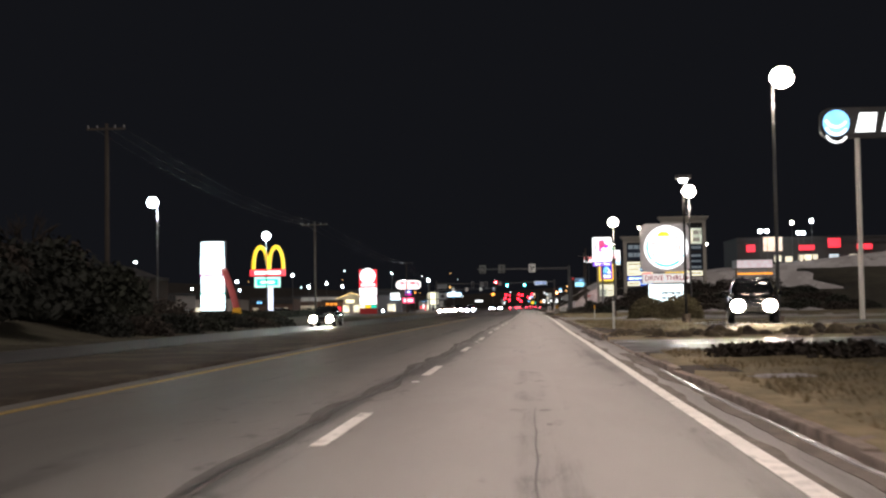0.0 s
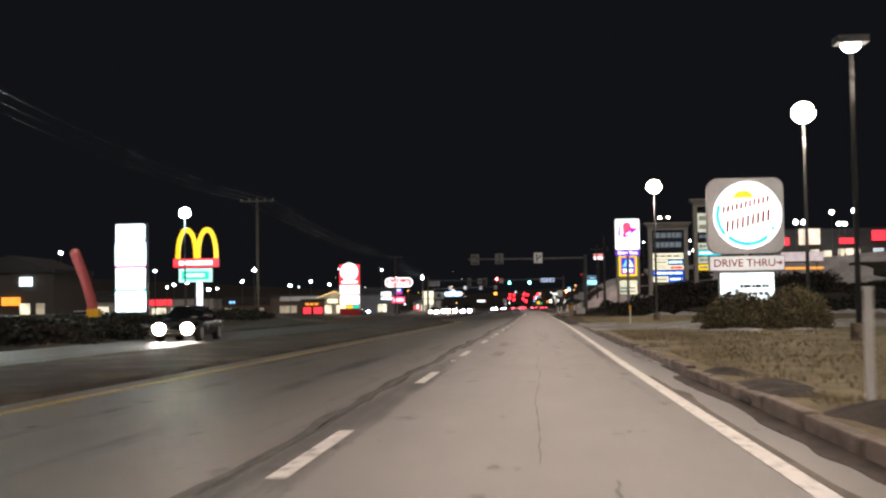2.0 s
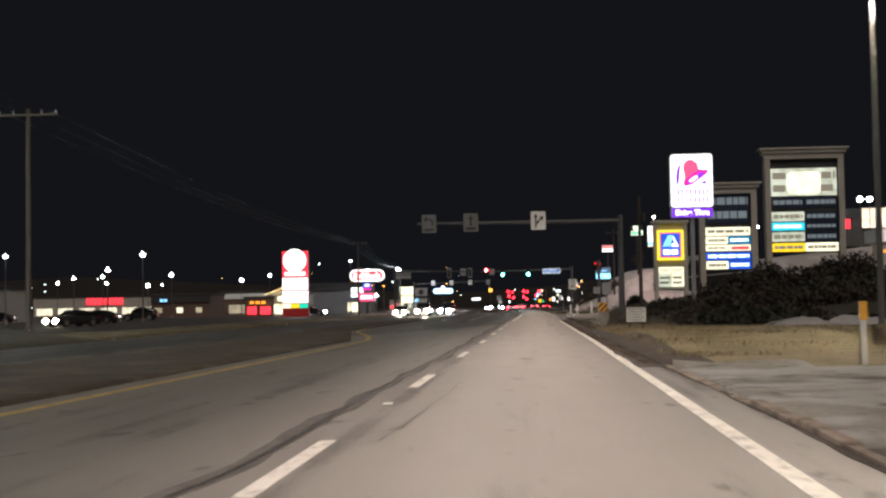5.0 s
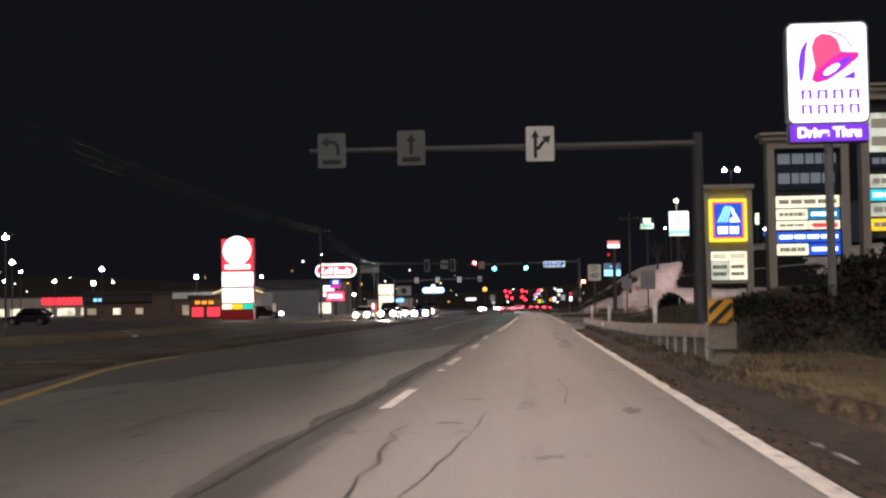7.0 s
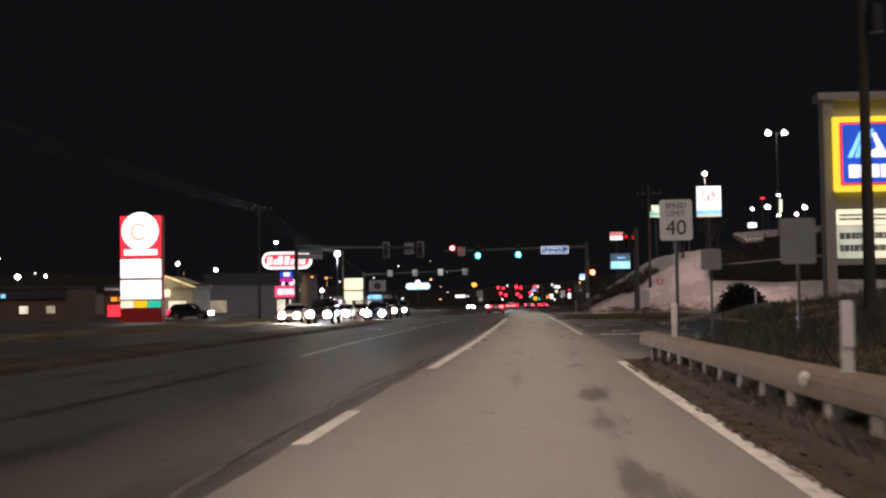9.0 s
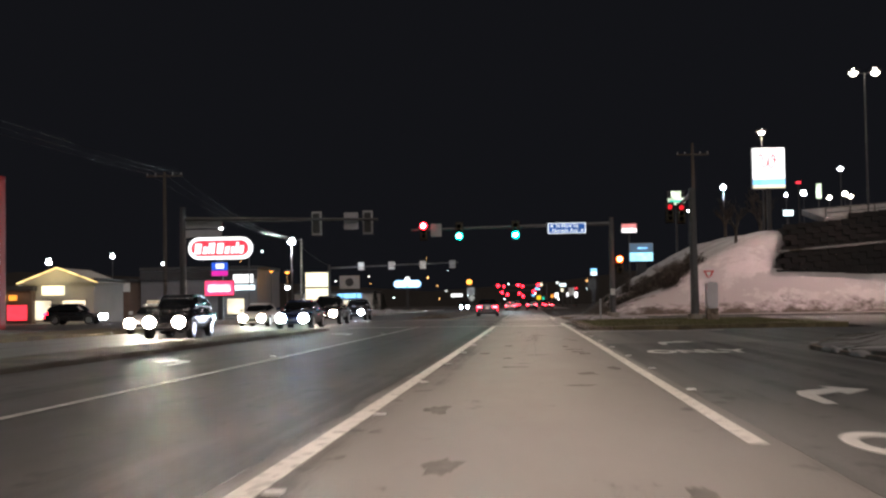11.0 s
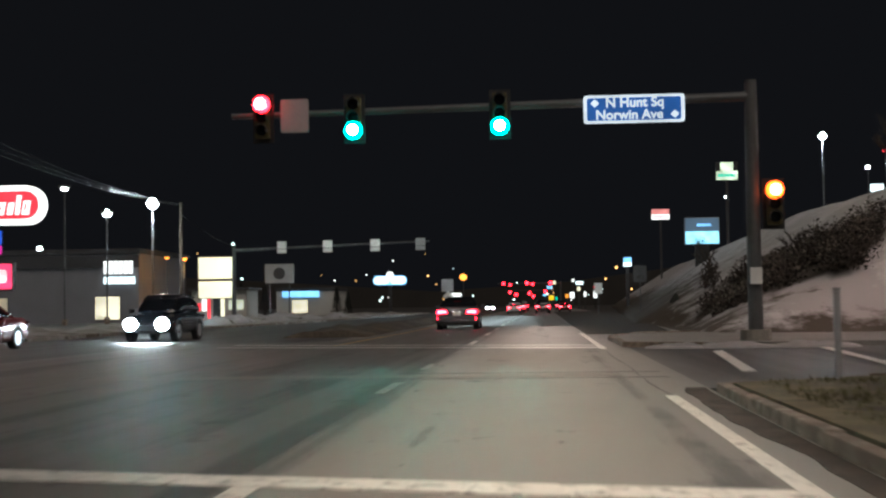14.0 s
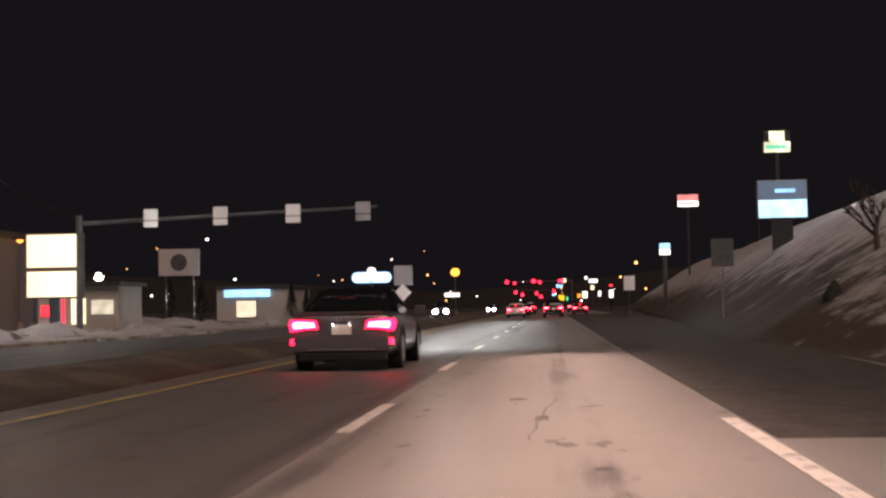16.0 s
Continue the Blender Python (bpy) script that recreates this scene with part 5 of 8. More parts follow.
# cables
def cable(points, sag, name="power_cable", r=0.012):
    line = []
    for a, b in zip(points, points[1:]):
        a, b = Vector(a), Vector(b)
        line += [a.lerp(b, i / 14) - Vector((0, 0, sag * 4 * (i / 14) * (1 - i / 14))) for i in range(15)]
    bm = bmesh.new()
    rings = [[bm.verts.new(p + Vector((r * math.cos(1.2566 * k), 0, r * math.sin(1.2566 * k)))) for k in range(5)] for i, p in enumerate(line) if i == 0 or (p - line[i - 1]).length > 0.01]
    for u, v in zip(rings, rings[1:]):
        for k in range(5):
            bm.faces.new((u[k], u[(k + 1) % 5], v[(k + 1) % 5], v[k]))
    solid(name, bm, BLACK, "black overhead power cable", "cable", "", "overhead cables")


for off in (-1.4, 0, 1.4):
    cable([(-25.7 + off * 0.7, 78, 12.7), (-27.1 + off, 165.5, 12.3), (-28.9 + off * 0.8, 313, 12.2), (-27.4 + off * 0.2, 367.2, 9.4)], 1.1)
cable([(-27.4, 367.2, 8.7), (-25.3, 376.2, 6.5)], 0.3, r=0.02)

# sign arm with four small signs on the far side
arm = thing("sign_gantry", -25.35, 376.2, 0.0, "galvanised mast arm with four small white signs", "sign gantry")
part("mast", rod((0, 0, -0.2), (0, 0, 6.6), 0.2, 0.16, 16), STEEL, arm)
part("arm", rod((0, 0, 6.15), (17.0, -2.2, 6.55), 0.13, 0.07, 12), STEEL, arm)
for i, sx in enumerate((-21.05, -17.04, -12.95, -9.11)):
    x = sx + 25.35
    y = -2.2 * x / 17.0 - 0.2
    m = (SIGN_WHITE, SIGN_WHITE, SIGN_WHITE, GREY_PAINT)[i]
    p = road_sign(arm, x, 6.5, 0.8, 0.62, y, m, label="small white route sign")
    road_sign(arm, x, 5.98, 0.8, 0.34, y, m)


# small posts and signs
def post_sign(x, y, z0, w, h, z, face, label, cat="road sign", post=STEEL, text=(), legs=1):
    t = thing("road_sign", x, y, z0, label, cat)
    for k in range(legs):
        px = 0 if legs == 1 else (-w * 0.3, w * 0.3)[k]
        part("post", box(px - 0.03, px + 0.03, 0.02, 0.07, -0.1, z - z0 + h * 0.4), post, t)
    p = road_sign(t, 0, z - z0, w, h, 0, face)
    for body, dz, size in text:
        lettering(body, 0, -0.016, z - z0 + dz, size, SIGN_BLACK, p)
    return t


post_sign(3.6, 196.8, 0.05, 0.62, 0.78, 2.75, SIGN_WHITE, "white speed limit sign on a steel post", text=(("SPEED", 0.27, 0.15), ("LIMIT", 0.12, 0.15), ("40", -0.16, 0.4)))
post_sign(6.35, 199, 0.3, 0.72, 0.95, 2.4, GREY_PAINT, "grey back of a sign behind the guide rail")
post_sign(6.1, 210, 0.1, 0.6, 0.6, 2.4, GREY_PAINT, "small grey back of a sign by the turn lane")
GREY_SHEET = material("weathered_pale_board", (0.55, 0.55, 0.54), 0.5, vary=0.15, grain=5, stain=3.0, bump=0.03)
t = thing("notice_board", 4.03, 140.9, 0.2, "small white notice board with dark lines on the verge", "notice board")
for sx in (-0.22, 0.22):
    part("leg", box(sx - 0.02, sx + 0.02, -0.01, 0.03, -0.15, 0.5), WOOD_POLE, t)
p = part("board", box(-0.33, 0.33, -0.04, -0.012, 0.37, 0.86, 0.006), GREY_SHEET, t)
bars(-0.28, 0.28, 0.4, 0.84, 5, -0.046, GREY_PAINT, p, 5)
post_sign(8.0, 362.5, 0.5, 0.95, 1.2, 3.3, DIM_SHEET, "dim speed limit sign at the foot of the snow hill", text=(("SPEED", 0.42, 0.22), ("LIMIT", 0.18, 0.22), ("40", -0.25, 0.56)))
post_sign(7.2, 415, 0.2, 0.9, 1.2, 2.9, SIGN_WHITE, "white sign far along the shoulder")
post_sign(-6.7, 371, 0.1, 0.95, 1.0, 2.8, GREY_PAINT, "grey sign above a diamond on the median")
dia = thing("road_sign", -6.5, 369, 0.15, "white diamond sign on the median", "road sign")
part("post", box(-0.03, 0.03, 0.02, 0.07, -0.1, 1.9), STEEL, dia)
part("sign_panel", plate([(0, 1.35), (0.42, 1.77), (0, 2.19), (-0.42, 1.77)], -0.01, 0.012), SIGN_WHITE, dia)
yld = thing("road_sign", 15.4, 316.5, 1.25, "red and white yield sign leaning on the corner", "road sign", rz=0)
part("post", box(-0.03, 0.03, 0.02, 0.07, -0.1, 2.0), STEEL, yld)
part("sign_panel", plate([(-0.45, 2.35), (0.45, 2.35), (0, 1.6)], -0.01, 0.012), SIGN_RED, yld)
part("inner_panel", plate([(-0.24, 2.24), (0.24, 2.24), (0, 1.82)], -0.018, -0.011), SIGN_WHITE, yld)


def marker_post(x, y, z0, h, label, face=WHITE_PAINT):
    t = thing("marker_post", x, y, z0, label, "marker post", "roadside marker posts")
    part("post", box(-0.042, 0.042, -0.03, 0.03, -0.1, h, 0.012), face, t)
    part("cap", box(-0.047, 0.047, -0.034, 0.034, h, h + 0.05, 0.01), face, t)


marker_post(3.42, 50.9, 0.1, 1.2, "white wooden marker post on the verge")
marker_post(6.3, 119.5, 0.12, 1.0, "white marker post with a yellow top by a driveway")
part("band", box(-0.067, 0.067, -0.047, 0.047, 0.72, 1.052, 0.01), SIGN_YELLOW, bpy.data.objects["marker_post.001"], "yellow top")
marker_post(12.3, 238.5, 0.2, 1.4, "white marker post beside the dark shrub")
marker_post(4.9, 285.6, 0.12, 1.2, "slim grey marker post on the tip of the island", GREY_PAINT)


# guide rail: a broad beam on short posts
RAIL = ((156, 3.74), (166, 3.58), (185, 3.3), (201, 3.2))
rail = thing("guide_rail", 0, 0, 0, "pale guide rail with a broad beam on short posts", "guide rail")
RAIL_TOP = ((156, 0.84), (160, 0.79), (165, 0.74), (168, 0.7), (175, 0.62), (184, 0.56), (201, 0.55))
RAIL_FOOT = ((156, 0.58), (160, 0.53), (163, 0.47), (166, 0.41), (168, 0.37), (175, 0.33), (184, 0.29), (201, 0.28))
bm_post = mesh_of("rail_post", box(-0.12, 0.12, -0.16, 0.16, -0.3, 0.42, 0.02), POST_PAINT)
for i in range(28):
    y = 157.8 + i * 1.5
    o = new("rail_post", bm_post)
    o.parent = rail
    o.matrix_local = pose(along(RAIL, y) + 0.12, y, along(RAIL_FOOT, y) - 0.36, 0, 0, random.uniform(-5, 5))
bm = bmesh.new()
# a flat face with rounded shoulders and a broad top
prof = [(0.0, 0.0), (-0.03, 0.06), (-0.035, 0.3), (-0.03, 0.62), (0.0, 0.84), (0.06, 0.97), (0.13, 1.0), (0.27, 0.98), (0.29, 0.9), (0.29, 0.0)]
rings = []
for k in range(46):
    yy = 156.4 + k * 0.98
    lo, hi = along(RAIL_FOOT, yy), along(RAIL_TOP, yy) + 0.012 * noise.noise((yy * 0.6, 0, 5))
    rings.append([bm.verts.new((along(RAIL, yy) + px + 0.012 * noise.noise((yy * 0.4, 2, 5)), yy, lo + (hi - lo) * pz)) for px, pz in prof])
for a, b in zip(rings, rings[1:]):
    for i in range(len(prof)):
        j = (i + 1) % len(prof)
        bm.faces.new((a[i], b[i], b[j], a[j]))
bm.faces.new(rings[0])
bm.faces.new(rings[-1][::-1])
part("beam", bm, RAIL_PAINT, rail)
end = part("end_block", box(3.5, 3.96, 155.9, 156.4, 0.42, 0.88, 0.03), CONCRETE, rail, "grey concrete end block")
part("block_foot", box(3.58, 3.9, 155.95, 156.35, 0.0, 0.43, 0.03), CONCRETE, end)
part("rail_reflector", ball(3.26, 183.9, 0.46, 0.06, 0.03, 0.075), REFLECTOR, rail, "round white reflector")
haz = thing("hazard_marker", 3.7, 155.88, 0.82, "yellow hazard marker with dark diagonal stripes", "road sign")
part("post", box(-0.03, 0.03, 0.02, 0.06, 0, 0.42), STEEL, haz)
p = road_sign(haz, 0, 0.24, 0.4, 0.4, 0, SIGN_YELLOW, r=0.02)
for k in (-0.42, -0.17, 0.08):
    pts = [(-0.19, 0.06)]
    lo, hi = k, k + 0.11
    quad = [(max(-0.19, min(0.19, a)), max(0.05, min(0.43, b))) for a, b in ((lo, 0.05), (hi, 0.05), (hi + 0.38, 0.43), (lo + 0.38, 0.43))]
    if lo < -0.19:
        quad = [(-0.19, 0.05 - 0.19 - lo), (-0.19, max(0.05, 0.05 - 0.19 - hi)), (hi + 0.38 if hi + 0.38 < 0.19 else 0.19, 0.43), (lo + 0.38, 0.43)]
    if hi + 0.38 > 0.19 and lo > -0.19:
        quad = [(lo, 0.05), (hi, 0.05), (0.19, 0.05 + 0.19 - hi), (0.19, 0.05 + 0.19 - lo)]
    part("stripe", plate(quad, -0.02, -0.013), SIGN_BLACK, p)
for x, y, z in ((3.7, 167.4, 0.69), (3.46, 183.1, 0.56), (3.38, 195.5, 0.54)):
    t = thing("delineator", x, y, z, "slim white and red delineator on the guide rail", "delineator", "rail delineators")
    part("post", box(-0.05, 0.05, -0.01, 0.01, -0.03, 0.62, 0.006), WHITE_PAINT, t)
    part("reflector", box(-0.055, 0.055, -0.03, -0.011, 0.22, 0.6, 0.006), REFLECTOR, t, "bright reflective strip")


# ---------------------------------------------------------------- lit signs on the near side
def lit_panel(parent, x0, x1, z0, z1, y, mat, name="lit_panel", label="", r=0.05, depth=0.03):
    return part(name, plate(rounded(x0, x1, z0, z1, r), y - depth, y), mat, parent, label)


# round burger sign with drive-through panel and reader board
bk = thing("pylon_sign", 11.55, 107.5, 0.0, "grey pylon sign with a round lit emblem over a drive-through panel", "pylon sign")
part("post", rod((0, 0, -0.1), (0, 0, 1.4), 0.2, n=16), DARK_STEEL, bk)
part("cabinet", plate(rounded(-2.0, 1.98, 3.85, 7.84, 0.55, 8), -0.35, 0.35), PALE_CABINET, bk, "pale grey rounded cabinet")
f = part("emblem", plate(disc(0.08, 5.86, 1.78), -0.4, -0.352), L_WHITE, bk, "round lit white emblem")
part("emblem_shape", plate(crescent(0.08, 5.86, 1.48, 1.66, 160, 220, 16), -0.43, -0.402), L_TEAL, f, "blue crescent")
part("emblem_shape", plate(crescent(0.08, 5.86, 1.42, 1.62, 228, 312, 20), -0.43, -0.402), L_TEAL, f, "blue crescent")
part("emblem_shape", plate(disc(1.38, 5.14, 0.11, 12), -0.43, -0.402), L_TEAL, f, "blue dot")
part("emblem_shape", plate([(-0.1 + 0.56 * math.cos(radians(a)) - 0.02, 6.72 + 0.46 * math.sin(radians(a))) for a in range(8, 190, 14)], -0.43, -0.402), L_YELLOW, f, "yellow bun shape")
# two rows of slanting strokes that climb to the side
for n, x0, x1, z0, z1, tall in ((11, -1.16, 1.14, 6.16, 6.7, 0.2), (9, -0.98, 1.16, 5.28, 5.84, 0.31)):
    for i in range(n):
        u = i / (n - 1)
        x, zc = x0 + (x1 - x0) * u, z0 + (z1 - z0) * u
        part("text_bar", plate([(x - 0.08, zc - tall), (x + 0.04, zc - tall + 0.02), (x + 0.08, zc + tall), (x - 0.04, zc + tall - 0.02)], -0.43, -0.402), SIGN_RED, f)
part("panel", box(-1.96, 2.0, -0.25, 0.25, 2.92, 3.72, 0.04), WHITE_PAINT, bk, "white panel with maroon letters")
part("panel_face", plate(rounded(-1.9, 1.94, 2.97, 3.67, 0.04), -0.27, -0.252), glowing("lit_pale_panel", (1.0, 0.93, 0.9), 0.55), bk)
lettering("DRIVE THRU", -0.12, -0.278, 3.32, 0.58, MAROON, bk, bold=0.007)
part("arrow", plate([(1.55, 3.29), (1.72, 3.29), (1.72, 3.18), (1.88, 3.33), (1.72, 3.48), (1.72, 3.37), (1.55, 3.37)], -0.28, -0.27), MAROON, bk)
part("reader_board", box(-1.46, 1.44, -0.25, 0.25, 1.33, 2.86, 0.04), GREY_PAINT, bk)
f = lit_panel(bk, -1.4, 1.38, 1.39, 2.8, -0.252, L_COOL, "reader_face", "bright white reader board")
bars(-0.4, 1.2, 1.5, 2.3, 2, -0.283, GREY_PAINT, bk, 8)

# tall bell sign
tb = thing("pylon_sign", 10.57, 178, 0.9, "white lit sign with a bell shape over a purple panel", "pylon sign")
part("post", rod((0, 0, -0.3), (0, 0, 6.0), 0.14, n=14), GREY_PAINT, tb)
part("cabinet", plate(rounded(-1.36, 1.34, 6.2, 9.62, 0.22), -0.25, 0.25), GREY_PAINT, tb)
f = lit_panel(tb, -1.3, 1.28, 6.26, 9.56, -0.252, L_WHITE, "lit_face", "bright white face", 0.2)
bell = [(-0.55, 7.7), (-0.42, 8.1), (-0.53, 8.75), (-0.42, 9.08), (-0.2, 9.22), (0.08, 9.2), (0.33, 9.02), (0.45, 8.62), (0.98, 8.5), (0.9, 8.3), (0.35, 7.95), (-0.36, 7.58)]
part("emblem_shape", plate(bell[::-1], -0.31, -0.284), glowing("lit_pinkish_red", (0.95, 0.1, 0.25), 0.95, 0.1), f, "pinkish red bell shape")
part("emblem_shape", plate([(-0.36, 7.56), (-0.56, 7.66), (-0.5, 7.86), (0.05, 8.34), (0.5, 8.6), (1.02, 8.56), (1.0, 8.4), (0.6, 8.06), (0.0, 7.66)], -0.335, -0.312), L_MAGENTA, f, "magenta brim")
part("emblem_shape", plate([(-0.2, 7.72), (-0.26, 7.84), (0.2, 8.2), (0.62, 8.42), (0.78, 8.36), (0.4, 7.98), (0.05, 7.76)], -0.35, -0.337), L_PURPLE, f, "purple hollow of the bell")
part("clapper", plate([(0.1 + 0.26 * math.cos(a) + 0.08 * math.sin(a), 8.0 + 0.17 * math.sin(a) + 0.1 * math.cos(a)) for a in [0.35 * i for i in range(18)]], -0.365, -0.352), L_WHITE, f)
part("emblem_shape", plate([(-0.62, 9.08), (-0.88, 8.7), (-0.98, 8.2), (-0.94, 7.66), (-0.84, 7.66), (-0.76, 8.1), (-0.72, 8.6)], -0.31, -0.284), L_PURPLE, f, "purple stroke")
part("emblem_shape", plate(crescent(-0.1, 8.3, 0.98, 1.03, 25, 85, 12), -0.31, -0.284), L_PURPLE, f, "thin purple stroke")
part("emblem_shape", plate([(0.45, 7.72), (0.88, 7.94), (0.88, 7.68)], -0.31, -0.284), L_PURPLE, f, "purple corner")
for zc in (7.18, 6.68):
    for i in range(4):
        x = -0.9 + i * 0.52
        for u0, u1, v0, v1 in ((0.0, 0.09, -0.16, 0.16), (0.25, 0.34, -0.16, 0.16), (0.05, 0.29, 0.1, 0.15)):
            part("text_bar", box(x + u0, x + u1, -0.31, -0.284, zc + v0, zc + v1), L_PURPLE, f)
part("panel_box", box(-1.32, 1.3, -0.24, 0.24, 5.58, 6.2, 0.03), GREY_PAINT, tb)
f = lit_panel(tb, -1.28, 1.26, 5.62, 6.18, -0.242, L_PURPLE, "panel", "purple lit panel")
lettering("Drive Thru", -0.01, -0.276, 5.9, 0.46, L_WHITE, f, bold=0.022)

# discount store pylon
al = thing("pylon_sign", 13.9, 223, 1.2, "cream pylon with a blue lit square framed in yellow and orange", "pylon sign")
for sx in (-1.6, 1.25):
    part("pier", box(sx, sx + 0.4, -0.4, 0.4, -0.6, 7.7, 0.03), CREAM, al)
part("cap", box(-1.8, 1.8, -0.5, 0.5, 7.7, 8.0, 0.05), CREAM, al)
part("back", box(-1.2, 1.25, -0.15, 0.15, 1.3, 7.7), CREAM, al)
f = lit_panel(al, -1.27, 1.25, 4.12, 7.02, -0.36, glowing("lit_frame_yellow", (1.0, 0.75, 0.05), 1.3), "lit_frame", "yellow lit frame", 0.08, 0.2)
g1 = part("lit_frame_inner", plate(rounded(-1.04, 1.02, 4.35, 6.8, 0.05), -0.6, -0.561), L_RED, f, "red and orange inner frame")
part("blue_field", plate(rounded(-0.94, 0.92, 4.44, 6.71, 0.05), -0.64, -0.601), L_BLUE, f, "deep blue lit field")
for k in range(3):
    part("emblem_shape", plate([(-0.76 + k * 0.26, 5.42), (-0.58 + k * 0.26, 5.42), (-0.08 + k * 0.17, 6.52), (-0.23 + k * 0.17, 6.52)], -0.67, -0.641), L_SKY, f, "pale blue slanted stroke")
part("emblem_shape", plate([(0.06, 5.42), (0.78, 5.42), (0.3, 6.4), (0.2, 6.3), (0.36, 5.8), (0.12, 5.66)], -0.67, -0.641), L_WHITE, f, "white slanted stroke")
for k, w in enumerate((0.36, 0.26, 0.34, 0.2)):
    part("text_bar", box(-0.72 + k * 0.4, -0.72 + k * 0.4 + w, -0.67, -0.641, 4.64, 5.14), L_WHITE, f)
for zr, (z0, z1) in enumerate(((3.5, 4.06), (2.84, 3.45), (1.55, 2.8))):
    for k in range(2):
        m = (CREAM, L_WARM, L_WARM)[zr] if k or zr != 2 else L_DIM
        q = lit_panel(al, -1.15 + k * 1.22, 0.02 + k * 1.22, z0, z1, -0.2, m, "tenant_panel")
        if zr:
            bars(-1.05 + k * 1.22, -0.1 + k * 1.22, z0 + 0.15, z1 - 0.15, 2, -0.235, GREY_PAINT, q, zr * 3 + k)

# two shopping plaza pylons
def plaza(x0, x1, y, z0, top, label, rows, header):
    w = x1 - x0
    t = thing("pylon_sign", (x0 + x1) / 2, y, z0, label, "pylon sign", "shopping plaza pylons")
    h = top - z0
    for sx in (-w / 2, w / 2 - 0.55):
        part("pier", box(sx, sx + 0.55, -0.6, 0.6, -1.0, h - 0.9, 0.04), CREAM, t)
    part("cornice", box(-w / 2 - 0.25, w / 2 + 0.25, -0.8, 0.8, h - 0.55, h - 0.2, 0.05), CREAM, t)
    part("frieze", box(-w / 2, w / 2, -0.62, 0.62, h - 1.1, h - 0.55, 0.03), CREAM, t)
    part("cornice_top", box(-w / 2 - 0.5, w / 2 + 0.5, -0.95, 0.95, h - 0.2, h, 0.05), CREAM, t)
    part("back", box(-w / 2 + 0.5, w / 2 - 0.5, -0.2, 0.2, rows[-1][0] - z0 - 0.1, h - 0.5), DARK_STEEL, t)
    for i, (a, b, cells) in enumerate(rows):
        n = len(cells)
        for k, m in enumerate(cells):
            cx0 = -w / 2 + 0.62 + (w - 1.24) * k / n
            cx1 = -w / 2 + 0.62 + (w - 1.24) * (k + 1) / n - 0.05
            q = lit_panel(t, cx0, cx1, a - z0 + 0.03, b - z0 - 0.03, -0.25, m, "tenant_panel")
            ink = INK_PALE if m == SIGN_NAVY else L_COOL if m in (L_BLUE, L_TEAL, L_TEAL_BLUE) else INK_DARK
            bars(cx0 + 0.2, cx1 - 0.15, a - z0 + 0.15, b - z0 - 0.15, header if i == 0 else 1, -0.283, ink, q, i * 5 + k)
    return t


L_TEAL_BLUE = glowing("lit_deep_sea_blue", (0.03, 0.25, 0.5), 0.8, 0.15)
INK_PALE = glowing("pale_lit_letters", (0.6, 0.75, 0.85), 0.1)
INK_DARK = glowing("letters_on_lit_face", (0.5, 0.45, 0.35), 0.35)
SIGN_NAVY = material("navy_sign_board", (0.02, 0.035, 0.07), 0.4, vary=0.1, bump=0.0)
plaza(17.1, 22.75, 226, 1.9, 13.0, "cream plaza pylon with a navy board over lit tenant panels", [(8.95, 12.0, [SIGN_NAVY]), (7.72, 8.6, [L_WARM]), (6.88, 7.68, [L_WARM, L_TEAL_BLUE]), (6.2, 6.85, [L_WARM, L_WARM]), (5.3, 6.1, [L_BLUE]), (4.4, 5.25, [L_WARM, L_BLUE])], 2)
part("text_bar", box(0.35, 2.0, -0.3, -0.284, 4.45, 4.75), L_RED, bpy.data.objects["pylon_sign.003"], "red lit letters run together")
plaza(23.6, 31.3, 226, 2.6, 16.3, "tall cream plaza pylon with a lit name board and tenant panels", [(11.5, 14.3, [L_DIM]), (10.35, 11.45, [SIGN_NAVY, SIGN_NAVY]), (9.0, 10.0, [L_DIM, SIGN_NAVY]), (8.1, 8.95, [L_TEAL, SIGN_NAVY]), (7.0, 8.0, [L_DIM, SIGN_NAVY]), (6.0, 6.9, [L_YELLOW, L_WARM])], 2)
lit_panel(bpy.data.objects["pylon_sign.004"], -1.6, 1.6, 9.1, 11.3, -0.29, L_WARM, "lamp_glow_panel", "brightest middle of the lit board", 0.4)

# telephone shop sign on a pole
att = thing("pylon_sign", 17.0, 68, 0.1, "lit sign box with a blue globe on a tall white pole", "pylon sign")
part("post", rod((0.35, 0, -0.1), (0.35, 0, 9.6), 0.13, n=14), WHITE_PAINT, att)
part("cabinet", plate(rounded(-1.55, 4.4, 9.55, 11.15, 0.5, 8), -0.2, 0.2), DARK_STEEL, att)
part("globe", plate(disc(-0.75, 10.35, 0.68), -0.24, -0.202), L_SKY, att, "pale blue lit globe")
for k in range(3):
    part("globe_stripe", plate(crescent(-0.75, 10.7 - k * 0.4, 0.5, 0.62, 200, 330, 10), -0.26, -0.242), L_WHITE, att)
for k in range(3):
    part("text_bar", plate([(0.2 + k * 1.35, 9.85), (1.2 + k * 1.35, 9.85), (1.35 + k * 1.35, 10.85), (0.45 + k * 1.35, 10.85)], -0.24, -0.202), L_WHITE, att)

# pharmacy sign on the hill
wg = thing("pylon_sign", 22.55, 328.2, 4.7, "square white lit sign with red scrawl on a post", "pylon sign")
part("post", box(-0.18, 0.18, -0.18, 0.18, -1.0, 6.6, 0.03), DARK_STEEL, wg)
part("cabinet", box(-1.5, 1.5, -0.3, 0.3, 6.5, 10.25, 0.06), GREY_PAINT, wg)
f = lit_panel(wg, -1.44, 1.44, 7.35, 10.18, -0.302, L_WHITE, "lit_face", "white lit face")
scrawl = bmesh.new()
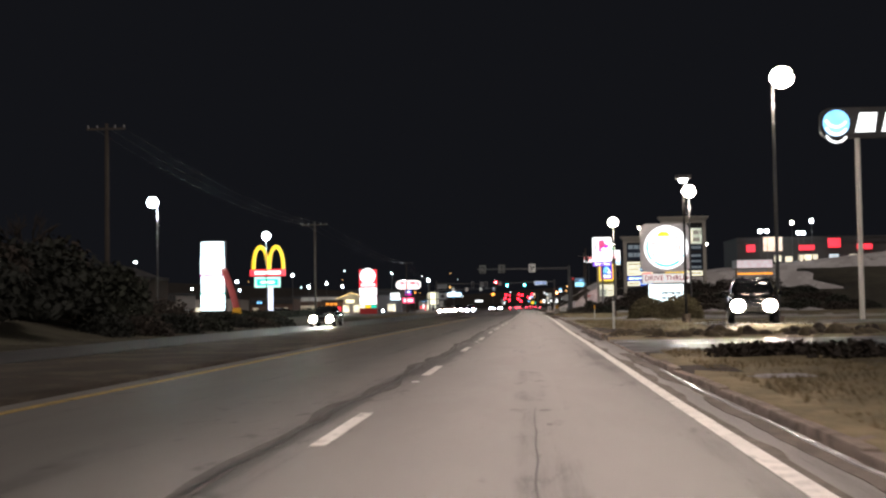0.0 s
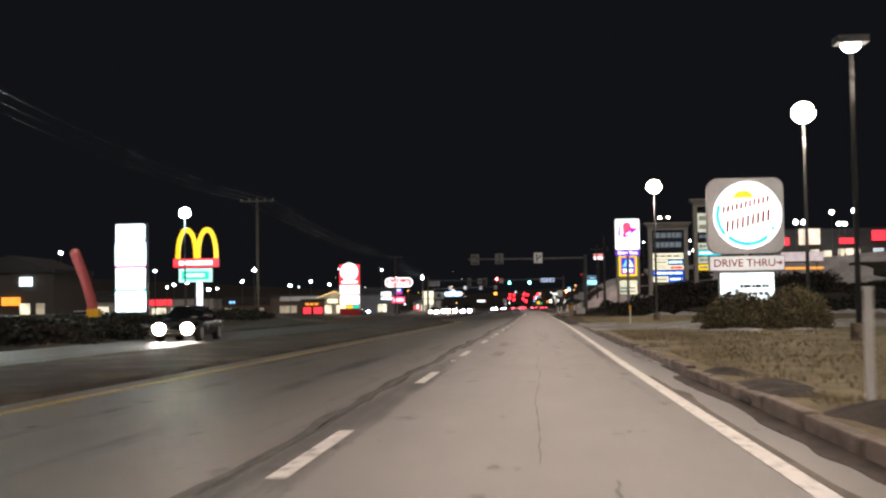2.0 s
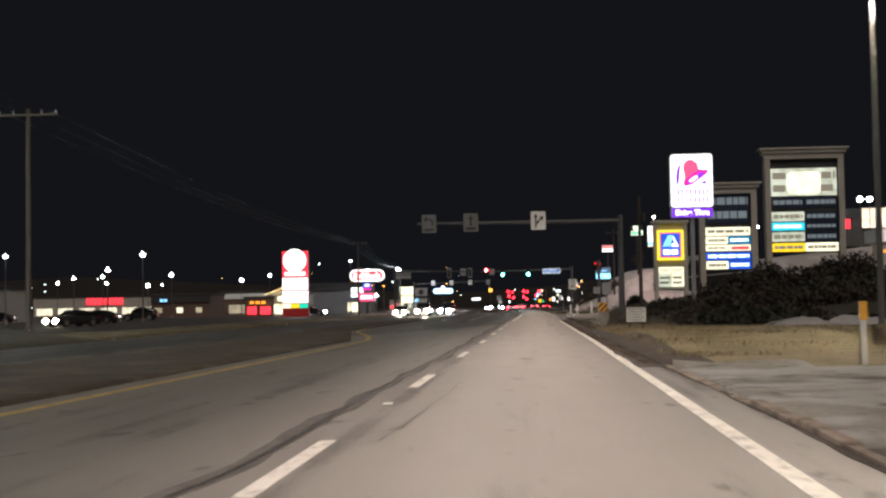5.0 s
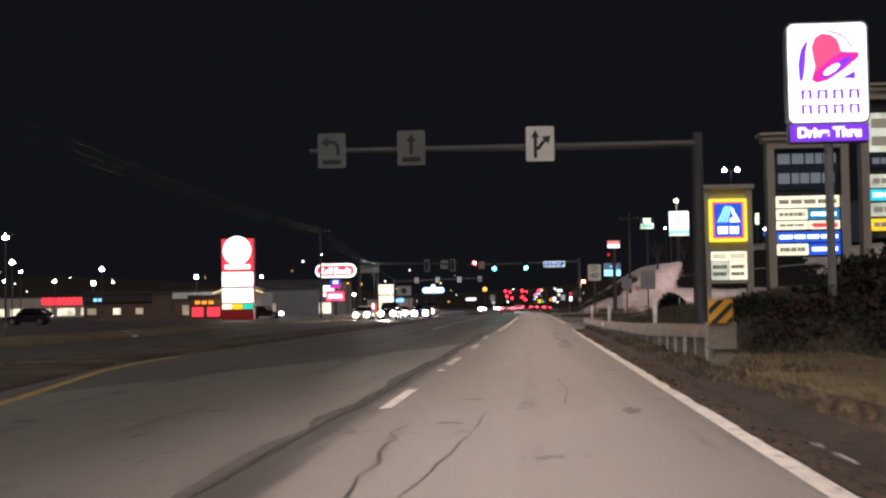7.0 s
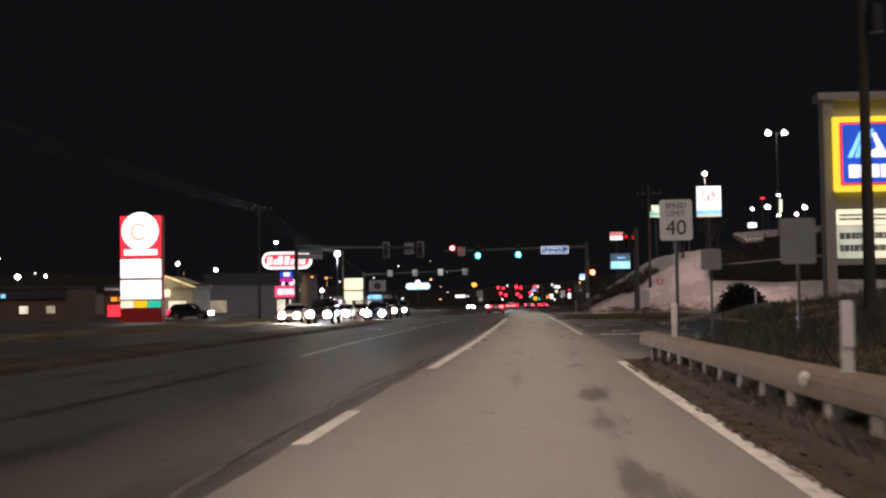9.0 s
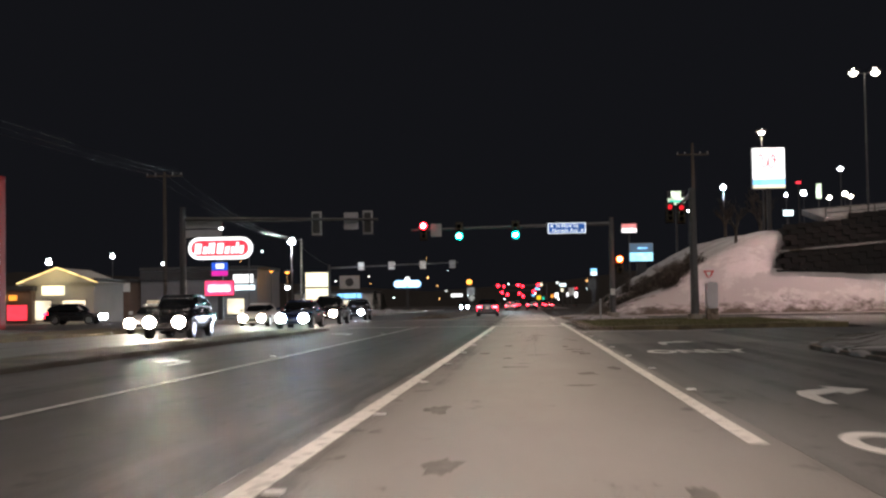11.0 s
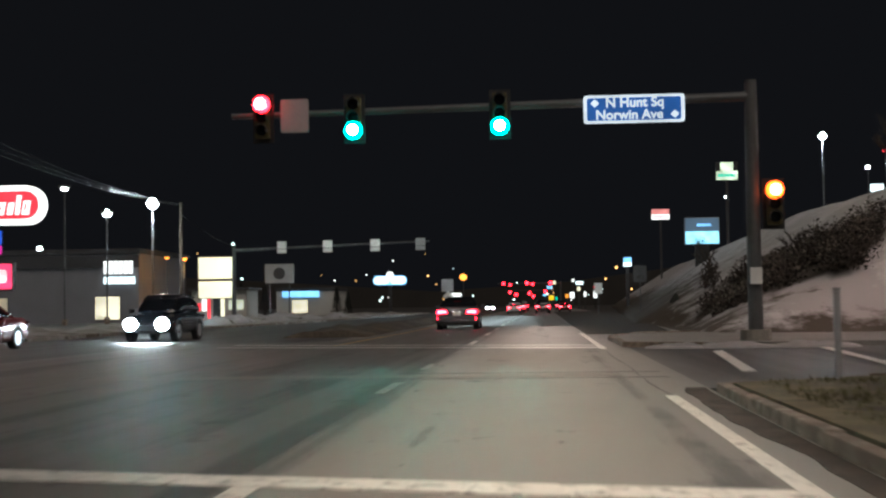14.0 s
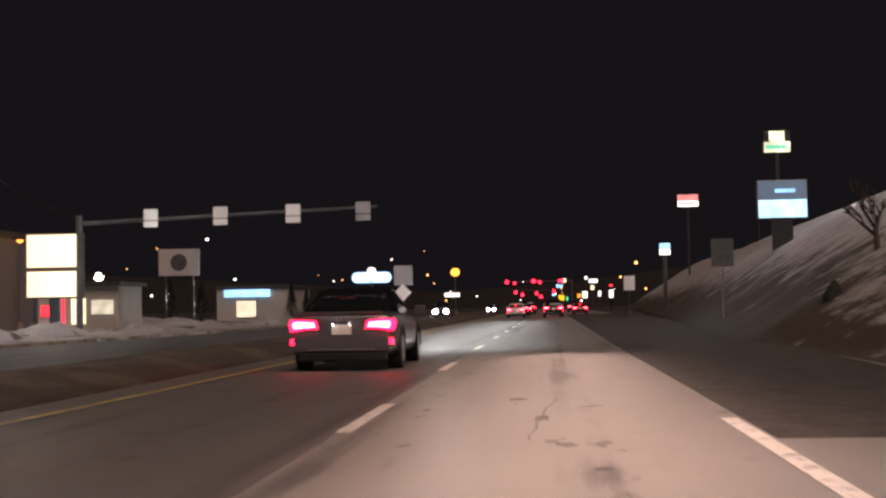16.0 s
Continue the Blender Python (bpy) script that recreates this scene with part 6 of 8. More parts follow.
stroke = [(-0.95, 9.4), (-0.7, 9.62), (-0.52, 9.4), (-0.6, 8.75), (-0.4, 8.4), (-0.15, 8.6), (0.0, 9.3), (0.02, 8.65), (0.25, 8.35), (0.5, 8.65), (0.6, 9.3), (0.4, 9.65), (0.25, 9.3), (0.55, 9.05), (0.9, 9.15)]
for (xa, za), (xb, zb) in zip(stroke, stroke[1:]):
    rod((xa, -0.35, za), (xb, -0.35, zb), 0.06, n=8, bm=scrawl)
part("emblem_shape", scrawl, L_RED, f, "red scrawl")
lit_panel(wg, -1.44, 1.44, 6.85, 7.3, -0.302, L_SKY, "foot_panel", "blue band")
lit_panel(wg, -1.44, 1.44, 6.55, 6.82, -0.302, L_WARM, "foot_panel")

# two-part blue sign, and three small signs higher up
bl = thing("pylon_sign", 16.85, 398, 3.5, "two-part lit blue and white sign above the snow slope", "pylon sign")
part("post", box(-0.7, 0.7, -0.2, 0.2, -1.0, 3.5), BLACK, bl)
part("cabinet", box(-1.7, 1.7, -0.3, 0.3, 3.45, 6.1, 0.05), GREY_PAINT, bl)
q = lit_panel(bl, -1.64, 1.64, 4.8, 6.04, -0.302, glowing("lit_steel_blue", (0.16, 0.26, 0.38), 0.35), "upper_panel")
bars(-0.5, 0.9, 5.1, 5.6, 1, -0.335, L_SKY, bl, 1)
lit_panel(bl, -1.64, 1.64, 3.5, 4.72, -0.302, glowing("lit_ice_blue", (0.36, 0.8, 1.0), 1.6, 0.2), "lower_panel", "bright ice-blue panel")
for nm, x, y, z0, z1, w, zt, mats, lab in (("grn", 31.8, 485, 6, 21.4, 3.6, 24.4, (L_PALE_GREEN, L_PALE_GREEN), "high lit sign in greenish cream"), ("red", 27.2, 556, 6, 19.5, 4.0, 21.9, (L_WHITE, L_PINK), "high lit sign in white and dull red"), ("wht", 11.5, 430, 1, 5.7, 1.1, 6.9, (L_COOL, L_SKY), "small bright white and blue sign")):
    t = thing("pylon_sign", x, y, z0, lab, "pylon sign")
    part("post", box(-0.2, 0.2, -0.2, 0.2, -2.0, z1 - z0), DARK_STEEL, t)
    part("cabinet", box(-w / 2, w / 2, -0.3, 0.3, z1 - z0, zt - z0, 0.05), DARK_STEEL, t)
    mid = (z1 + zt) / 2 - z0
    lit_panel(t, -w / 2 + 0.05, w / 2 - 0.05, z1 - z0 + 0.05, mid - 0.03, -0.302, mats[0], "lower_panel")
    u = 0.3 if nm == "grn" else 0.5
    lit_panel(t, -w * u + 0.05, w * u - 0.05, mid + 0.03, zt - z0 - 0.05, -0.302, mats[1], "upper_panel")
    if nm != "wht":
        bars(-w * 0.4, w * 0.4, z1 - z0 + 0.3, mid - 0.25, 1, -0.34, L_GREEN if nm == "grn" else L_RED, t, 3)

# ---------------------------------------------------------------- lit signs on the far side
arches = thing("pylon_sign", -33.1, 165, 0.0, "yellow lit twin arches over a red band and a green panel", "pylon sign")
part("post", box(-0.3, 0.3, -0.25, 0.25, -0.1, 4.2, 0.03), DARK_STEEL, arches)
part("led_strip", plate(rounded(-0.02, 0.6, 1.15, 4.1, 0.05), -0.3, -0.252), glowing("lit_lilac_strip", (0.85, 0.85, 1.0), 1.3, 0.3, 4), arches, "pale lit strip on the post")
for s in (-1, 1):
    outer, inner = [], []
    for i in range(29):
        a = math.pi * i / 28
        outer.append((s * 1.03 - 1.12 * math.cos(a), 6.05 + 3.55 * math.sin(a) ** 0.72))
        inner.append((s * 1.03 - 0.72 * math.cos(a), 6.05 + 3.05 * math.sin(a) ** 0.72))
    part("arch", plate(outer + inner[::-1], -0.25, 0.1), L_YELLOW, arches, "yellow lit arch")
part("band_box", box(-2.4, 2.25, -0.28, 0.2, 5.6, 6.5, 0.05), SIGN_RED, arches)
f = lit_panel(arches, -2.35, 2.2, 5.65, 6.45, -0.282, L_RED, "red_band", "red lit band")
part("text_bar", box(-1.75, 1.6, -0.34, -0.313, 5.85, 6.25), L_WHITE, f)
part("panel_box", box(-1.82, 1.58, -0.24, 0.2, 4.12, 5.5, 0.04), DARK_STEEL, arches)
f = lit_panel(arches, -1.8, 1.56, 4.15, 5.48, -0.242, glowing("lit_mint", (0.55, 1.0, 0.85), 1.2), "green_panel", "mint green lit panel")
part("panel_field", plate(rounded(-1.5, 1.26, 4.4, 5.22, 0.05), -0.3, -0.273), L_GREEN, f, "green field")
part("text_bar", box(-1.0, 0.8, -0.33, -0.301, 4.68, 4.95), L_WHITE, f)

led = thing("pylon_sign", -42.3, 173, 0.0, "tall pylon with glaring white lit panels", "pylon sign")
part("cabinet", box(-1.75, 1.75, -0.4, 0.4, -0.05, 10.75, 0.06), DARK_STEEL, led)
for z0, z1, w in ((8.75, 10.6, 1.6), (6.15, 8.7, 1.68), (3.65, 5.95, 1.62), (1.25, 3.5, 1.66)):
    lit_panel(led, -w, w, z0, z1, -0.402, L_COOL, "lit_panel", "glaring white panel", 0.2)
for zc, m in ((8.72, L_BLUE), (6.05, L_MAGENTA), (3.57, L_GREEN)):
    part("trim", box(-1.72, 1.72, -0.43, -0.402, zc - 0.06, zc + 0.06), m, led)

fuel = thing("pylon_sign", -35.7, 292, 0.0, "red pylon with a white disc over white price panels", "pylon sign")
part("cabinet", box(-2.0, 2.0, -0.5, 0.5, 0.0, 10.1, 0.08), SIGN_RED, fuel)
f = lit_panel(fuel, -1.95, 1.95, 6.1, 10.0, -0.502, L_RED, "red_panel", "red lit panel")
q = part("disc", plate(disc(-0.05, 8.6, 1.78, 40), -0.58, -0.533), L_WHITE, f, "white lit disc")
part("emblem_shape", plate(crescent(-0.15, 8.5, 0.62, 0.8, 40, 320, 24), -0.6, -0.582), glowing("lit_pale_orange", (1.0, 0.55, 0.35), 1.0), f, "pale ring")
part("text_bar", box(-1.6, 1.6, -0.56, -0.533, 6.3, 6.85), L_WHITE, f)
for z0, z1 in ((4.15, 5.95), (2.15, 3.95)):
    lit_panel(fuel, -1.95, 1.95, z0, z1, -0.502, L_WHITE, "price_panel", "white price panel")
for k, m in enumerate((L_WARM, L_YELLOW, L_GREEN)):
    lit_panel(fuel, -1.95 + k * 1.3, -0.7 + k * 1.3, 1.35, 2.0, -0.502, m, "foot_panel")

L_HOT = glowing("lit_hot_red", (1.0, 0.06, 0.16), 1.8, 0.2)
oval = thing("pylon_sign", -30.9, 340, 0.1, "long rounded red and white lit sign over small panels", "pylon sign")
part("post", box(-0.25, 0.25, -0.2, 0.2, -0.1, 6.3), DARK_STEEL, oval)
f = part("cabinet", plate(rounded(-3.25, 3.3, 6.1, 8.35, 1.1, 10), -0.3, 0.3), L_WHITE, oval, "white lit rim")
g2 = part("red_field", plate(rounded(-2.95, 3.0, 6.42, 8.03, 0.78, 10), -0.34, -0.301), L_RED, oval, "red lit field")
for k, (x, w, h) in enumerate(((-2.62, 0.75, 1.05), (-1.78, 0.5, 0.72), (-1.2, 0.26, 1.1), (-0.86, 0.34, 1.12), (-0.3, 0.72, 1.08), (0.5, 0.52, 0.72), (1.12, 0.4, 0.7), (1.62, 0.3, 1.12), (2.0, 0.5, 0.8))):
    part("text_bar", plate([(x, 6.66), (x + w * 0.86, 6.66), (x + w * 0.86 + 0.14, 6.66 + h), (x + 0.14, 6.66 + h)], -0.37, -0.341), L_WHITE, g2)
    if w > 0.45:
        part("text_gap", plate([(x + w * 0.34, 6.9), (x + w * 0.52, 6.9), (x + w * 0.52 + 0.07, 6.5 + h), (x + w * 0.34 + 0.07, 6.5 + h)], -0.39, -0.372), L_RED, g2)
lit_panel(oval, -0.85, 0.8, 4.95, 5.75, -0.25, L_BLUE, "small_panel", "blue panel")
part("text_bar", box(-0.4, 0.4, -0.31, -0.281, 5.15, 5.6), L_WHITE, oval)
lit_panel(oval, -0.85, 0.8, 4.4, 4.9, -0.25, L_MAGENTA, "small_panel", "pink panel")
part("board_box", box(-1.6, 1.45, -0.25, 0.25, 2.3, 3.95, 0.05), DARK_STEEL, oval)
lit_panel(oval, -1.55, 1.4, 2.4, 3.85, -0.252, L_HOT, "message_board", "glaring red message board", 0.1)
part("message_text", plate(rounded(-1.25, 1.1, 2.75, 3.5, 0.15), -0.31, -0.283), glowing("lit_pinkish_text", (1.0, 0.72, 0.75), 1.6, 0.4, 2.5), oval, "glaring pinkish writing run together")

ys = thing("pylon_sign", -27.05, 377, 0.1, "two cream lit boxes on an orange-edged frame by the pavement", "pylon sign")
part("post", box(-0.3, 0.3, -0.15, 0.15, -0.1, 2.1), DARK_STEEL, ys)
part("frame", box(-1.6, 1.6, -0.3, 0.3, 1.95, 5.6, 0.04), BRICK, ys)
lit_panel(ys, -1.5, 1.5, 3.68, 5.5, -0.302, L_WARM, "upper_panel", "cream lit box")
lit_panel(ys, -1.5, 1.5, 2.02, 3.44, -0.302, L_WARM, "lower_panel", "cream lit box")
dk = thing("billboard", -25.5, 396, 0.1, "unlit grey board with a dark round mark on posts", "sign board")
for sx in (-1.0, 1.0):
    part("post", box(sx - 0.06, sx + 0.06, -0.06, 0.06, -0.1, 4.2), DARK_STEEL, dk)
part("board", box(-1.45, 1.45, -0.1, 0.1, 3.6, 5.5, 0.03), GREY_PAINT, dk)
part("emblem_shape", plate(disc(0, 4.55, 0.6, 24), -0.13, -0.102), ROOF, dk)
cl = thing("pylon_sign", -29.0, 520, 0.0, "lit sign of three rounded white lobes with a blue rim", "pylon sign")
part("post", box(-0.3, 0.3, -0.2, 0.2, -0.1, 5.4), DARK_STEEL, cl)
part("cabinet", plate(rounded(-3.3, 3.3, 5.4, 7.2, 0.85, 8), -0.3, 0.3), L_SKY, cl, "blue lit rim")
part("lit_face", plate(rounded(-3.1, -0.15, 5.6, 7.0, 0.65, 8), -0.34, -0.301), L_WHITE, cl)
part("lit_face", plate(rounded(0.15, 3.1, 5.6, 7.0, 0.65, 8), -0.34, -0.301), L_WHITE, cl)
part("emblem_shape", plate(disc(0, 7.3, 0.7, 20), -0.3, 0.3), L_WHITE, cl)


# ---------------------------------------------------------------- buildings
def building(name, x0, x1, y0, y1, h, wall, label, z0=-0.05, parapet=0.5, windows=(), fascia=None, sign=None, roof=ROOF):
    t = thing(name, (x0 + x1) / 2, y0, z0, label, "building")
    w = (x1 - x0) / 2
    part("wall", box(-w, w, 0, y1 - y0, -0.2, h, 0.05), wall, t)
    part("roof", box(-w - 0.15, w + 0.15, -0.15, y1 - y0 + 0.15, h + 0.002, h + parapet, 0.05), roof, t)
    if fascia:
        part("fascia", box(-w - 0.05, w + 0.05, -0.25, -0.004, h - 1.3, h - 0.1, 0.03), fascia, t)
    for a, b, c, e, m in windows:
        fr = part("window", box(a, b, -0.09, -0.003, c, e, 0.0), DARK_STEEL, t)
        n = max(1, int((b - a) / 1.6))
        for i in range(n):
            u = a + 0.06 + (b - a - 0.06) * i / n
            part("pane", box(u, u + (b - a - 0.06) / n - 0.07, -0.11, -0.092, c + 0.07, e - 0.07), m, fr)
    if sign:
        sx, sz, sw, sh, m, n = sign
        for i in range(n):
            part("sign_letter_bar", box(sx + sw * i / n, sx + sw * (i + 0.72) / n, -0.4, -0.27, sz, sz + sh, 0.02), m, t)
    return t


DARK_SIDING = material("dark_brown_siding", (0.07, 0.06, 0.052), 0.85, vary=0.2)
W_LIT = glowing("lit_window", (1.0, 0.9, 0.66), 0.9, 0.45, 0.6)
W_DIM = glowing("dim_window", (1.0, 0.85, 0.6), 0.25, 0.5, 0.6)
W_EAVE = glowing("lit_eave_edge", (1.0, 0.72, 0.3), 1.6, 0.5, 1.5)
W_COOL = glowing("cool_window", (0.85, 0.95, 1.0), 0.7, 0.4, 0.6)
building("supermarket", -164, -118, 512, 545, 6.0, CREAM, "long low supermarket with red sign letters and lit windows", windows=[(-22 + i * 7.2, -16.5 + i * 7.2, 0.4, 2.8, W_LIT) for i in range(6)], sign=(-5.0, 3.7, 12.6, 2.2, L_RED, 8))
building("kiosk", -48.5, -41.4, 332, 341, 3.9, CREAM, "small cream kiosk with a warm lit sign", windows=[(-2.9, -0.6, 0.3, 2.3, W_LIT), (0.4, 2.8, 0.3, 2.3, W_LIT)], sign=(-1.5, 2.75, 3.1, 0.9, L_WARM, 1))
kg = thing("kiosk_gable", -44.95, 331.7, 3.85, "cream gable roof of the kiosk", "roof")
part("gable", plate([(-4.0, 0), (4.0, 0), (0, 1.5)], 0, 9.4), CREAM, kg)
# glowing rods stand in for the yellow-lit gable edges
for a, b in (((-4.0, 0.02), (0, 1.52)), ((0, 1.52), (4.0, 0.02))):
    part("lit_eave", rod((a[0], -0.06, a[1]), (b[0], -0.06, b[1]), 0.07, n=6), W_EAVE, kg, "warm lit eave")
# unseen warm lamp added in front to light the gable
lamp("gable_fill", -44.95, 329.5, 4.6, 260, (1.0, 0.75, 0.35), 0.3)
building("store", -54, -37.4, 388, 404, 6.6, material("grey_siding", (0.16, 0.16, 0.17), 0.8, vary=0.15), "grey flat-roofed shop with a dark fascia and white letters", windows=[(-7.5, -4.5, 0.4, 2.6, W_DIM), (4.0, 6.5, 0.3, 2.6, W_LIT)], fascia=ROOF, sign=(5.0, 4.7, 2.9, 1.2, L_WHITE, 6))
part("sign_panel", box(5.0, 8.0, -0.4, -0.27, 3.75, 4.4, 0.02), L_COOL, bpy.data.objects["store"])
building("store", -70, -54.3, 384, 402, 5.0, BRICK, "low brick shop with a white awning and dim windows", windows=[(-6, -1, 0.4, 2.5, W_DIM), (1, 6, 0.4, 2.5, W_DIM)], fascia=WHITE_PAINT)
building("bank", -37.5, -29.0, 452, 464, 3.6, CREAM, "small pale building with a blue lit fascia", windows=[(-2, 0.4, 0.4, 2.4, W_LIT)], sign=(-3.3, 2.75, 7.4, 0.85, L_SKY, 1))

building("shop", -52.5, -47.2, 331, 341, 3.2, BRICK, "small brick shop with red lit windows", windows=[(-2.2, -0.3, 0.3, 1.9, L_RED), (0.2, 2.3, 0.3, 1.9, L_RED)], sign=(-1.6, 2.3, 3.2, 0.5, L_ORANGE, 3))
building("diner", -74.5, -62.8, 346, 358, 4.2, BRICK, "low dark restaurant with a few dim windows", windows=[(-5.2, -3.6, 0.8, 2.0, W_DIM), (-0.8, 0.6, 0.8, 2.0, W_LIT), (3, 4.4, 0.8, 2.0, W_DIM)], fascia=ROOF, sign=(-4.0, 3.1, 1.6, 0.5, L_SKY, 2))
building("bank", -72, -57.3, 190, 204, 6.2, DARK_SIDING, "dark gabled bank with white lit sign and orange panel", windows=[(-5, -2.5, 0.4, 2.0, W_LIT), (3.2, 4.6, 0.3, 2.6, W_LIT), (5.2, 6.4, 0.3, 2.6, W_DIM)], sign=(3.3, 4.6, 2.2, 1.1, L_COOL, 1))
part("orange_panel", box(1.1, 3.4, -0.4, -0.27, 2.3, 3.3, 0.03), L_ORANGE, bpy.data.objects["bank.001"])
part("gable", plate([(-7.6, 6.25), (7.6, 6.25), (2.0, 8.4)], -0.2, 14), ROOF, bpy.data.objects["bank.001"])
building("restaurant", -96, -72, 262, 278, 4.6, CREAM, "low restaurant with a row of warm lit windows", windows=[(-11 + i * 3.6, -8.4 + i * 3.6, 0.6, 2.4, W_LIT) for i in range(6)], fascia=ROOF)
tube = thing("tube_figure", -25.7, 111.5, 1.1, "leaning pink inflatable tube on the bank", "inflatable tube")
prev = Vector((0.5, 0, -0.1))
bm = bmesh.new()
for i in range(1, 9):
    q = Vector((0.5 - 1.1 * (i / 8) ** 1.3, 0, 3.6 * i / 8))
    rod(prev, q, 0.3, 0.29, 14, bm)
    prev = q
part("tube", bm, material("pink_nylon", (0.5, 0.1, 0.1), 0.6, vary=0.2), tube)
part("head", ball(prev.x, 0, prev.z, 0.3, 0.3, 0.28), material("pale_pink_nylon", (0.6, 0.2, 0.18), 0.6, vary=0.2), tube)
part("blower", box(0.15, 0.85, -0.3, 0.3, -0.15, 0.35, 0.05), SIGN_YELLOW, tube, "yellow blower")
# the strip of shops up the slope on the near side
mall = building("strip_mall", 56, 130, 345, 368, 6.5, material("dark_render", (0.05, 0.047, 0.046), 0.85, vary=0.2), "long strip of shops with red signs and lit shop windows", z0=11.4, windows=[(-27.5, -25.5, 0.4, 2.2, W_LIT), (-24.6, -22.6, 0.3, 1.9, W_LIT), (-21.2, -16.0, 0.4, 2.3, W_LIT), (-13.2, -10.6, 0.4, 2.3, W_COOL), (-8, -4, 0.4, 2.2, W_LIT), (-1, 5, 0.4, 2.2, W_LIT), (9, 14, 0.4, 2.2, W_COOL), (18, 25, 0.4, 2.2, W_LIT)], fascia=ROOF)
for x0, x1, z0, z1, m in ((-34.6, -32.4, 3.2, 5.0, L_RED), (-30.2, -25.3, 3.3, 7.0, L_PEACH), (-21.0, -17.0, 3.4, 4.7, L_RED), (-13.4, -10.2, 4.0, 6.4, L_RED), (-6, -2, 3.4, 4.8, L_RED), (2, 6, 3.4, 4.8, L_WARM), (12, 17, 3.4, 4.8, L_RED)):
    part("sign_letter_bar", box(x0, x1, -0.45, -0.27, z0, z1, 0.05), m, mall)
for x, y, z, c in ((60.9, 338, 19.6, LAMP_COOL), (62.6, 338, 19.6, LAMP_COOL), (69.0, 338, 21.7, LAMP_WARM), (70.6, 338, 19.0, LAMP_COOL), (71.8, 338, 19.0, LAMP_COOL), (74.0, 338, 22.0, LAMP_COOL)):
    street_light(x, y, z, c, "tall car park pole with a white lamp on the hill", base=hill_height(x, y), globe=0.62)
field("mall_slope", lambda y: verge(min(y, 246)) + 45, 200, 90, 262, 20, 30, lambda x, y: min(8.0, max(0.4, (y - 150) / 100 * 8) * min(1, (x - 40) / 15 if x > 40 else 0.2)) - 0.2, [BANK], "dark slope up to the shops", "slope")
cnp = thing("canopy", 43.3, 250, 4.0, "white lit canopy edge with an orange band on posts", "canopy")
part("roof", box(-3.3, 3.3, -3, 3, 3.7, 5.3, 0.05), WHITE_PAINT, cnp)
part("lit_edge", box(-3.3, 3.3, -3.05, -3.004, 3.8, 5.2), glowing("lit_canopy", (1.0, 0.82, 0.82), 0.55, 0.2), cnp)
part("orange_band", box(-3.3, 3.3, -3.05, -3.004, 2.5, 2.85), L_ORANGE, cnp)
for sx in (-3, 3):
    part("post", box(sx - 0.15, sx + 0.15, -0.15, 0.15, -3.5, 3.7), WHITE_PAINT, cnp)


# ---------------------------------------------------------------- cars
def loft(sections, bm=None, cap=True):
    """sections: y, and a ring of x and z."""
    bm = bm or bmesh.new()
    rings = [[bm.verts.new((x, y, z)) for x, z in ring] for y, ring in sections]
    for a, b in zip(rings, rings[1:]):
        n = len(a)
        for i in range(n):
            j = (i + 1) % n
            f = bm.faces.new((a[i], a[j], b[j], b[i]))
            f.smooth = True
    if cap:
        bm.faces.new(rings[0][::-1])
        bm.faces.new(rings[-1])
    return bm


def body_ring(w, z0, z1, tuck=0.86):
    """Half-width w at the belt, a tucked sill, a rounded shoulder."""
    m = z0 + (z1 - z0) * 0.55
    half = [(w * tuck, z0), (w * 0.97, z0 + 0.1), (w, m), (w * 0.985, z1 - 0.12), (w * 0.93, z1 - 0.03), (w * 0.8, z1)]
    return half + [(-x, z) for x, z in half[::-1]]


def cabin_ring(w0, w1, z0, z1):
    half = [(w0, z0), ((w0 + w1) / 2 + 0.03, (z0 + z1) / 2), (w1, z1 - 0.07), (w1 * 0.86, z1)]
    return half + [(-x, z) for x, z in half[::-1]]


def smooth(ob, levels=2):
    mod = ob.modifiers.new("rounding", "SUBSURF")
    mod.levels = mod.render_levels = levels
    return ob


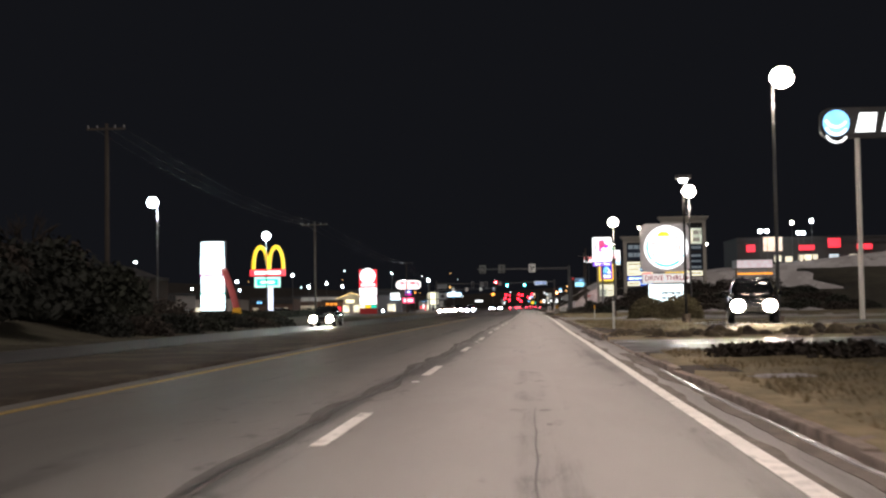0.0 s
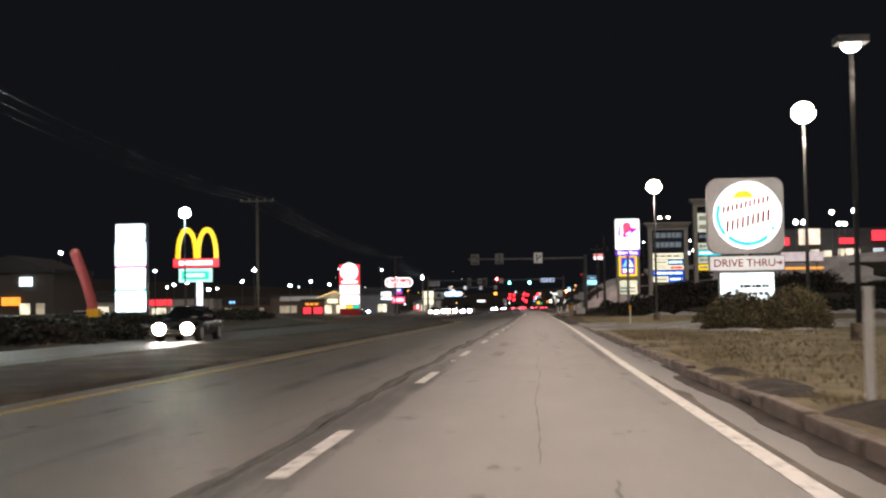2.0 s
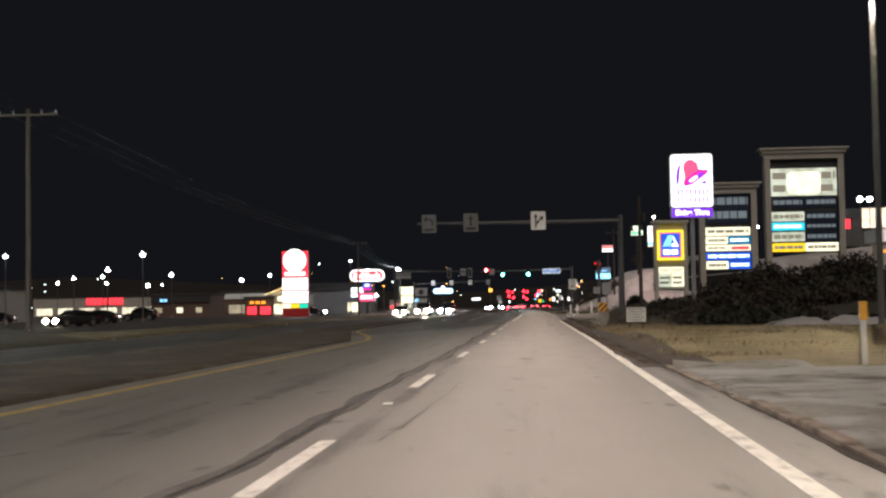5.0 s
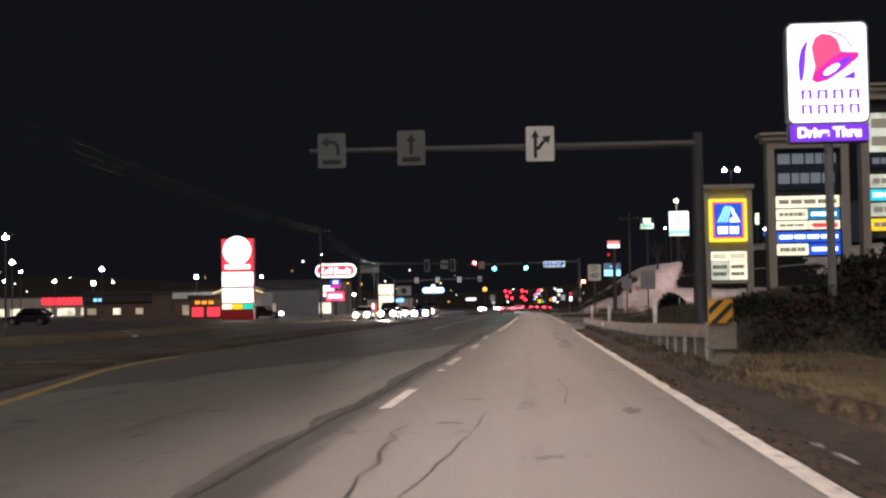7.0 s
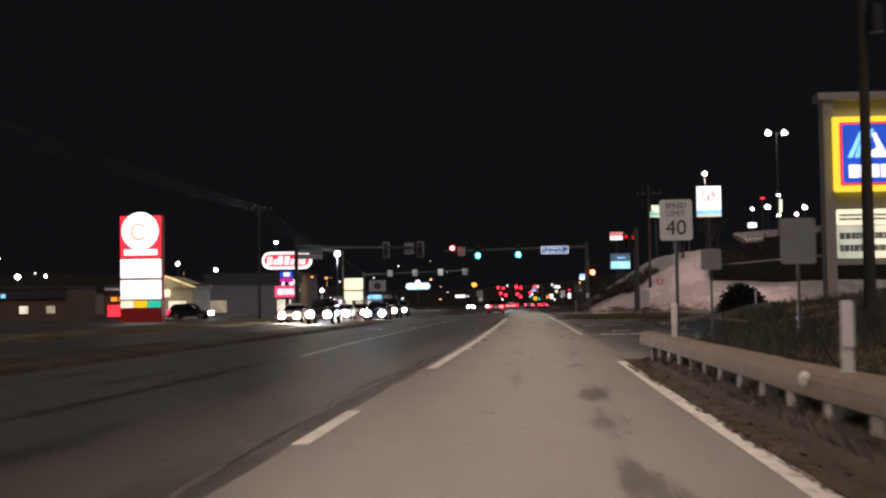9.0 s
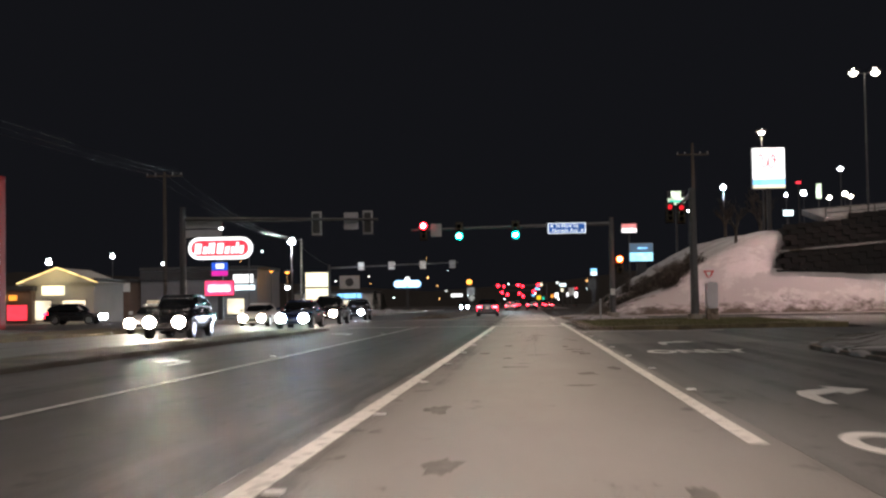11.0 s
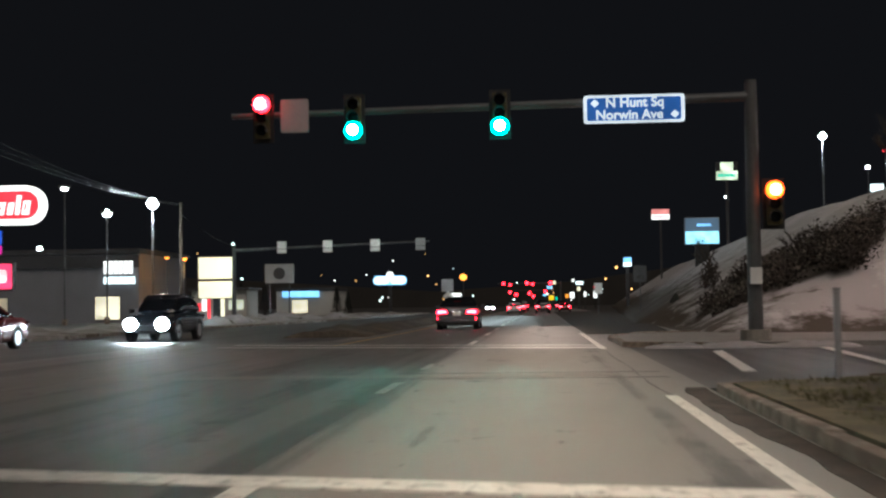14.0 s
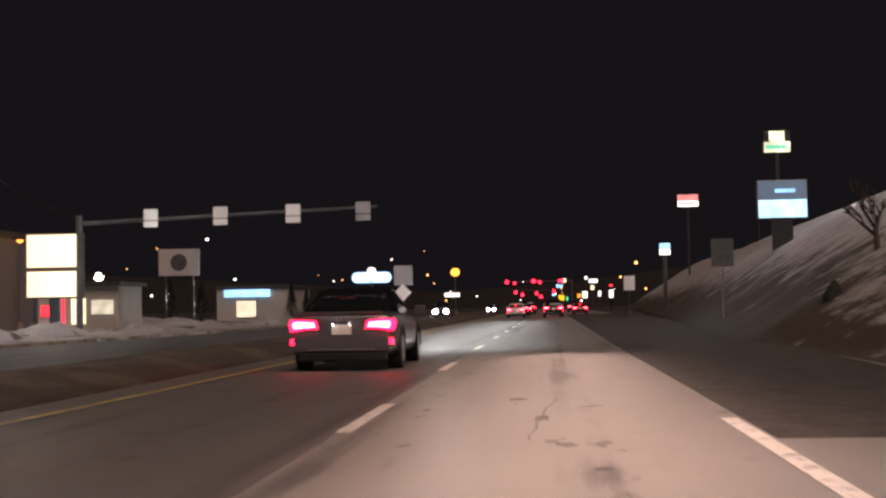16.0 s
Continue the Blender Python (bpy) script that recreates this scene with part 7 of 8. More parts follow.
def car(x, y, heading, paint, label, kind="sedan", head=None, tail=None, z=0.0, group="cars", grow=1.0, brake=True, roof=None):
    """A car whose front points along +y before it is turned by heading degrees."""
    t = thing("car", x, y, z, label, "car", group, rz=heading)
    s = grow
    L, Wd, H = {"sedan": (4.9, 0.93, 1.46), "suv": (4.8, 0.96, 1.78), "pickup": (5.6, 1.0, 1.88)}[kind]
    lift = {"sedan": 0.2, "suv": 0.28, "pickup": 0.36}[kind]
    belt = {"sedan": 0.95, "suv": 1.08, "pickup": 1.15}[kind]
    L, Wd, H, lift, belt = L * s, Wd * s, H * s, lift * s, belt * s
    r = 0.345 * s if kind == "sedan" else 0.385 * s
    hood = belt - 0.12 * s
    deck = belt + (0.06 * s if kind == "sedan" else 0)
    secs = [(-L / 2, body_ring(Wd * 0.86, lift + 0.14 * s, deck - 0.12 * s)), (-L / 2 + 0.06 * s, body_ring(Wd * 0.93, lift + 0.07 * s, deck - 0.02 * s)), (-L / 2 + 0.35 * s, body_ring(Wd * 0.985, lift + 0.02 * s, deck)), (-L * 0.22, body_ring(Wd, lift, deck)), (0, body_ring(Wd, lift, belt)), (L * 0.2, body_ring(Wd, lift, belt - 0.01)), (L * 0.33, body_ring(Wd * 0.985, lift, hood)), (L / 2 - 0.35 * s, body_ring(Wd * 0.96, lift + 0.02 * s, hood - 0.08 * s)), (L / 2 - 0.08 * s, body_ring(Wd * 0.88, lift + 0.06 * s, hood - 0.2 * s)), (L / 2, body_ring(Wd * 0.76, lift + 0.12 * s, hood - 0.3 * s))]
    bod = smooth(part("body", loft(secs), paint, t))
    if kind == "sedan":
        cab = [(-L / 2 + 0.3 * s, 0.72, 0.62, 0.08), (-L * 0.27, 0.82, 0.6, 0.33), (-L * 0.12, 0.86, 0.62, 0.48), (0.02 * L, 0.86, 0.63, 0.5), (L * 0.1, 0.86, 0.62, 0.45), (L * 0.25, 0.8, 0.66, 0.03)]
    elif kind == "suv":
        cab = [(-L / 2 + 0.12 * s, 0.82, 0.72, 0.1), (-L / 2 + 0.4 * s, 0.88, 0.7, 0.6), (-L * 0.1, 0.9, 0.7, 0.69), (0.06 * L, 0.9, 0.7, 0.67), (L * 0.13, 0.88, 0.7, 0.55), (L * 0.26, 0.84, 0.74, 0.04)]
    else:
        cab = [(-L * 0.08, 0.88, 0.76, 0.05), (-L * 0.06, 0.9, 0.74, 0.66), (0.06 * L, 0.92, 0.74, 0.72), (L * 0.13, 0.9, 0.74, 0.66), (L * 0.25, 0.86, 0.76, 0.05)]
    smooth(part("glass_house", loft([(yy, cabin_ring(a * s, b * s, belt - 0.06 * s, belt + c * s)) for yy, a, b, c in cab]), GLASS, t, "dark glass"))
    mid = cab[1:-1]
    part("roof", loft([(yy, [(b * s * 0.98, belt + c * s - 0.055 * s), (b * s * 0.84, belt + c * s + 0.012), (-b * s * 0.84, belt + c * s + 0.012), (-b * s * 0.98, belt + c * s - 0.055 * s)]) for yy, a, b, c in mid]), roof or paint, t)
    for sx in (-1, 1):
        if kind != "pickup":
            part("pillar", rod((sx * 0.83 * s, -L * 0.24 - 0.25 * s, belt - 0.02), (sx * 0.6 * s, -L * 0.14, belt + 0.42 * s), 0.05 * s, n=6), roof or paint, t)
        part("mirror", box(sx * (Wd + 0.1 * s) - 0.1 * s, sx * (Wd + 0.1 * s) + 0.1 * s, L * 0.16 - 0.06, L * 0.16 + 0.06, belt - 0.02, belt + 0.15 * s, 0.03), paint, t)
        for wy in (-L * 0.295, L * 0.305):
            wh = part("wheel", rod((sx * (Wd - 0.24 * s), wy, r), (sx * (Wd - 0.005), wy, r), r, n=28), RUBBER, t, "black tyre")
            part("rim", rod((sx * (Wd - 0.02), wy, r), (sx * (Wd + 0.012), wy, r), r * 0.66, n=20), RIM, wh)
            arch = part("wheel_arch", plate([(wy + px, pz) for px, pz in crescent(0, r, r * 1.04, r * 1.17, -5, 185, 16)], sx * (Wd - 0.1 * s), sx * (Wd + 0.014)), BLACK, t)
            arch.matrix_local = Matrix(((0, 1, 0, 0), (1, 0, 0, 0), (0, 0, 1, 0), (0, 0, 0, 1)))
        ty = -L / 2
        tz = belt - 0.17 * s
        m = tail or TAIL_DARK
        shape = [(0.43, -0.06), (0.47, 0.075), (0.7, 0.095), (0.93, 0.1), (0.96, 0.02), (0.94, -0.1), (0.86, -0.1), (0.68, -0.07)]
        lamp_ob = part("tail_light", plate([(sx * Wd * px, tz + pz * s) for px, pz in shape][::sx], ty - 0.02, ty + 0.34 * s), m, t, "slim red tail light")
        if tail:
            # paler plate paints the burnt-out middle of the lit lens
            core_shape = [(0.48, -0.035), (0.5, 0.045), (0.7, 0.062), (0.88, 0.06), (0.9, 0.0), (0.87, -0.06), (0.68, -0.045)]
            part("light_core", plate([(sx * Wd * px, tz + pz * s) for px, pz in core_shape][::sx], ty - 0.032, ty - 0.021), TAIL_CORE, lamp_ob)
            # emission stands in for light thrown back by the reflector
            part("reflector", box(sx * Wd * 0.9 - 0.026 * s, sx * Wd * 0.9 + 0.026 * s, ty - 0.056, ty + 0.12, tz - 0.33 * s, tz - 0.23 * s, 0.008), TAIL, t)
        hz = hood - 0.3 * s
        part("headlight", box(sx * Wd * 0.62 - 0.19 * s, sx * Wd * 0.62 + 0.19 * s, L / 2 - 0.16 * s, L / 2 + 0.025, hz - 0.09 * s, hz + 0.09 * s, 0.035), head or GLASS, t, "bright headlight" if head else "")
        if head:
            # glowing ball added over the lamp to stand in for its glare
            part("headlight_glare", ball(sx * Wd * 0.62, L / 2 + 0.02, hz, 0.26 * s, 0.12 * s, 0.24 * s), head, t, "ball standing in for headlight glare")
        part("exhaust", rod((sx * 0.55 * Wd, -L / 2 - 0.02, lift + 0.08 * s), (sx * 0.55 * Wd, -L / 2 + 0.2, lift + 0.08 * s), 0.05 * s, n=10), STEEL, t)
    part("rear_bumper", box(-Wd * 0.9, Wd * 0.9, -L / 2 - 0.06, -L / 2 + 0.2, lift + 0.13 * s, lift + 0.4 * s, 0.07), paint, t)
    part("bumper_line", box(-Wd * 0.62, Wd * 0.62, -L / 2 - 0.07, -L / 2 - 0.04, lift + 0.16 * s, lift + 0.18 * s, 0.006), RIM, t, "thin bright line across the bumper")
    part("deck_seam", box(-Wd * 0.46, Wd * 0.46, -L / 2 - 0.012, -L / 2 + 0.02, tz - 0.19 * s, tz - 0.18 * s), BLACK, t)
    part("deck_lip", box(-Wd * 0.72, Wd * 0.72, -L / 2 + 0.02, -L / 2 + 0.2, deck - 0.05 * s, deck - 0.005, 0.02), paint, t)
    part("diffuser", box(-Wd * 0.8, Wd * 0.8, -L / 2 - 0.03, -L / 2 + 0.2, lift - 0.02 * s, lift + 0.125 * s, 0.04), BLACK, t)
    part("number_plate", box(-0.165 * s, 0.165 * s, -L / 2 - 0.05, -L / 2 + 0.05, tz - 0.16 * s, tz + 0.005 * s), PLATE, t, "blank pale plate")
    for k in (-0.14, 0.14):
        part("plate_lamp", box(k * s - 0.012, k * s + 0.012, -L / 2 - 0.085, -L / 2 - 0.055, tz + 0.012 * s, tz + 0.019 * s), PLATE_LIGHT, t)
    if brake and tail:
        part("brake_light", box(-0.16 * s, 0.16 * s, -L * 0.36, -L * 0.35, belt + 0.28 * s, belt + 0.31 * s), TAIL_DARK if t.name == "car" else TAIL, t)
    part("grille", box(-Wd * 0.4, Wd * 0.4, L / 2 - 0.03, L / 2 + 0.02, lift + 0.16 * s, hood - 0.34 * s, 0.02), BLACK, t)
    return t


PLATE = material("pale_plate", (0.85, 0.83, 0.78), 0.4, vary=0.05, bump=0.0)
TAIL_DARK = material("unlit_tail_lens", (0.12, 0.005, 0.008), 0.25, vary=0.05, bump=0.0)
SILVER = material("silver_grey_car_paint", (0.17, 0.163, 0.18), 0.3, 0.65, vary=0.05, bump=0.0, coat=0.6)
BLACK_CAR = material("black_car_paint", (0.015, 0.015, 0.017), 0.25, 0.2, vary=0.05, bump=0.0, coat=0.8)
BLUE_CAR = material("dark_blue_car_paint", (0.02, 0.03, 0.07), 0.25, 0.3, vary=0.05, bump=0.0, coat=0.8)
WHITE_CAR = material("white_car_paint", (0.5, 0.5, 0.5), 0.3, 0.0, vary=0.05, bump=0.0, coat=0.6)
RED_CAR = material("dark_red_car_paint", (0.16, 0.015, 0.015), 0.3, 0.2, vary=0.05, bump=0.0, coat=0.6)

# dark glass on roof and pillars stands in for paint in the dark
lead = car(-3.32, 333.5, 0.5, SILVER, "silver-grey fastback sedan with red tail lights on in the inner lane", "sedan", tail=TAIL, grow=1.12, roof=GLASS)
for k in range(4):
    bm = bmesh.new()
    ring = crescent(-0.12 + k * 0.08, 0.99, 0.035, 0.047, 0, 359, 18)
    part("badge_ring", plate(ring, -2.79, -2.78), RIM, lead)

# oncoming traffic at the crossing
car(-12.0, 281.0, 180, BLUE_CAR, "dark blue sedan with bluish headlights crossing the junction", "sedan", head=HEADLIGHT, grow=1.08)
car(-12.3, 293.5, 180, BLACK_CAR, "black pickup with round warm headlights in the far lanes", "pickup", head=HEADLIGHT_WARM)
car(-16.2, 290.0, 180, WHITE_CAR, "pale sedan with warm headlights in the far lanes", "sedan", head=HEADLIGHT_WARM)
car(-13.6, 316.5, 180, BLACK_CAR, "dark suv with bluish white headlights in the far lanes", "suv", head=HEADLIGHT)
car(-16.8, 306.5, 180, RED_CAR, "dark red sedan with warm headlights in the far lanes", "sedan", head=HEADLIGHT_WARM)
car(-17.4, 271.5, 180, WHITE_CAR, "pale sedan with warm headlights on the far carriageway", "sedan", head=HEADLIGHT_WARM)
car(-13.6, 262.0, 180, BLACK_CAR, "dark suv with glaring headlights on the far carriageway", "suv", head=HEADLIGHT_WARM)
car(-11.2, 566.0, 180, BLACK_CAR, "distant oncoming sedan with glaring headlights", "sedan", head=HEADLIGHT)
car(-11.8, 455.0, 180, BLACK_CAR, "distant oncoming suv with glaring headlights", "suv", head=HEADLIGHT)
car(-14.2, 91.5, 180, BLACK_CAR, "dark sedan with glaring headlights on the oncoming carriageway", "sedan", head=HEADLIGHT_WARM, z=-0.01)
car(-37.5, 316, -90, BLACK_CAR, "dark suv turning out of the kiosk forecourt", "suv", head=HEADLIGHT, tail=TAIL)
car(8.95, 51.9, 172, BLACK_CAR, "dark suv with its headlights on waiting on the raised lot", "suv", head=HEADLIGHT_WARM, z=0.42)
for bx, by, tx, ty, watts, c in ((-14.2, 88.9, -13.0, 55, 5000, (1.0, 0.9, 0.78)), (-12.0, 278.2, -9.0, 248, 9000, (0.72, 0.84, 1.0)), (-16.2, 287.3, -14.0, 252, 5000, (1.0, 0.85, 0.7)), (-13.5, 313.9, -12.5, 286, 1800, (0.75, 0.88, 1.0)), (-13.6, 259.3, -12.0, 226, 7000, (1.0, 0.86, 0.72)), (-17.4, 268.9, -16.0, 238, 3500, (1.0, 0.86, 0.72)), (-11.8, 452.3, -13.5, 380, 30000, (0.85, 0.95, 1.0)), (-3.3, 336.9, -2.2, 366, 6000.5, (0.8, 0.92, 1.0))):
    lamp("headlight_beam", bx, by, 0.75, watts, c, 0.2, spot=64 if watts == 6000.5 else 38, target=(tx, ty, 0.2))
# traffic far ahead
for k, (cx, cy, kd, pt) in enumerate(((0.9, 432, "suv", BLACK_CAR), (-2.9, 440, "sedan", WHITE_CAR), (0.8, 446, "sedan", RED_CAR), (-2.8, 455, "suv", BLACK_CAR), (0.9, 462, "pickup", WHITE_CAR), (-2.7, 472, "sedan", BLUE_CAR), (0.9, 480, "suv", BLACK_CAR), (4.3, 470, "sedan", RED_CAR), (-2.6, 492, "pickup", BLACK_CAR), (0.7, 503, "sedan", WHITE_CAR), (-2.7, 516, "suv", RED_CAR), (4.2, 509, "suv", BLACK_CAR), (0.6, 531, "pickup", BLUE_CAR))):
    car(cx, cy, 0, pt, "distant car braking with bright red tail lights", kd, tail=TAIL, group="cars far ahead")
# parked cars
for k, (cx, cy, hd, kd, pt) in enumerate(((-46, 232, 80, "sedan", BLACK_CAR), (-52, 266, 95, "suv", BLACK_CAR), (-45, 165, 150, "sedan", WHITE_CAR), (-60, 268, 95, "sedan", RED_CAR), (-70, 262, 90, "sedan", BLACK_CAR))):
    car(cx, cy, hd, pt, "parked car on the dark car park", kd, group="parked cars")


car(-39.0, 205, 152, BLACK_CAR, "dark sedan with its headlights on leaving the car park", "sedan", head=HEADLIGHT_WARM, group="parked cars")


# ---------------------------------------------------------------- trees, shrubs and brush
def bare_tree(x, y, z, h, label, seed):
    rng = random.Random(seed)
    t = thing("tree", x, y, z, label, "tree", "bare winter trees")
    trunk, crown = bmesh.new(), bmesh.new()

    def grow(p, d, length, r, depth):
        q = p + d * length
        rod(p, q, r, r * 0.68, 7 if depth > 2 else 4, trunk if depth > 3 else crown)
        if depth == 0:
            return
        for _ in range(3 if depth < 4 else 4):
            e = (d + Vector((rng.uniform(-0.75, 0.75), rng.uniform(-0.75, 0.75), rng.uniform(-0.1, 0.5)))).normalized()
            grow(p.lerp(q, rng.uniform(0.55, 1.0)), e, length * rng.uniform(0.55, 0.8), r * 0.55, depth - 1)

    grow(Vector((0, 0, -0.2)), Vector((rng.uniform(-0.1, 0.1), 0, 1)).normalized(), h * 0.34, h * 0.02 + 0.05, 4)
    part("trunk", trunk, BARK, t)
    part("crown", crown, TWIG, t)


def shrub(x, y, z, rx, ry, rz, mat, label, seed, n=900, leaf=0.09):
    rng = random.Random(seed)
    t = thing("shrub", x, y, z, label, "shrub", "shrubs")
    bm = bmesh.new()
    for _ in range(14):
        a = rng.uniform(0, 6.28)
        rod((0, 0, -0.1), (math.cos(a) * rx * 0.6, math.sin(a) * ry * 0.6, rz * rng.uniform(0.5, 0.9)), 0.03, 0.01, 5, bm)
    part("stem", bm, BARK, t)
    bm = bmesh.new()
    for _ in range(n):
        u, v, w = rng.gauss(0, 1), rng.gauss(0, 1), abs(rng.gauss(0, 1))
        k = rng.uniform(0.55, 1.05) / math.sqrt(u * u + v * v + w * w + 1e-6) * (1 + 0.18 * noise.noise((u * 2, v * 2, seed)))
        c = Vector((u * k * rx, v * k * ry, w * k * rz))
        a, b = Vector((rng.uniform(-1, 1), rng.uniform(-1, 1), rng.uniform(-1, 1))) * leaf, Vector((rng.uniform(-1, 1), rng.uniform(-1, 1), rng.uniform(-1, 1))) * leaf
        bm.faces.new([bm.verts.new(c + q) for q in (a, b, -a * 1.2, -b)])
    part("foliage", bm, mat, t)


def conifer(x, y, z, h, seed):
    rng = random.Random(seed)
    t = thing("tree", x, y, z, "small dark conifer beside the pale bank building", "tree", "dark conifers")
    part("trunk", rod((0, 0, -0.2), (0, 0, h * 0.9), 0.12, 0.03, 8), BARK, t)
    bm = bmesh.new()
    for _ in range(900):
        u = rng.random() ** 0.7
        a, r = rng.uniform(0, 6.283), (1 - u) * h * 0.24 * rng.uniform(0.45, 1.1) + 0.04
        c = Vector((math.cos(a) * r, math.sin(a) * r, 0.25 + u * (h - 0.3) - r * 0.25))
        d = Vector((math.cos(a), math.sin(a), -0.5)) * 0.22
        e = Vector((-math.sin(a), math.cos(a), rng.uniform(-0.4, 0.4))) * 0.07
        bm.faces.new([bm.verts.new(c + q) for q in (-d * 0.4 + e, d, -d * 0.4 - e)])
    part("crown", bm, BLACK_LEAF, t)


for k, (x, y, h) in enumerate(((-38.6, 449.5, 4.6), (-28.2, 449.0, 4.2), (-27.0, 451.5, 3.4), (-41.5, 447, 5.0))):
    conifer(x, y, -0.02, h, 60 + k)
bare_tree(26, 352, hill_height(26, 352) - 0.1, 8, "bare winter tree on the crest of the snow hill", 3)
bare_tree(20.5, 341, hill_height(20.5, 341) - 0.1, 5, "small bare tree on the snow hill", 9)
bare_tree(19.0, 325, hill_height(19.0, 325) - 0.1, 5, "bare tree beside the terrace", 5)
bare_tree(30, 372, hill_height(30, 372) - 0.1, 9, "bare winter tree on the crest of the snow hill", 21)
bare_tree(11.4, 350, hill_height(11.4, 350) - 0.1, 3.4, "leafless bush on the snow slope", 13)
bare_tree(13.0, 330, hill_height(13.0, 330) - 0.1, 3.0, "leafless bush low on the snow slope", 14)
for k, (x, y, z, h) in enumerate(((-24, 48, 1.8, 7), (-29, 60, 2.6, 9), (-26, 66, 2.2, 6), (-34, 78, 2.6, 9), (-22.5, 40, 1.6, 5), (-40, 70, 3, 10))):
    bare_tree(x, y, z, h, "bare dark tree on the bank", 40 + k)
rng = random.Random(8)
for k in range(26):
    x, y = rng.uniform(-36, -20.5), rng.uniform(34, 92)
    shrub(x, y, 0.9, rng.uniform(1.0, 2.2), rng.uniform(1.0, 2.2), rng.uniform(0.9, 2.4), TWIG, "tangled leafless brush on the bank", 100 + k, 420, 0.12)
for k in range(16):
    x, y = rng.uniform(-27, -20.5), rng.uniform(93, 142)
    shrub(x, y, 0.6, rng.uniform(1.0, 2.4), rng.uniform(0.8, 1.6), rng.uniform(0.4, 0.8), EVERGREEN, "low dark hedge on the far verge", 130 + k, 900, 0.075)
for k, (x, y, h) in enumerate(((-19.4, 58, 1.3), (-18.6, 61.5, 1.0), (-19.8, 64, 1.5), (-18.5, 67, 1.1), (-19.3, 70, 1.3), (-18.4, 73.5, 0.8), (-19.2, 84, 0.8), (-18.5, 87, 0.7), (-19.0, 90, 0.9), (-18.4, 93.5, 0.7), (-19.1, 97, 0.8))):
    shrub(x, y, 0.02, 1.5, 1.5, h, (BLACK_LEAF, TWIG, EVERGREEN)[k % 3], "dark rounded bush at the far kerb", 860 + k, 1300, 0.1)
for k in range(30):
    x, y = rng.uniform(-44, -20.5), rng.uniform(47, 76)
    far = min(1, (-18.5 - x) / 12)
    shrub(x, y, 0.8 + 1.4 * far, rng.uniform(1.6, 3.0), rng.uniform(1.6, 2.6), 1.6 + 2.9 * far * rng.uniform(0.7, 1.1), (BLACK_LEAF, TWIG, EVERGREEN)[k % 3], "tall dark thicket on the bank", 900 + k, 1500, 0.17)
shrub(11.9, 240.2, 0.4, 1.2, 1.1, 1.6, BLACK_LEAF, "large dark rounded evergreen shrub", 1, 6500, 0.07)
shrub(8.7, 92.4, 0.1, 1.45, 1.2, 1.55, HEDGE, "rounded dense shrub under the burger sign", 2, 13000, 0.05)
shrub(10.9, 92.2, 0.1, 1.6, 1.3, 1.7, HEDGE, "rounded dense shrub under the burger sign", 3, 15000, 0.05)
shrub(9.8, 92.9, 0.1, 1.0, 0.8, 1.25, EVERGREEN, "dark evergreen between two rounded shrubs", 4, 2400, 0.075)
shrub(8.9, 103.0, 0.1, 0.9, 0.7, 0.7, HEDGE, "small low shrub on the verge", 6, 1500, 0.07)
for k in range(46):
    y = rng.uniform(158, 196)
    x = rng.uniform(max(4.9, 1.0 + 0.19 * (y - 150)), 11.5)
    shrub(x, y, verge_height(x, y) - 0.08, rng.uniform(0.5, 1.2), rng.uniform(0.5, 1.2), rng.uniform(0.2, 0.9), (EVERGREEN, TWIG, TWIG)[k % 3], "low tangled growth behind the guide rail", 600 + k, 420, 0.07)
for k in range(105):
    y = rng.uniform(150, 221)
    x = rng.uniform(max(6.6 + max(0, 158 - y) * 0.5, 2.2 + 0.185 * (y - 127)), 42)
    tall = (0.95 + 2.3 * (y - 150) / 70) * rng.choice((0.35, 0.5, 0.7, 0.9, 1.05)) - 0.25 * verge_height(x, y)
    shrub(x, y, verge_height(x, y) - 0.1, rng.uniform(1.5, 2.9), rng.uniform(1.2, 2.2), max(0.35, tall), (EVERGREEN, TWIG, TWIG)[k % 3], "dark shrub in the thicket below the pylons", 200 + k, 700, 0.14)
for k in range(18):
    x, y = rng.uniform(7.6, 13), rng.uniform(318, 336)
    if hill_height(x, y) > 0.3:
        shrub(x, y, hill_height(x, y) - 0.1, rng.uniform(0.4, 1.2) * (0.55 if x > 9.6 else 1), rng.uniform(0.4, 1.2), rng.uniform(0.4, 1.3) * (0.6 if x > 9.6 else 1), TWIG, "dry brush poking through the snow", 300 + k, 260 if x < 9.6 else 110, 0.07)
grow = random.Random(77)
for k in range(170):
    x, y = grow.uniform(7.5, 17), grow.uniform(316.5, 340)
    if brush_zone(x, y) and hill_height(x, y) > 0.3:
        shrub(x, y, hill_height(x, y) - 0.15, grow.uniform(0.7, 1.5), grow.uniform(0.7, 1.5), grow.uniform(0.7, 1.6), (TWIG, TWIG, STALK)[k % 3], "dark leafless brush matted on the snow slope", 700 + k, 330, 0.06)
for k, (x, y) in enumerate(((10.3, 343.0), (10.9, 344.6), (10.6, 341.8))):
    shrub(x, y, hill_height(x, y) - 0.15, 0.45, 0.5, 1.5, TWIG, "thin upright brush in the snow", 820 + k, 200, 0.06)
lump(8.63, 343.9, hill_height(8.63, 343.9) - 0.05, 0.3, 0.3, 0.5, BLACK_LEAF, "boulder", "small dark boulder at the foot of the snow slope", "boulder", 91)
for k in range(14):
    x, y = rng.uniform(4.2, 7.5), rng.uniform(24.5, 29.2)
    shrub(x, y, 0.1, rng.uniform(0.4, 0.9), 0.5, rng.uniform(0.15, 0.3), TWIG, "matted dead weeds on the verge", 400 + k, 160, 0.07)

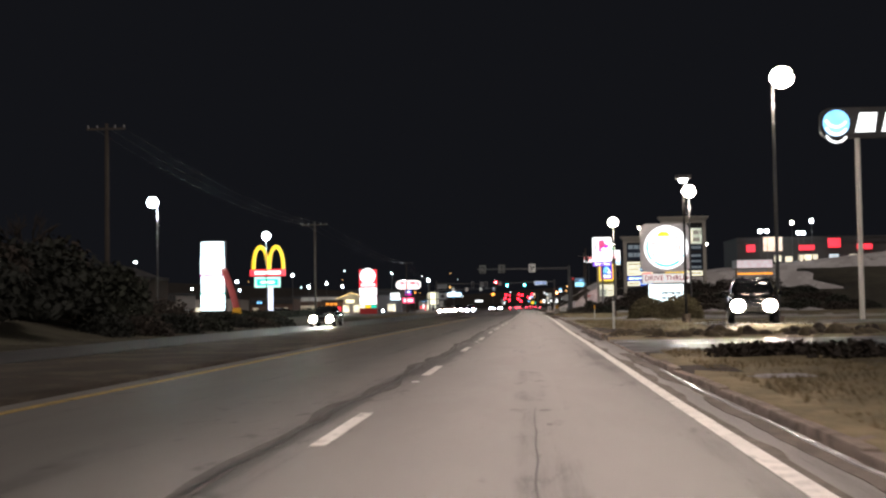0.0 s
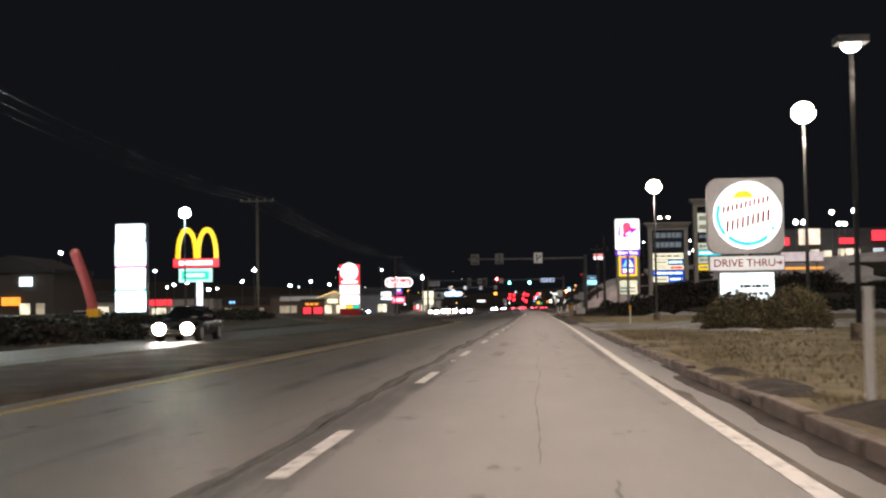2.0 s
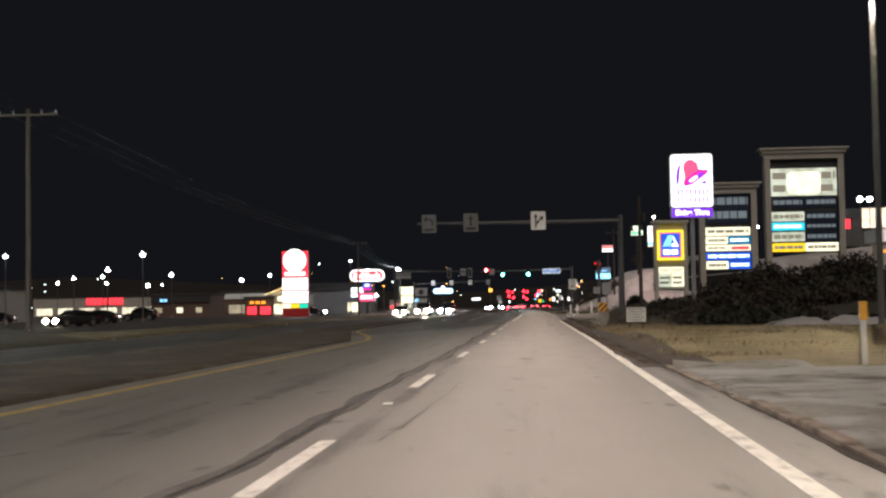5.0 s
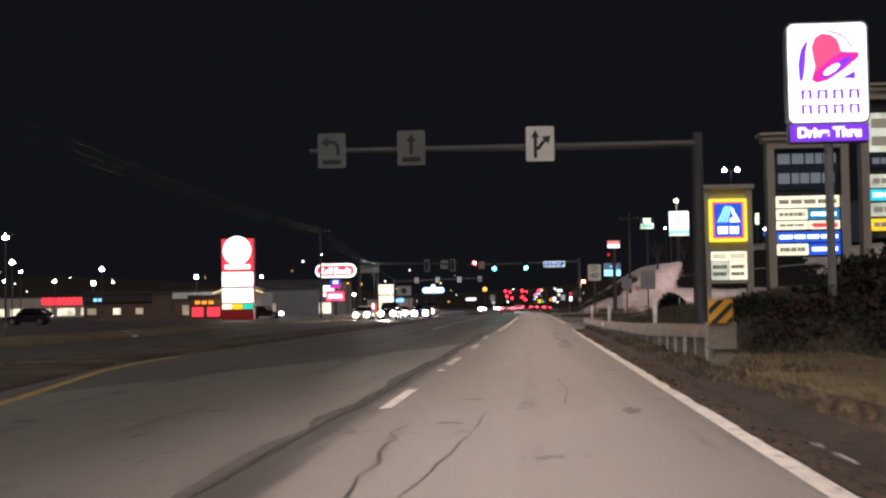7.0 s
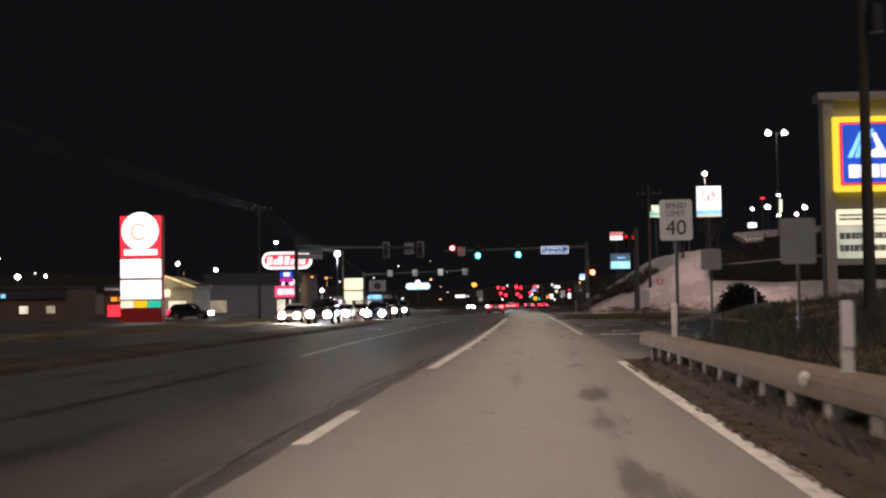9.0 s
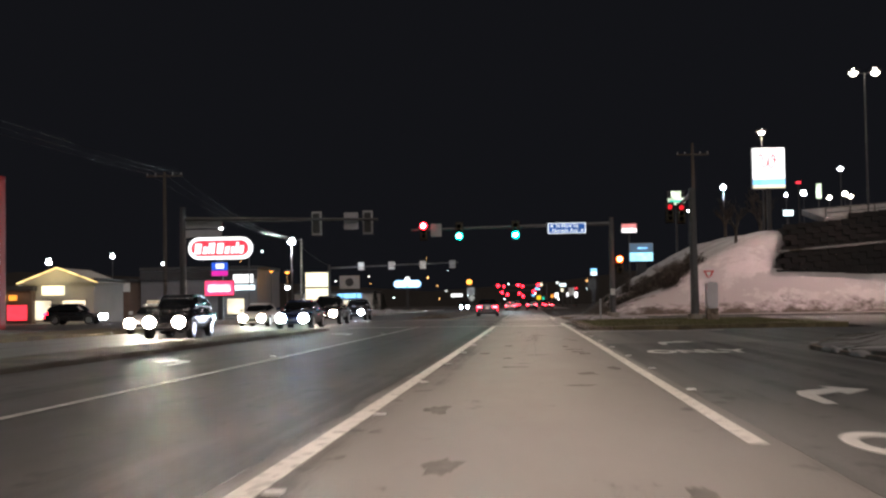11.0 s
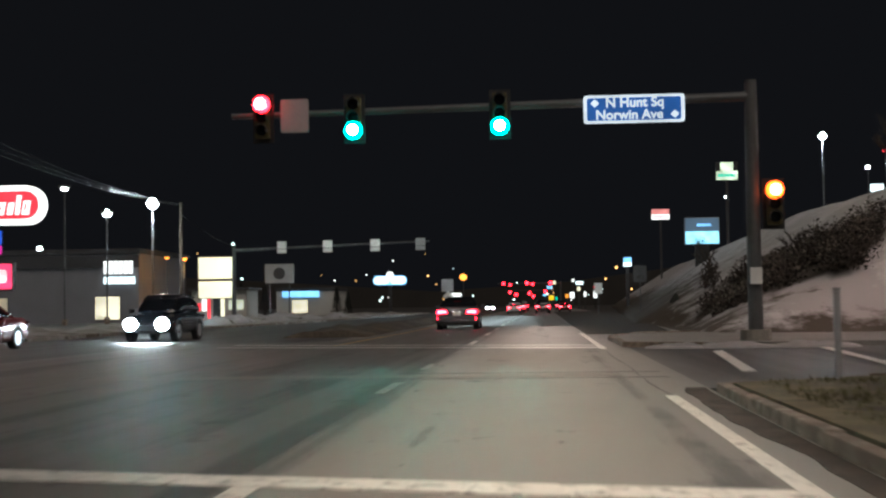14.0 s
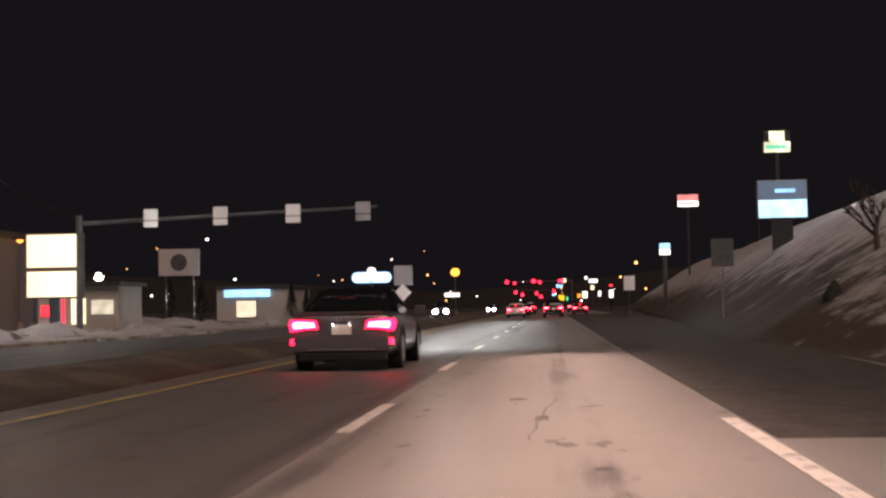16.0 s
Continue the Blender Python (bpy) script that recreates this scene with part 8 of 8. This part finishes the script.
# ---------------------------------------------------------------- distance
solid("far_hill", plate([(-900, -30), (900, -30), (900, 24), (700, 30), (480, 26), (300, 40), (120, 30), (20, 18), (-80, 12), (-220, 22), (-420, 34), (-650, 24), (-900, 34)], 1250, 1260), EARTH, "dark wooded hills on the horizon", "hills", "structure")
bm_w, bm_c, bm_a = bmesh.new(), bmesh.new(), bmesh.new()
rng = random.Random(77)
for k in range(84):
    y = rng.uniform(560, 1200)
    x = rng.uniform(-0.42, 0.34) * y
    z = rng.uniform(3, 10) + (rng.uniform(0, 26) if rng.random() < 0.3 else 0) * y / 1200
    if -0.035 * y < x < 0.03 * y and z > 14:
        continue
    r = rng.uniform(0.14, 0.45) * y / 700
    bmesh.ops.create_icosphere((bm_w, bm_c, bm_a)[k % 3], subdivisions=1, radius=r, matrix=Matrix.Translation((x, y, z)))
solid("distant_lights", bm_w, glowing("distant_white", (1, 0.95, 0.85), 5), "scattered white lamps of the town far off", "distant lights", "stuff")
solid("distant_lights", bm_c, glowing("distant_cool", (0.8, 1, 0.95), 5), "scattered greenish lamps of the town far off", "distant lights", "stuff")
solid("distant_lights", bm_a, glowing("distant_amber", (1, 0.5, 0.15), 4), "scattered amber lamps of the town far off", "distant lights", "stuff")
far_sig = thing("signal_mast", 5.5, 600, 0, "distant signal mast with a row of red signals", "traffic signal")
part("mast", rod((0, 0, 0), (0, 0, 7), 0.2, n=10), STEEL, far_sig)
part("arm", rod((0, 0, 6.6), (-16, 0, 6.6), 0.1, n=8), STEEL, far_sig)
# red balls larger than lenses stand in for the far signals' glare
for x, z, r in ((-14.6, 6.2, 0.36), (-12.9, 5.9, 0.3), (-8.6, 6.3, 0.42), (-7.2, 6.0, 0.34), (-2.6, 6.25, 0.4)):
    signal_head(far_sig, x, z, 0, -0.25)
    part("glare_ball", ball(x, -0.6, z + 0.37, r, 0.3, r), SIGNAL_RED, far_sig, "oversized red ball for the signal's glare")
amb = street_light(-12.1, 480, 5.8, LAMP_AMBER, "distant pole with an amber lamp", globe=0.7)
for k, (x, y, z, c, gl) in enumerate(((-43.6, 240, 7.7, LAMP_COOL, 0.5), (-67.8, 300, 8, LAMP_COOL, 0.6), (-78.8, 330, 7.8, LAMP_COOL, 0.5), (-65.9, 330, 7.9, LAMP_COOL, 0.6), (-91.5, 400, 7.4, LAMP_COOL, 0.75), (-93.9, 420, 8, LAMP_COOL, 0.5), (-64.2, 380, 7.8, LAMP_COOL, 0.7), (-59.9, 420, 8.7, LAMP_COOL, 0.6), (-70, 220, 8.6, LAMP_COOL, 0.5), (-67.5, 220, 10, LAMP_COOL, 0.5), (-80.3, 260, 8.6, LAMP_COOL, 0.5), (-59.6, 240, 7.8, LAMP_COOL, 0.45), (-73.4, 300, 6.8, LAMP_COOL, 0.5), (-62, 400, 9.3, LAMP_COOL, 0.6), (-38.6, 372, 11.4, LAMP_COOL, 0.45), (-115, 440, 9, LAMP_COOL, 0.7), (-140, 470, 10, LAMP_COOL, 0.7), (38.8, 369.5, 17.0, LAMP_COOL, 0.5), (58.2, 484, 23.3, LAMP_COOL, 0.95), (54.6, 484, 23.0, LAMP_COOL, 0.6), (46.4, 409, 16.5, LAMP_WARM, 0.6), (49.6, 409, 16.6, LAMP_WARM, 0.55), (68.4, 491, 23.5, LAMP_WARM, 0.9), (50.4, 618, 29.3, LAMP_COOL, 0.65))):
    street_light(x, y, z, c, "car park pole with a white lamp far off", base=0.0 if x < 0 else hill_height(x, y), globe=gl * 0.72)
street_light(28.7, 397, 17.4, LAMP_COOL, "tall pole with a cool white lamp above the snow slope", base=hill_height(28.7, 397), globe=0.45, watts=15000, colour=(0.75, 0.92, 1.0))
FAR_SIGNS = ((2.7, 5.5, 1.4, 0.8, L_SKY), (1.4, 3.5, 0.9, 0.5, L_SKY), (3.1, 2.8, 1.3, 1.2, L_YELLOW), (4.4, 2.6, 0.5, 0.9, L_GREEN), (3.9, 6.7, 0.7, 0.9, L_WARM), (7.1, 3.2, 0.8, 0.9, L_ORANGE), (8.4, 3.4, 1.1, 1.5, L_WHITE), (10.3, 6.5, 1.9, 0.8, L_COOL), (8.7, 7.2, 0.6, 0.7, L_WHITE), (10.1, 5.0, 0.8, 1.0, L_WARM), (11.7, 3.6, 0.6, 1.2, L_WHITE), (14.3, 3.5, 0.9, 1.7, L_WHITE), (14.3, 5.4, 0.8, 0.5, L_RED), (-21.7, 3.9, 3.4, 0.9, L_WHITE))
for x, z, w, h, m in FAR_SIGNS:
    t = thing("shop_sign", x, 600, 0, "small lit shop sign far along the road", "shop sign", "far shop signs")
    part("post", box(-0.1, 0.1, 0.0, 0.2, -0.2, z), DARK_STEEL, t)
    part("lit_panel", box(-w / 2, w / 2, -0.15, 0.15, z - h / 2, z + h / 2, 0.05), m, t)
for x, y, z, w, h, m in ((59.6, 476, 23.0, 1.0, 3.0, L_PALE_GREEN), (51.4, 466, 18.0, 1.9, 1.1, L_COOL), (64.0, 486, 19.6, 2.2, 1.2, L_BLUE), (56.0, 478, 25.0, 1.0, 0.5, L_RED)):
    t = thing("shop_sign", x, y, 8.0, "small lit sign of a shop above the terrace", "shop sign", "shop signs above the terrace")
    part("post", box(-0.1, 0.1, 0.0, 0.2, -2.0, z - 8.0), DARK_STEEL, t)
    part("lit_panel", box(-w / 2, w / 2, -0.15, 0.15, z - 8.0 - h / 2, z - 8.0 + h / 2, 0.05), m, t)
second = thing("signal_mast", 5.0, 820, 0, "second distant signal mast with red signals", "traffic signal")
part("mast", rod((0, 0, 0), (0, 0, 7.5), 0.2, n=10), STEEL, second)
part("arm", rod((0, 0, 7.2), (-20, 0, 7.2), 0.1, n=8), STEEL, second)
# no heads here: red balls alone stand in for the signals' glare
for x, z in ((-18.0, 6.4), (-15.4, 5.4), (-9.8, 5.9), (-8.1, 4.6), (-3.0, 6.6)):
    part("glare_ball", ball(x, -0.3, z, 0.55, 0.3, 0.6), SIGNAL_RED, second, "oversized red ball for the signal's glare")
    part("drop_rod", rod((x, 0, z), (x, 0, 7.2), 0.06, n=6), STEEL, second)
# kiosk with a lit shop front behind the cream sign
kiosk = thing("kiosk", -29.2, 386, 0.0, "small pale kiosk with red and white lit front", "kiosk")
part("wall", box(-2.6, 2.6, 0.2, 5, -0.05, 2.9, 0.03), CREAM, kiosk)
part("roof", box(-2.9, 2.9, -0.2, 5.3, 2.9, 3.15, 0.03), ROOF, kiosk)
for x0, x1, z0, z1, m in ((-2.4, -1.75, 1.0, 1.7, L_RED), (-1.6, -1.2, 1.0, 2.2, L_WHITE), (-1.05, -0.85, 0.3, 2.1, L_RED), (-0.4, 0.5, 0.5, 2.1, L_WARM), (0.9, 2.3, 1.1, 2.0, L_DIM)):
    part("window", box(x0, x1, 0.12, 0.2, z0, z1), m, kiosk)
heap = lump(-31.5, 404, 0.0, 3.6, 9, 0.75, SNOW, "snow_mound", "long heap of ploughed snow under an amber lamp", "snow heap", 77)
for k, (x, y, rx, ry, h) in enumerate(((-21.6, 356, 1.0, 3.5, 0.5), (-22.6, 365, 1.3, 4.0, 0.6), (-21.5, 374, 1.2, 3.0, 0.5), (-20.6, 386, 1.0, 4.0, 0.45), (-24.5, 392, 1.6, 5.0, 0.6), (-20.4, 400, 1.1, 5.0, 0.5))):
    lump(x, y, 0.1, rx, ry, h, SNOW, "snow_mound", "grey ploughed snow heap on the pavement", "snow heap", 80 + k, "snow heaps on the pavement")
street_light(-33.5, 389.8, 6.1, LAMP_AMBER, "pole with an amber lamp above the snow", globe=0.3, watts=800, colour=(1.0, 0.42, 0.08))
street_light(-38.5, 416, 4.3, LAMP_COOL, "low pole with a white lamp behind the cream sign", globe=0.42, watts=1800, colour=(0.95, 1.0, 0.95))
street_light(-36.9, 395.5, 6.45, LAMP_AMBER, "pole with an amber lamp above the snow", globe=0.28)

# ---------------------------------------------------------------- grass, leaves and litter
def scatter(name, label, mat, count, spread, size, seed, upright, category, level=None):
    """Many small blades or leaves on the ground in one mesh."""
    rng = np.random.default_rng(seed)
    verts, faces = [], []
    while len(faces) < count:
        x, y = spread(rng)
        z = level if level is not None else verge_height(x, y) - 0.02 if x > verge(y) + 0.1 else 0.006
        a, w, h = rng.uniform(0, 6.283), size[0] * rng.uniform(0.5, 1.4), size[1] * rng.uniform(0.4, 1.4)
        c, sn = math.cos(a), math.sin(a)
        lean = rng.uniform(-0.7, 0.7, 2) * h
        n = len(verts)
        if upright:
            verts += [(x - c * w, y - sn * w, z), (x + c * w, y + sn * w, z), (x + lean[0], y + lean[1], z + h)]
            faces.append((n, n + 1, n + 2))
        else:
            up = rng.uniform(0.0, 0.03, 4)
            verts += [(x - c * w, y - sn * w, z + up[0]), (x + sn * h, y - c * h, z + up[1]), (x + c * w, y + sn * w, z + up[2]), (x - sn * h, y + c * h, z + up[3])]
            faces.append((n, n + 1, n + 2, n + 3))
    me = bpy.data.meshes.new(name)
    me.from_pydata(verts, [], faces)
    me.materials.append(mat)
    tagged(new(name, me), label, category, "", "stuff")


def on_verge(near, far, y0, y1, clump):
    def pick(rng):
        while True:
            y = rng.uniform(y0, y1)
            x = verge(y) + near + (far - near) * rng.uniform(0, 1) ** 1.6
            if noise.noise((x * clump, y * clump, 0.5)) > rng.uniform(-0.5, 0.35) and not 29.8 < y < 43.8 and not 94 < y < 122:
                return x, y
    return pick


BLADE = material("dry_grass_blades", (0.23, 0.185, 0.11), 0.9, vary=0.6, grain=1.5, stain=0.4, bump=0.0)
LITTER = material("dead_leaves", (0.08, 0.055, 0.035), 0.9, vary=0.6, grain=3, stain=0.8, bump=0.0)
scatter("grass", "short dry winter grass on the verge", BLADE, 52000, on_verge(0.45, 9, 2, 200, 0.5), (0.012, 0.09), 5, True, "grass")
scatter("weeds", "taller dead weeds in dark clumps on the verge", STALK, 6000, on_verge(0.2, 2.2, 152, 215, 0.35), (0.014, 0.14), 6, True, "weeds")
scatter("weeds", "grey tangle of dead stalks behind the guide rail", STALK, 26000, on_verge(1.1, 10, 160, 223, 0.3), (0.016, 0.32), 16, True, "weeds")
scatter("leaf_litter", "dead leaves and bits blown along the road edge", LITTER, 7000, on_verge(-0.3, 1.1, 122, 200, 0.6), (0.022, 0.03), 7, False, "leaf litter")


def on_island(rng):
    while True:
        x, y = rng.uniform(3.7, 13.5), rng.uniform(265.2, 285.4)
        if noise.noise((x * 0.7, y * 0.7, 4.5)) > rng.uniform(-0.6, 0.3):
            return x, y


# green signal light is put into the blade colour
ISLAND_BLADE = material("green_lit_blades", (0.13, 0.125, 0.06), 0.9, vary=0.6, grain=1.5, stain=0.4, bump=0.0)
scatter("grass", "short island grass, green signal light in its colour", ISLAND_BLADE, 24000, on_island, (0.012, 0.08), 26, True, "grass", 0.12)
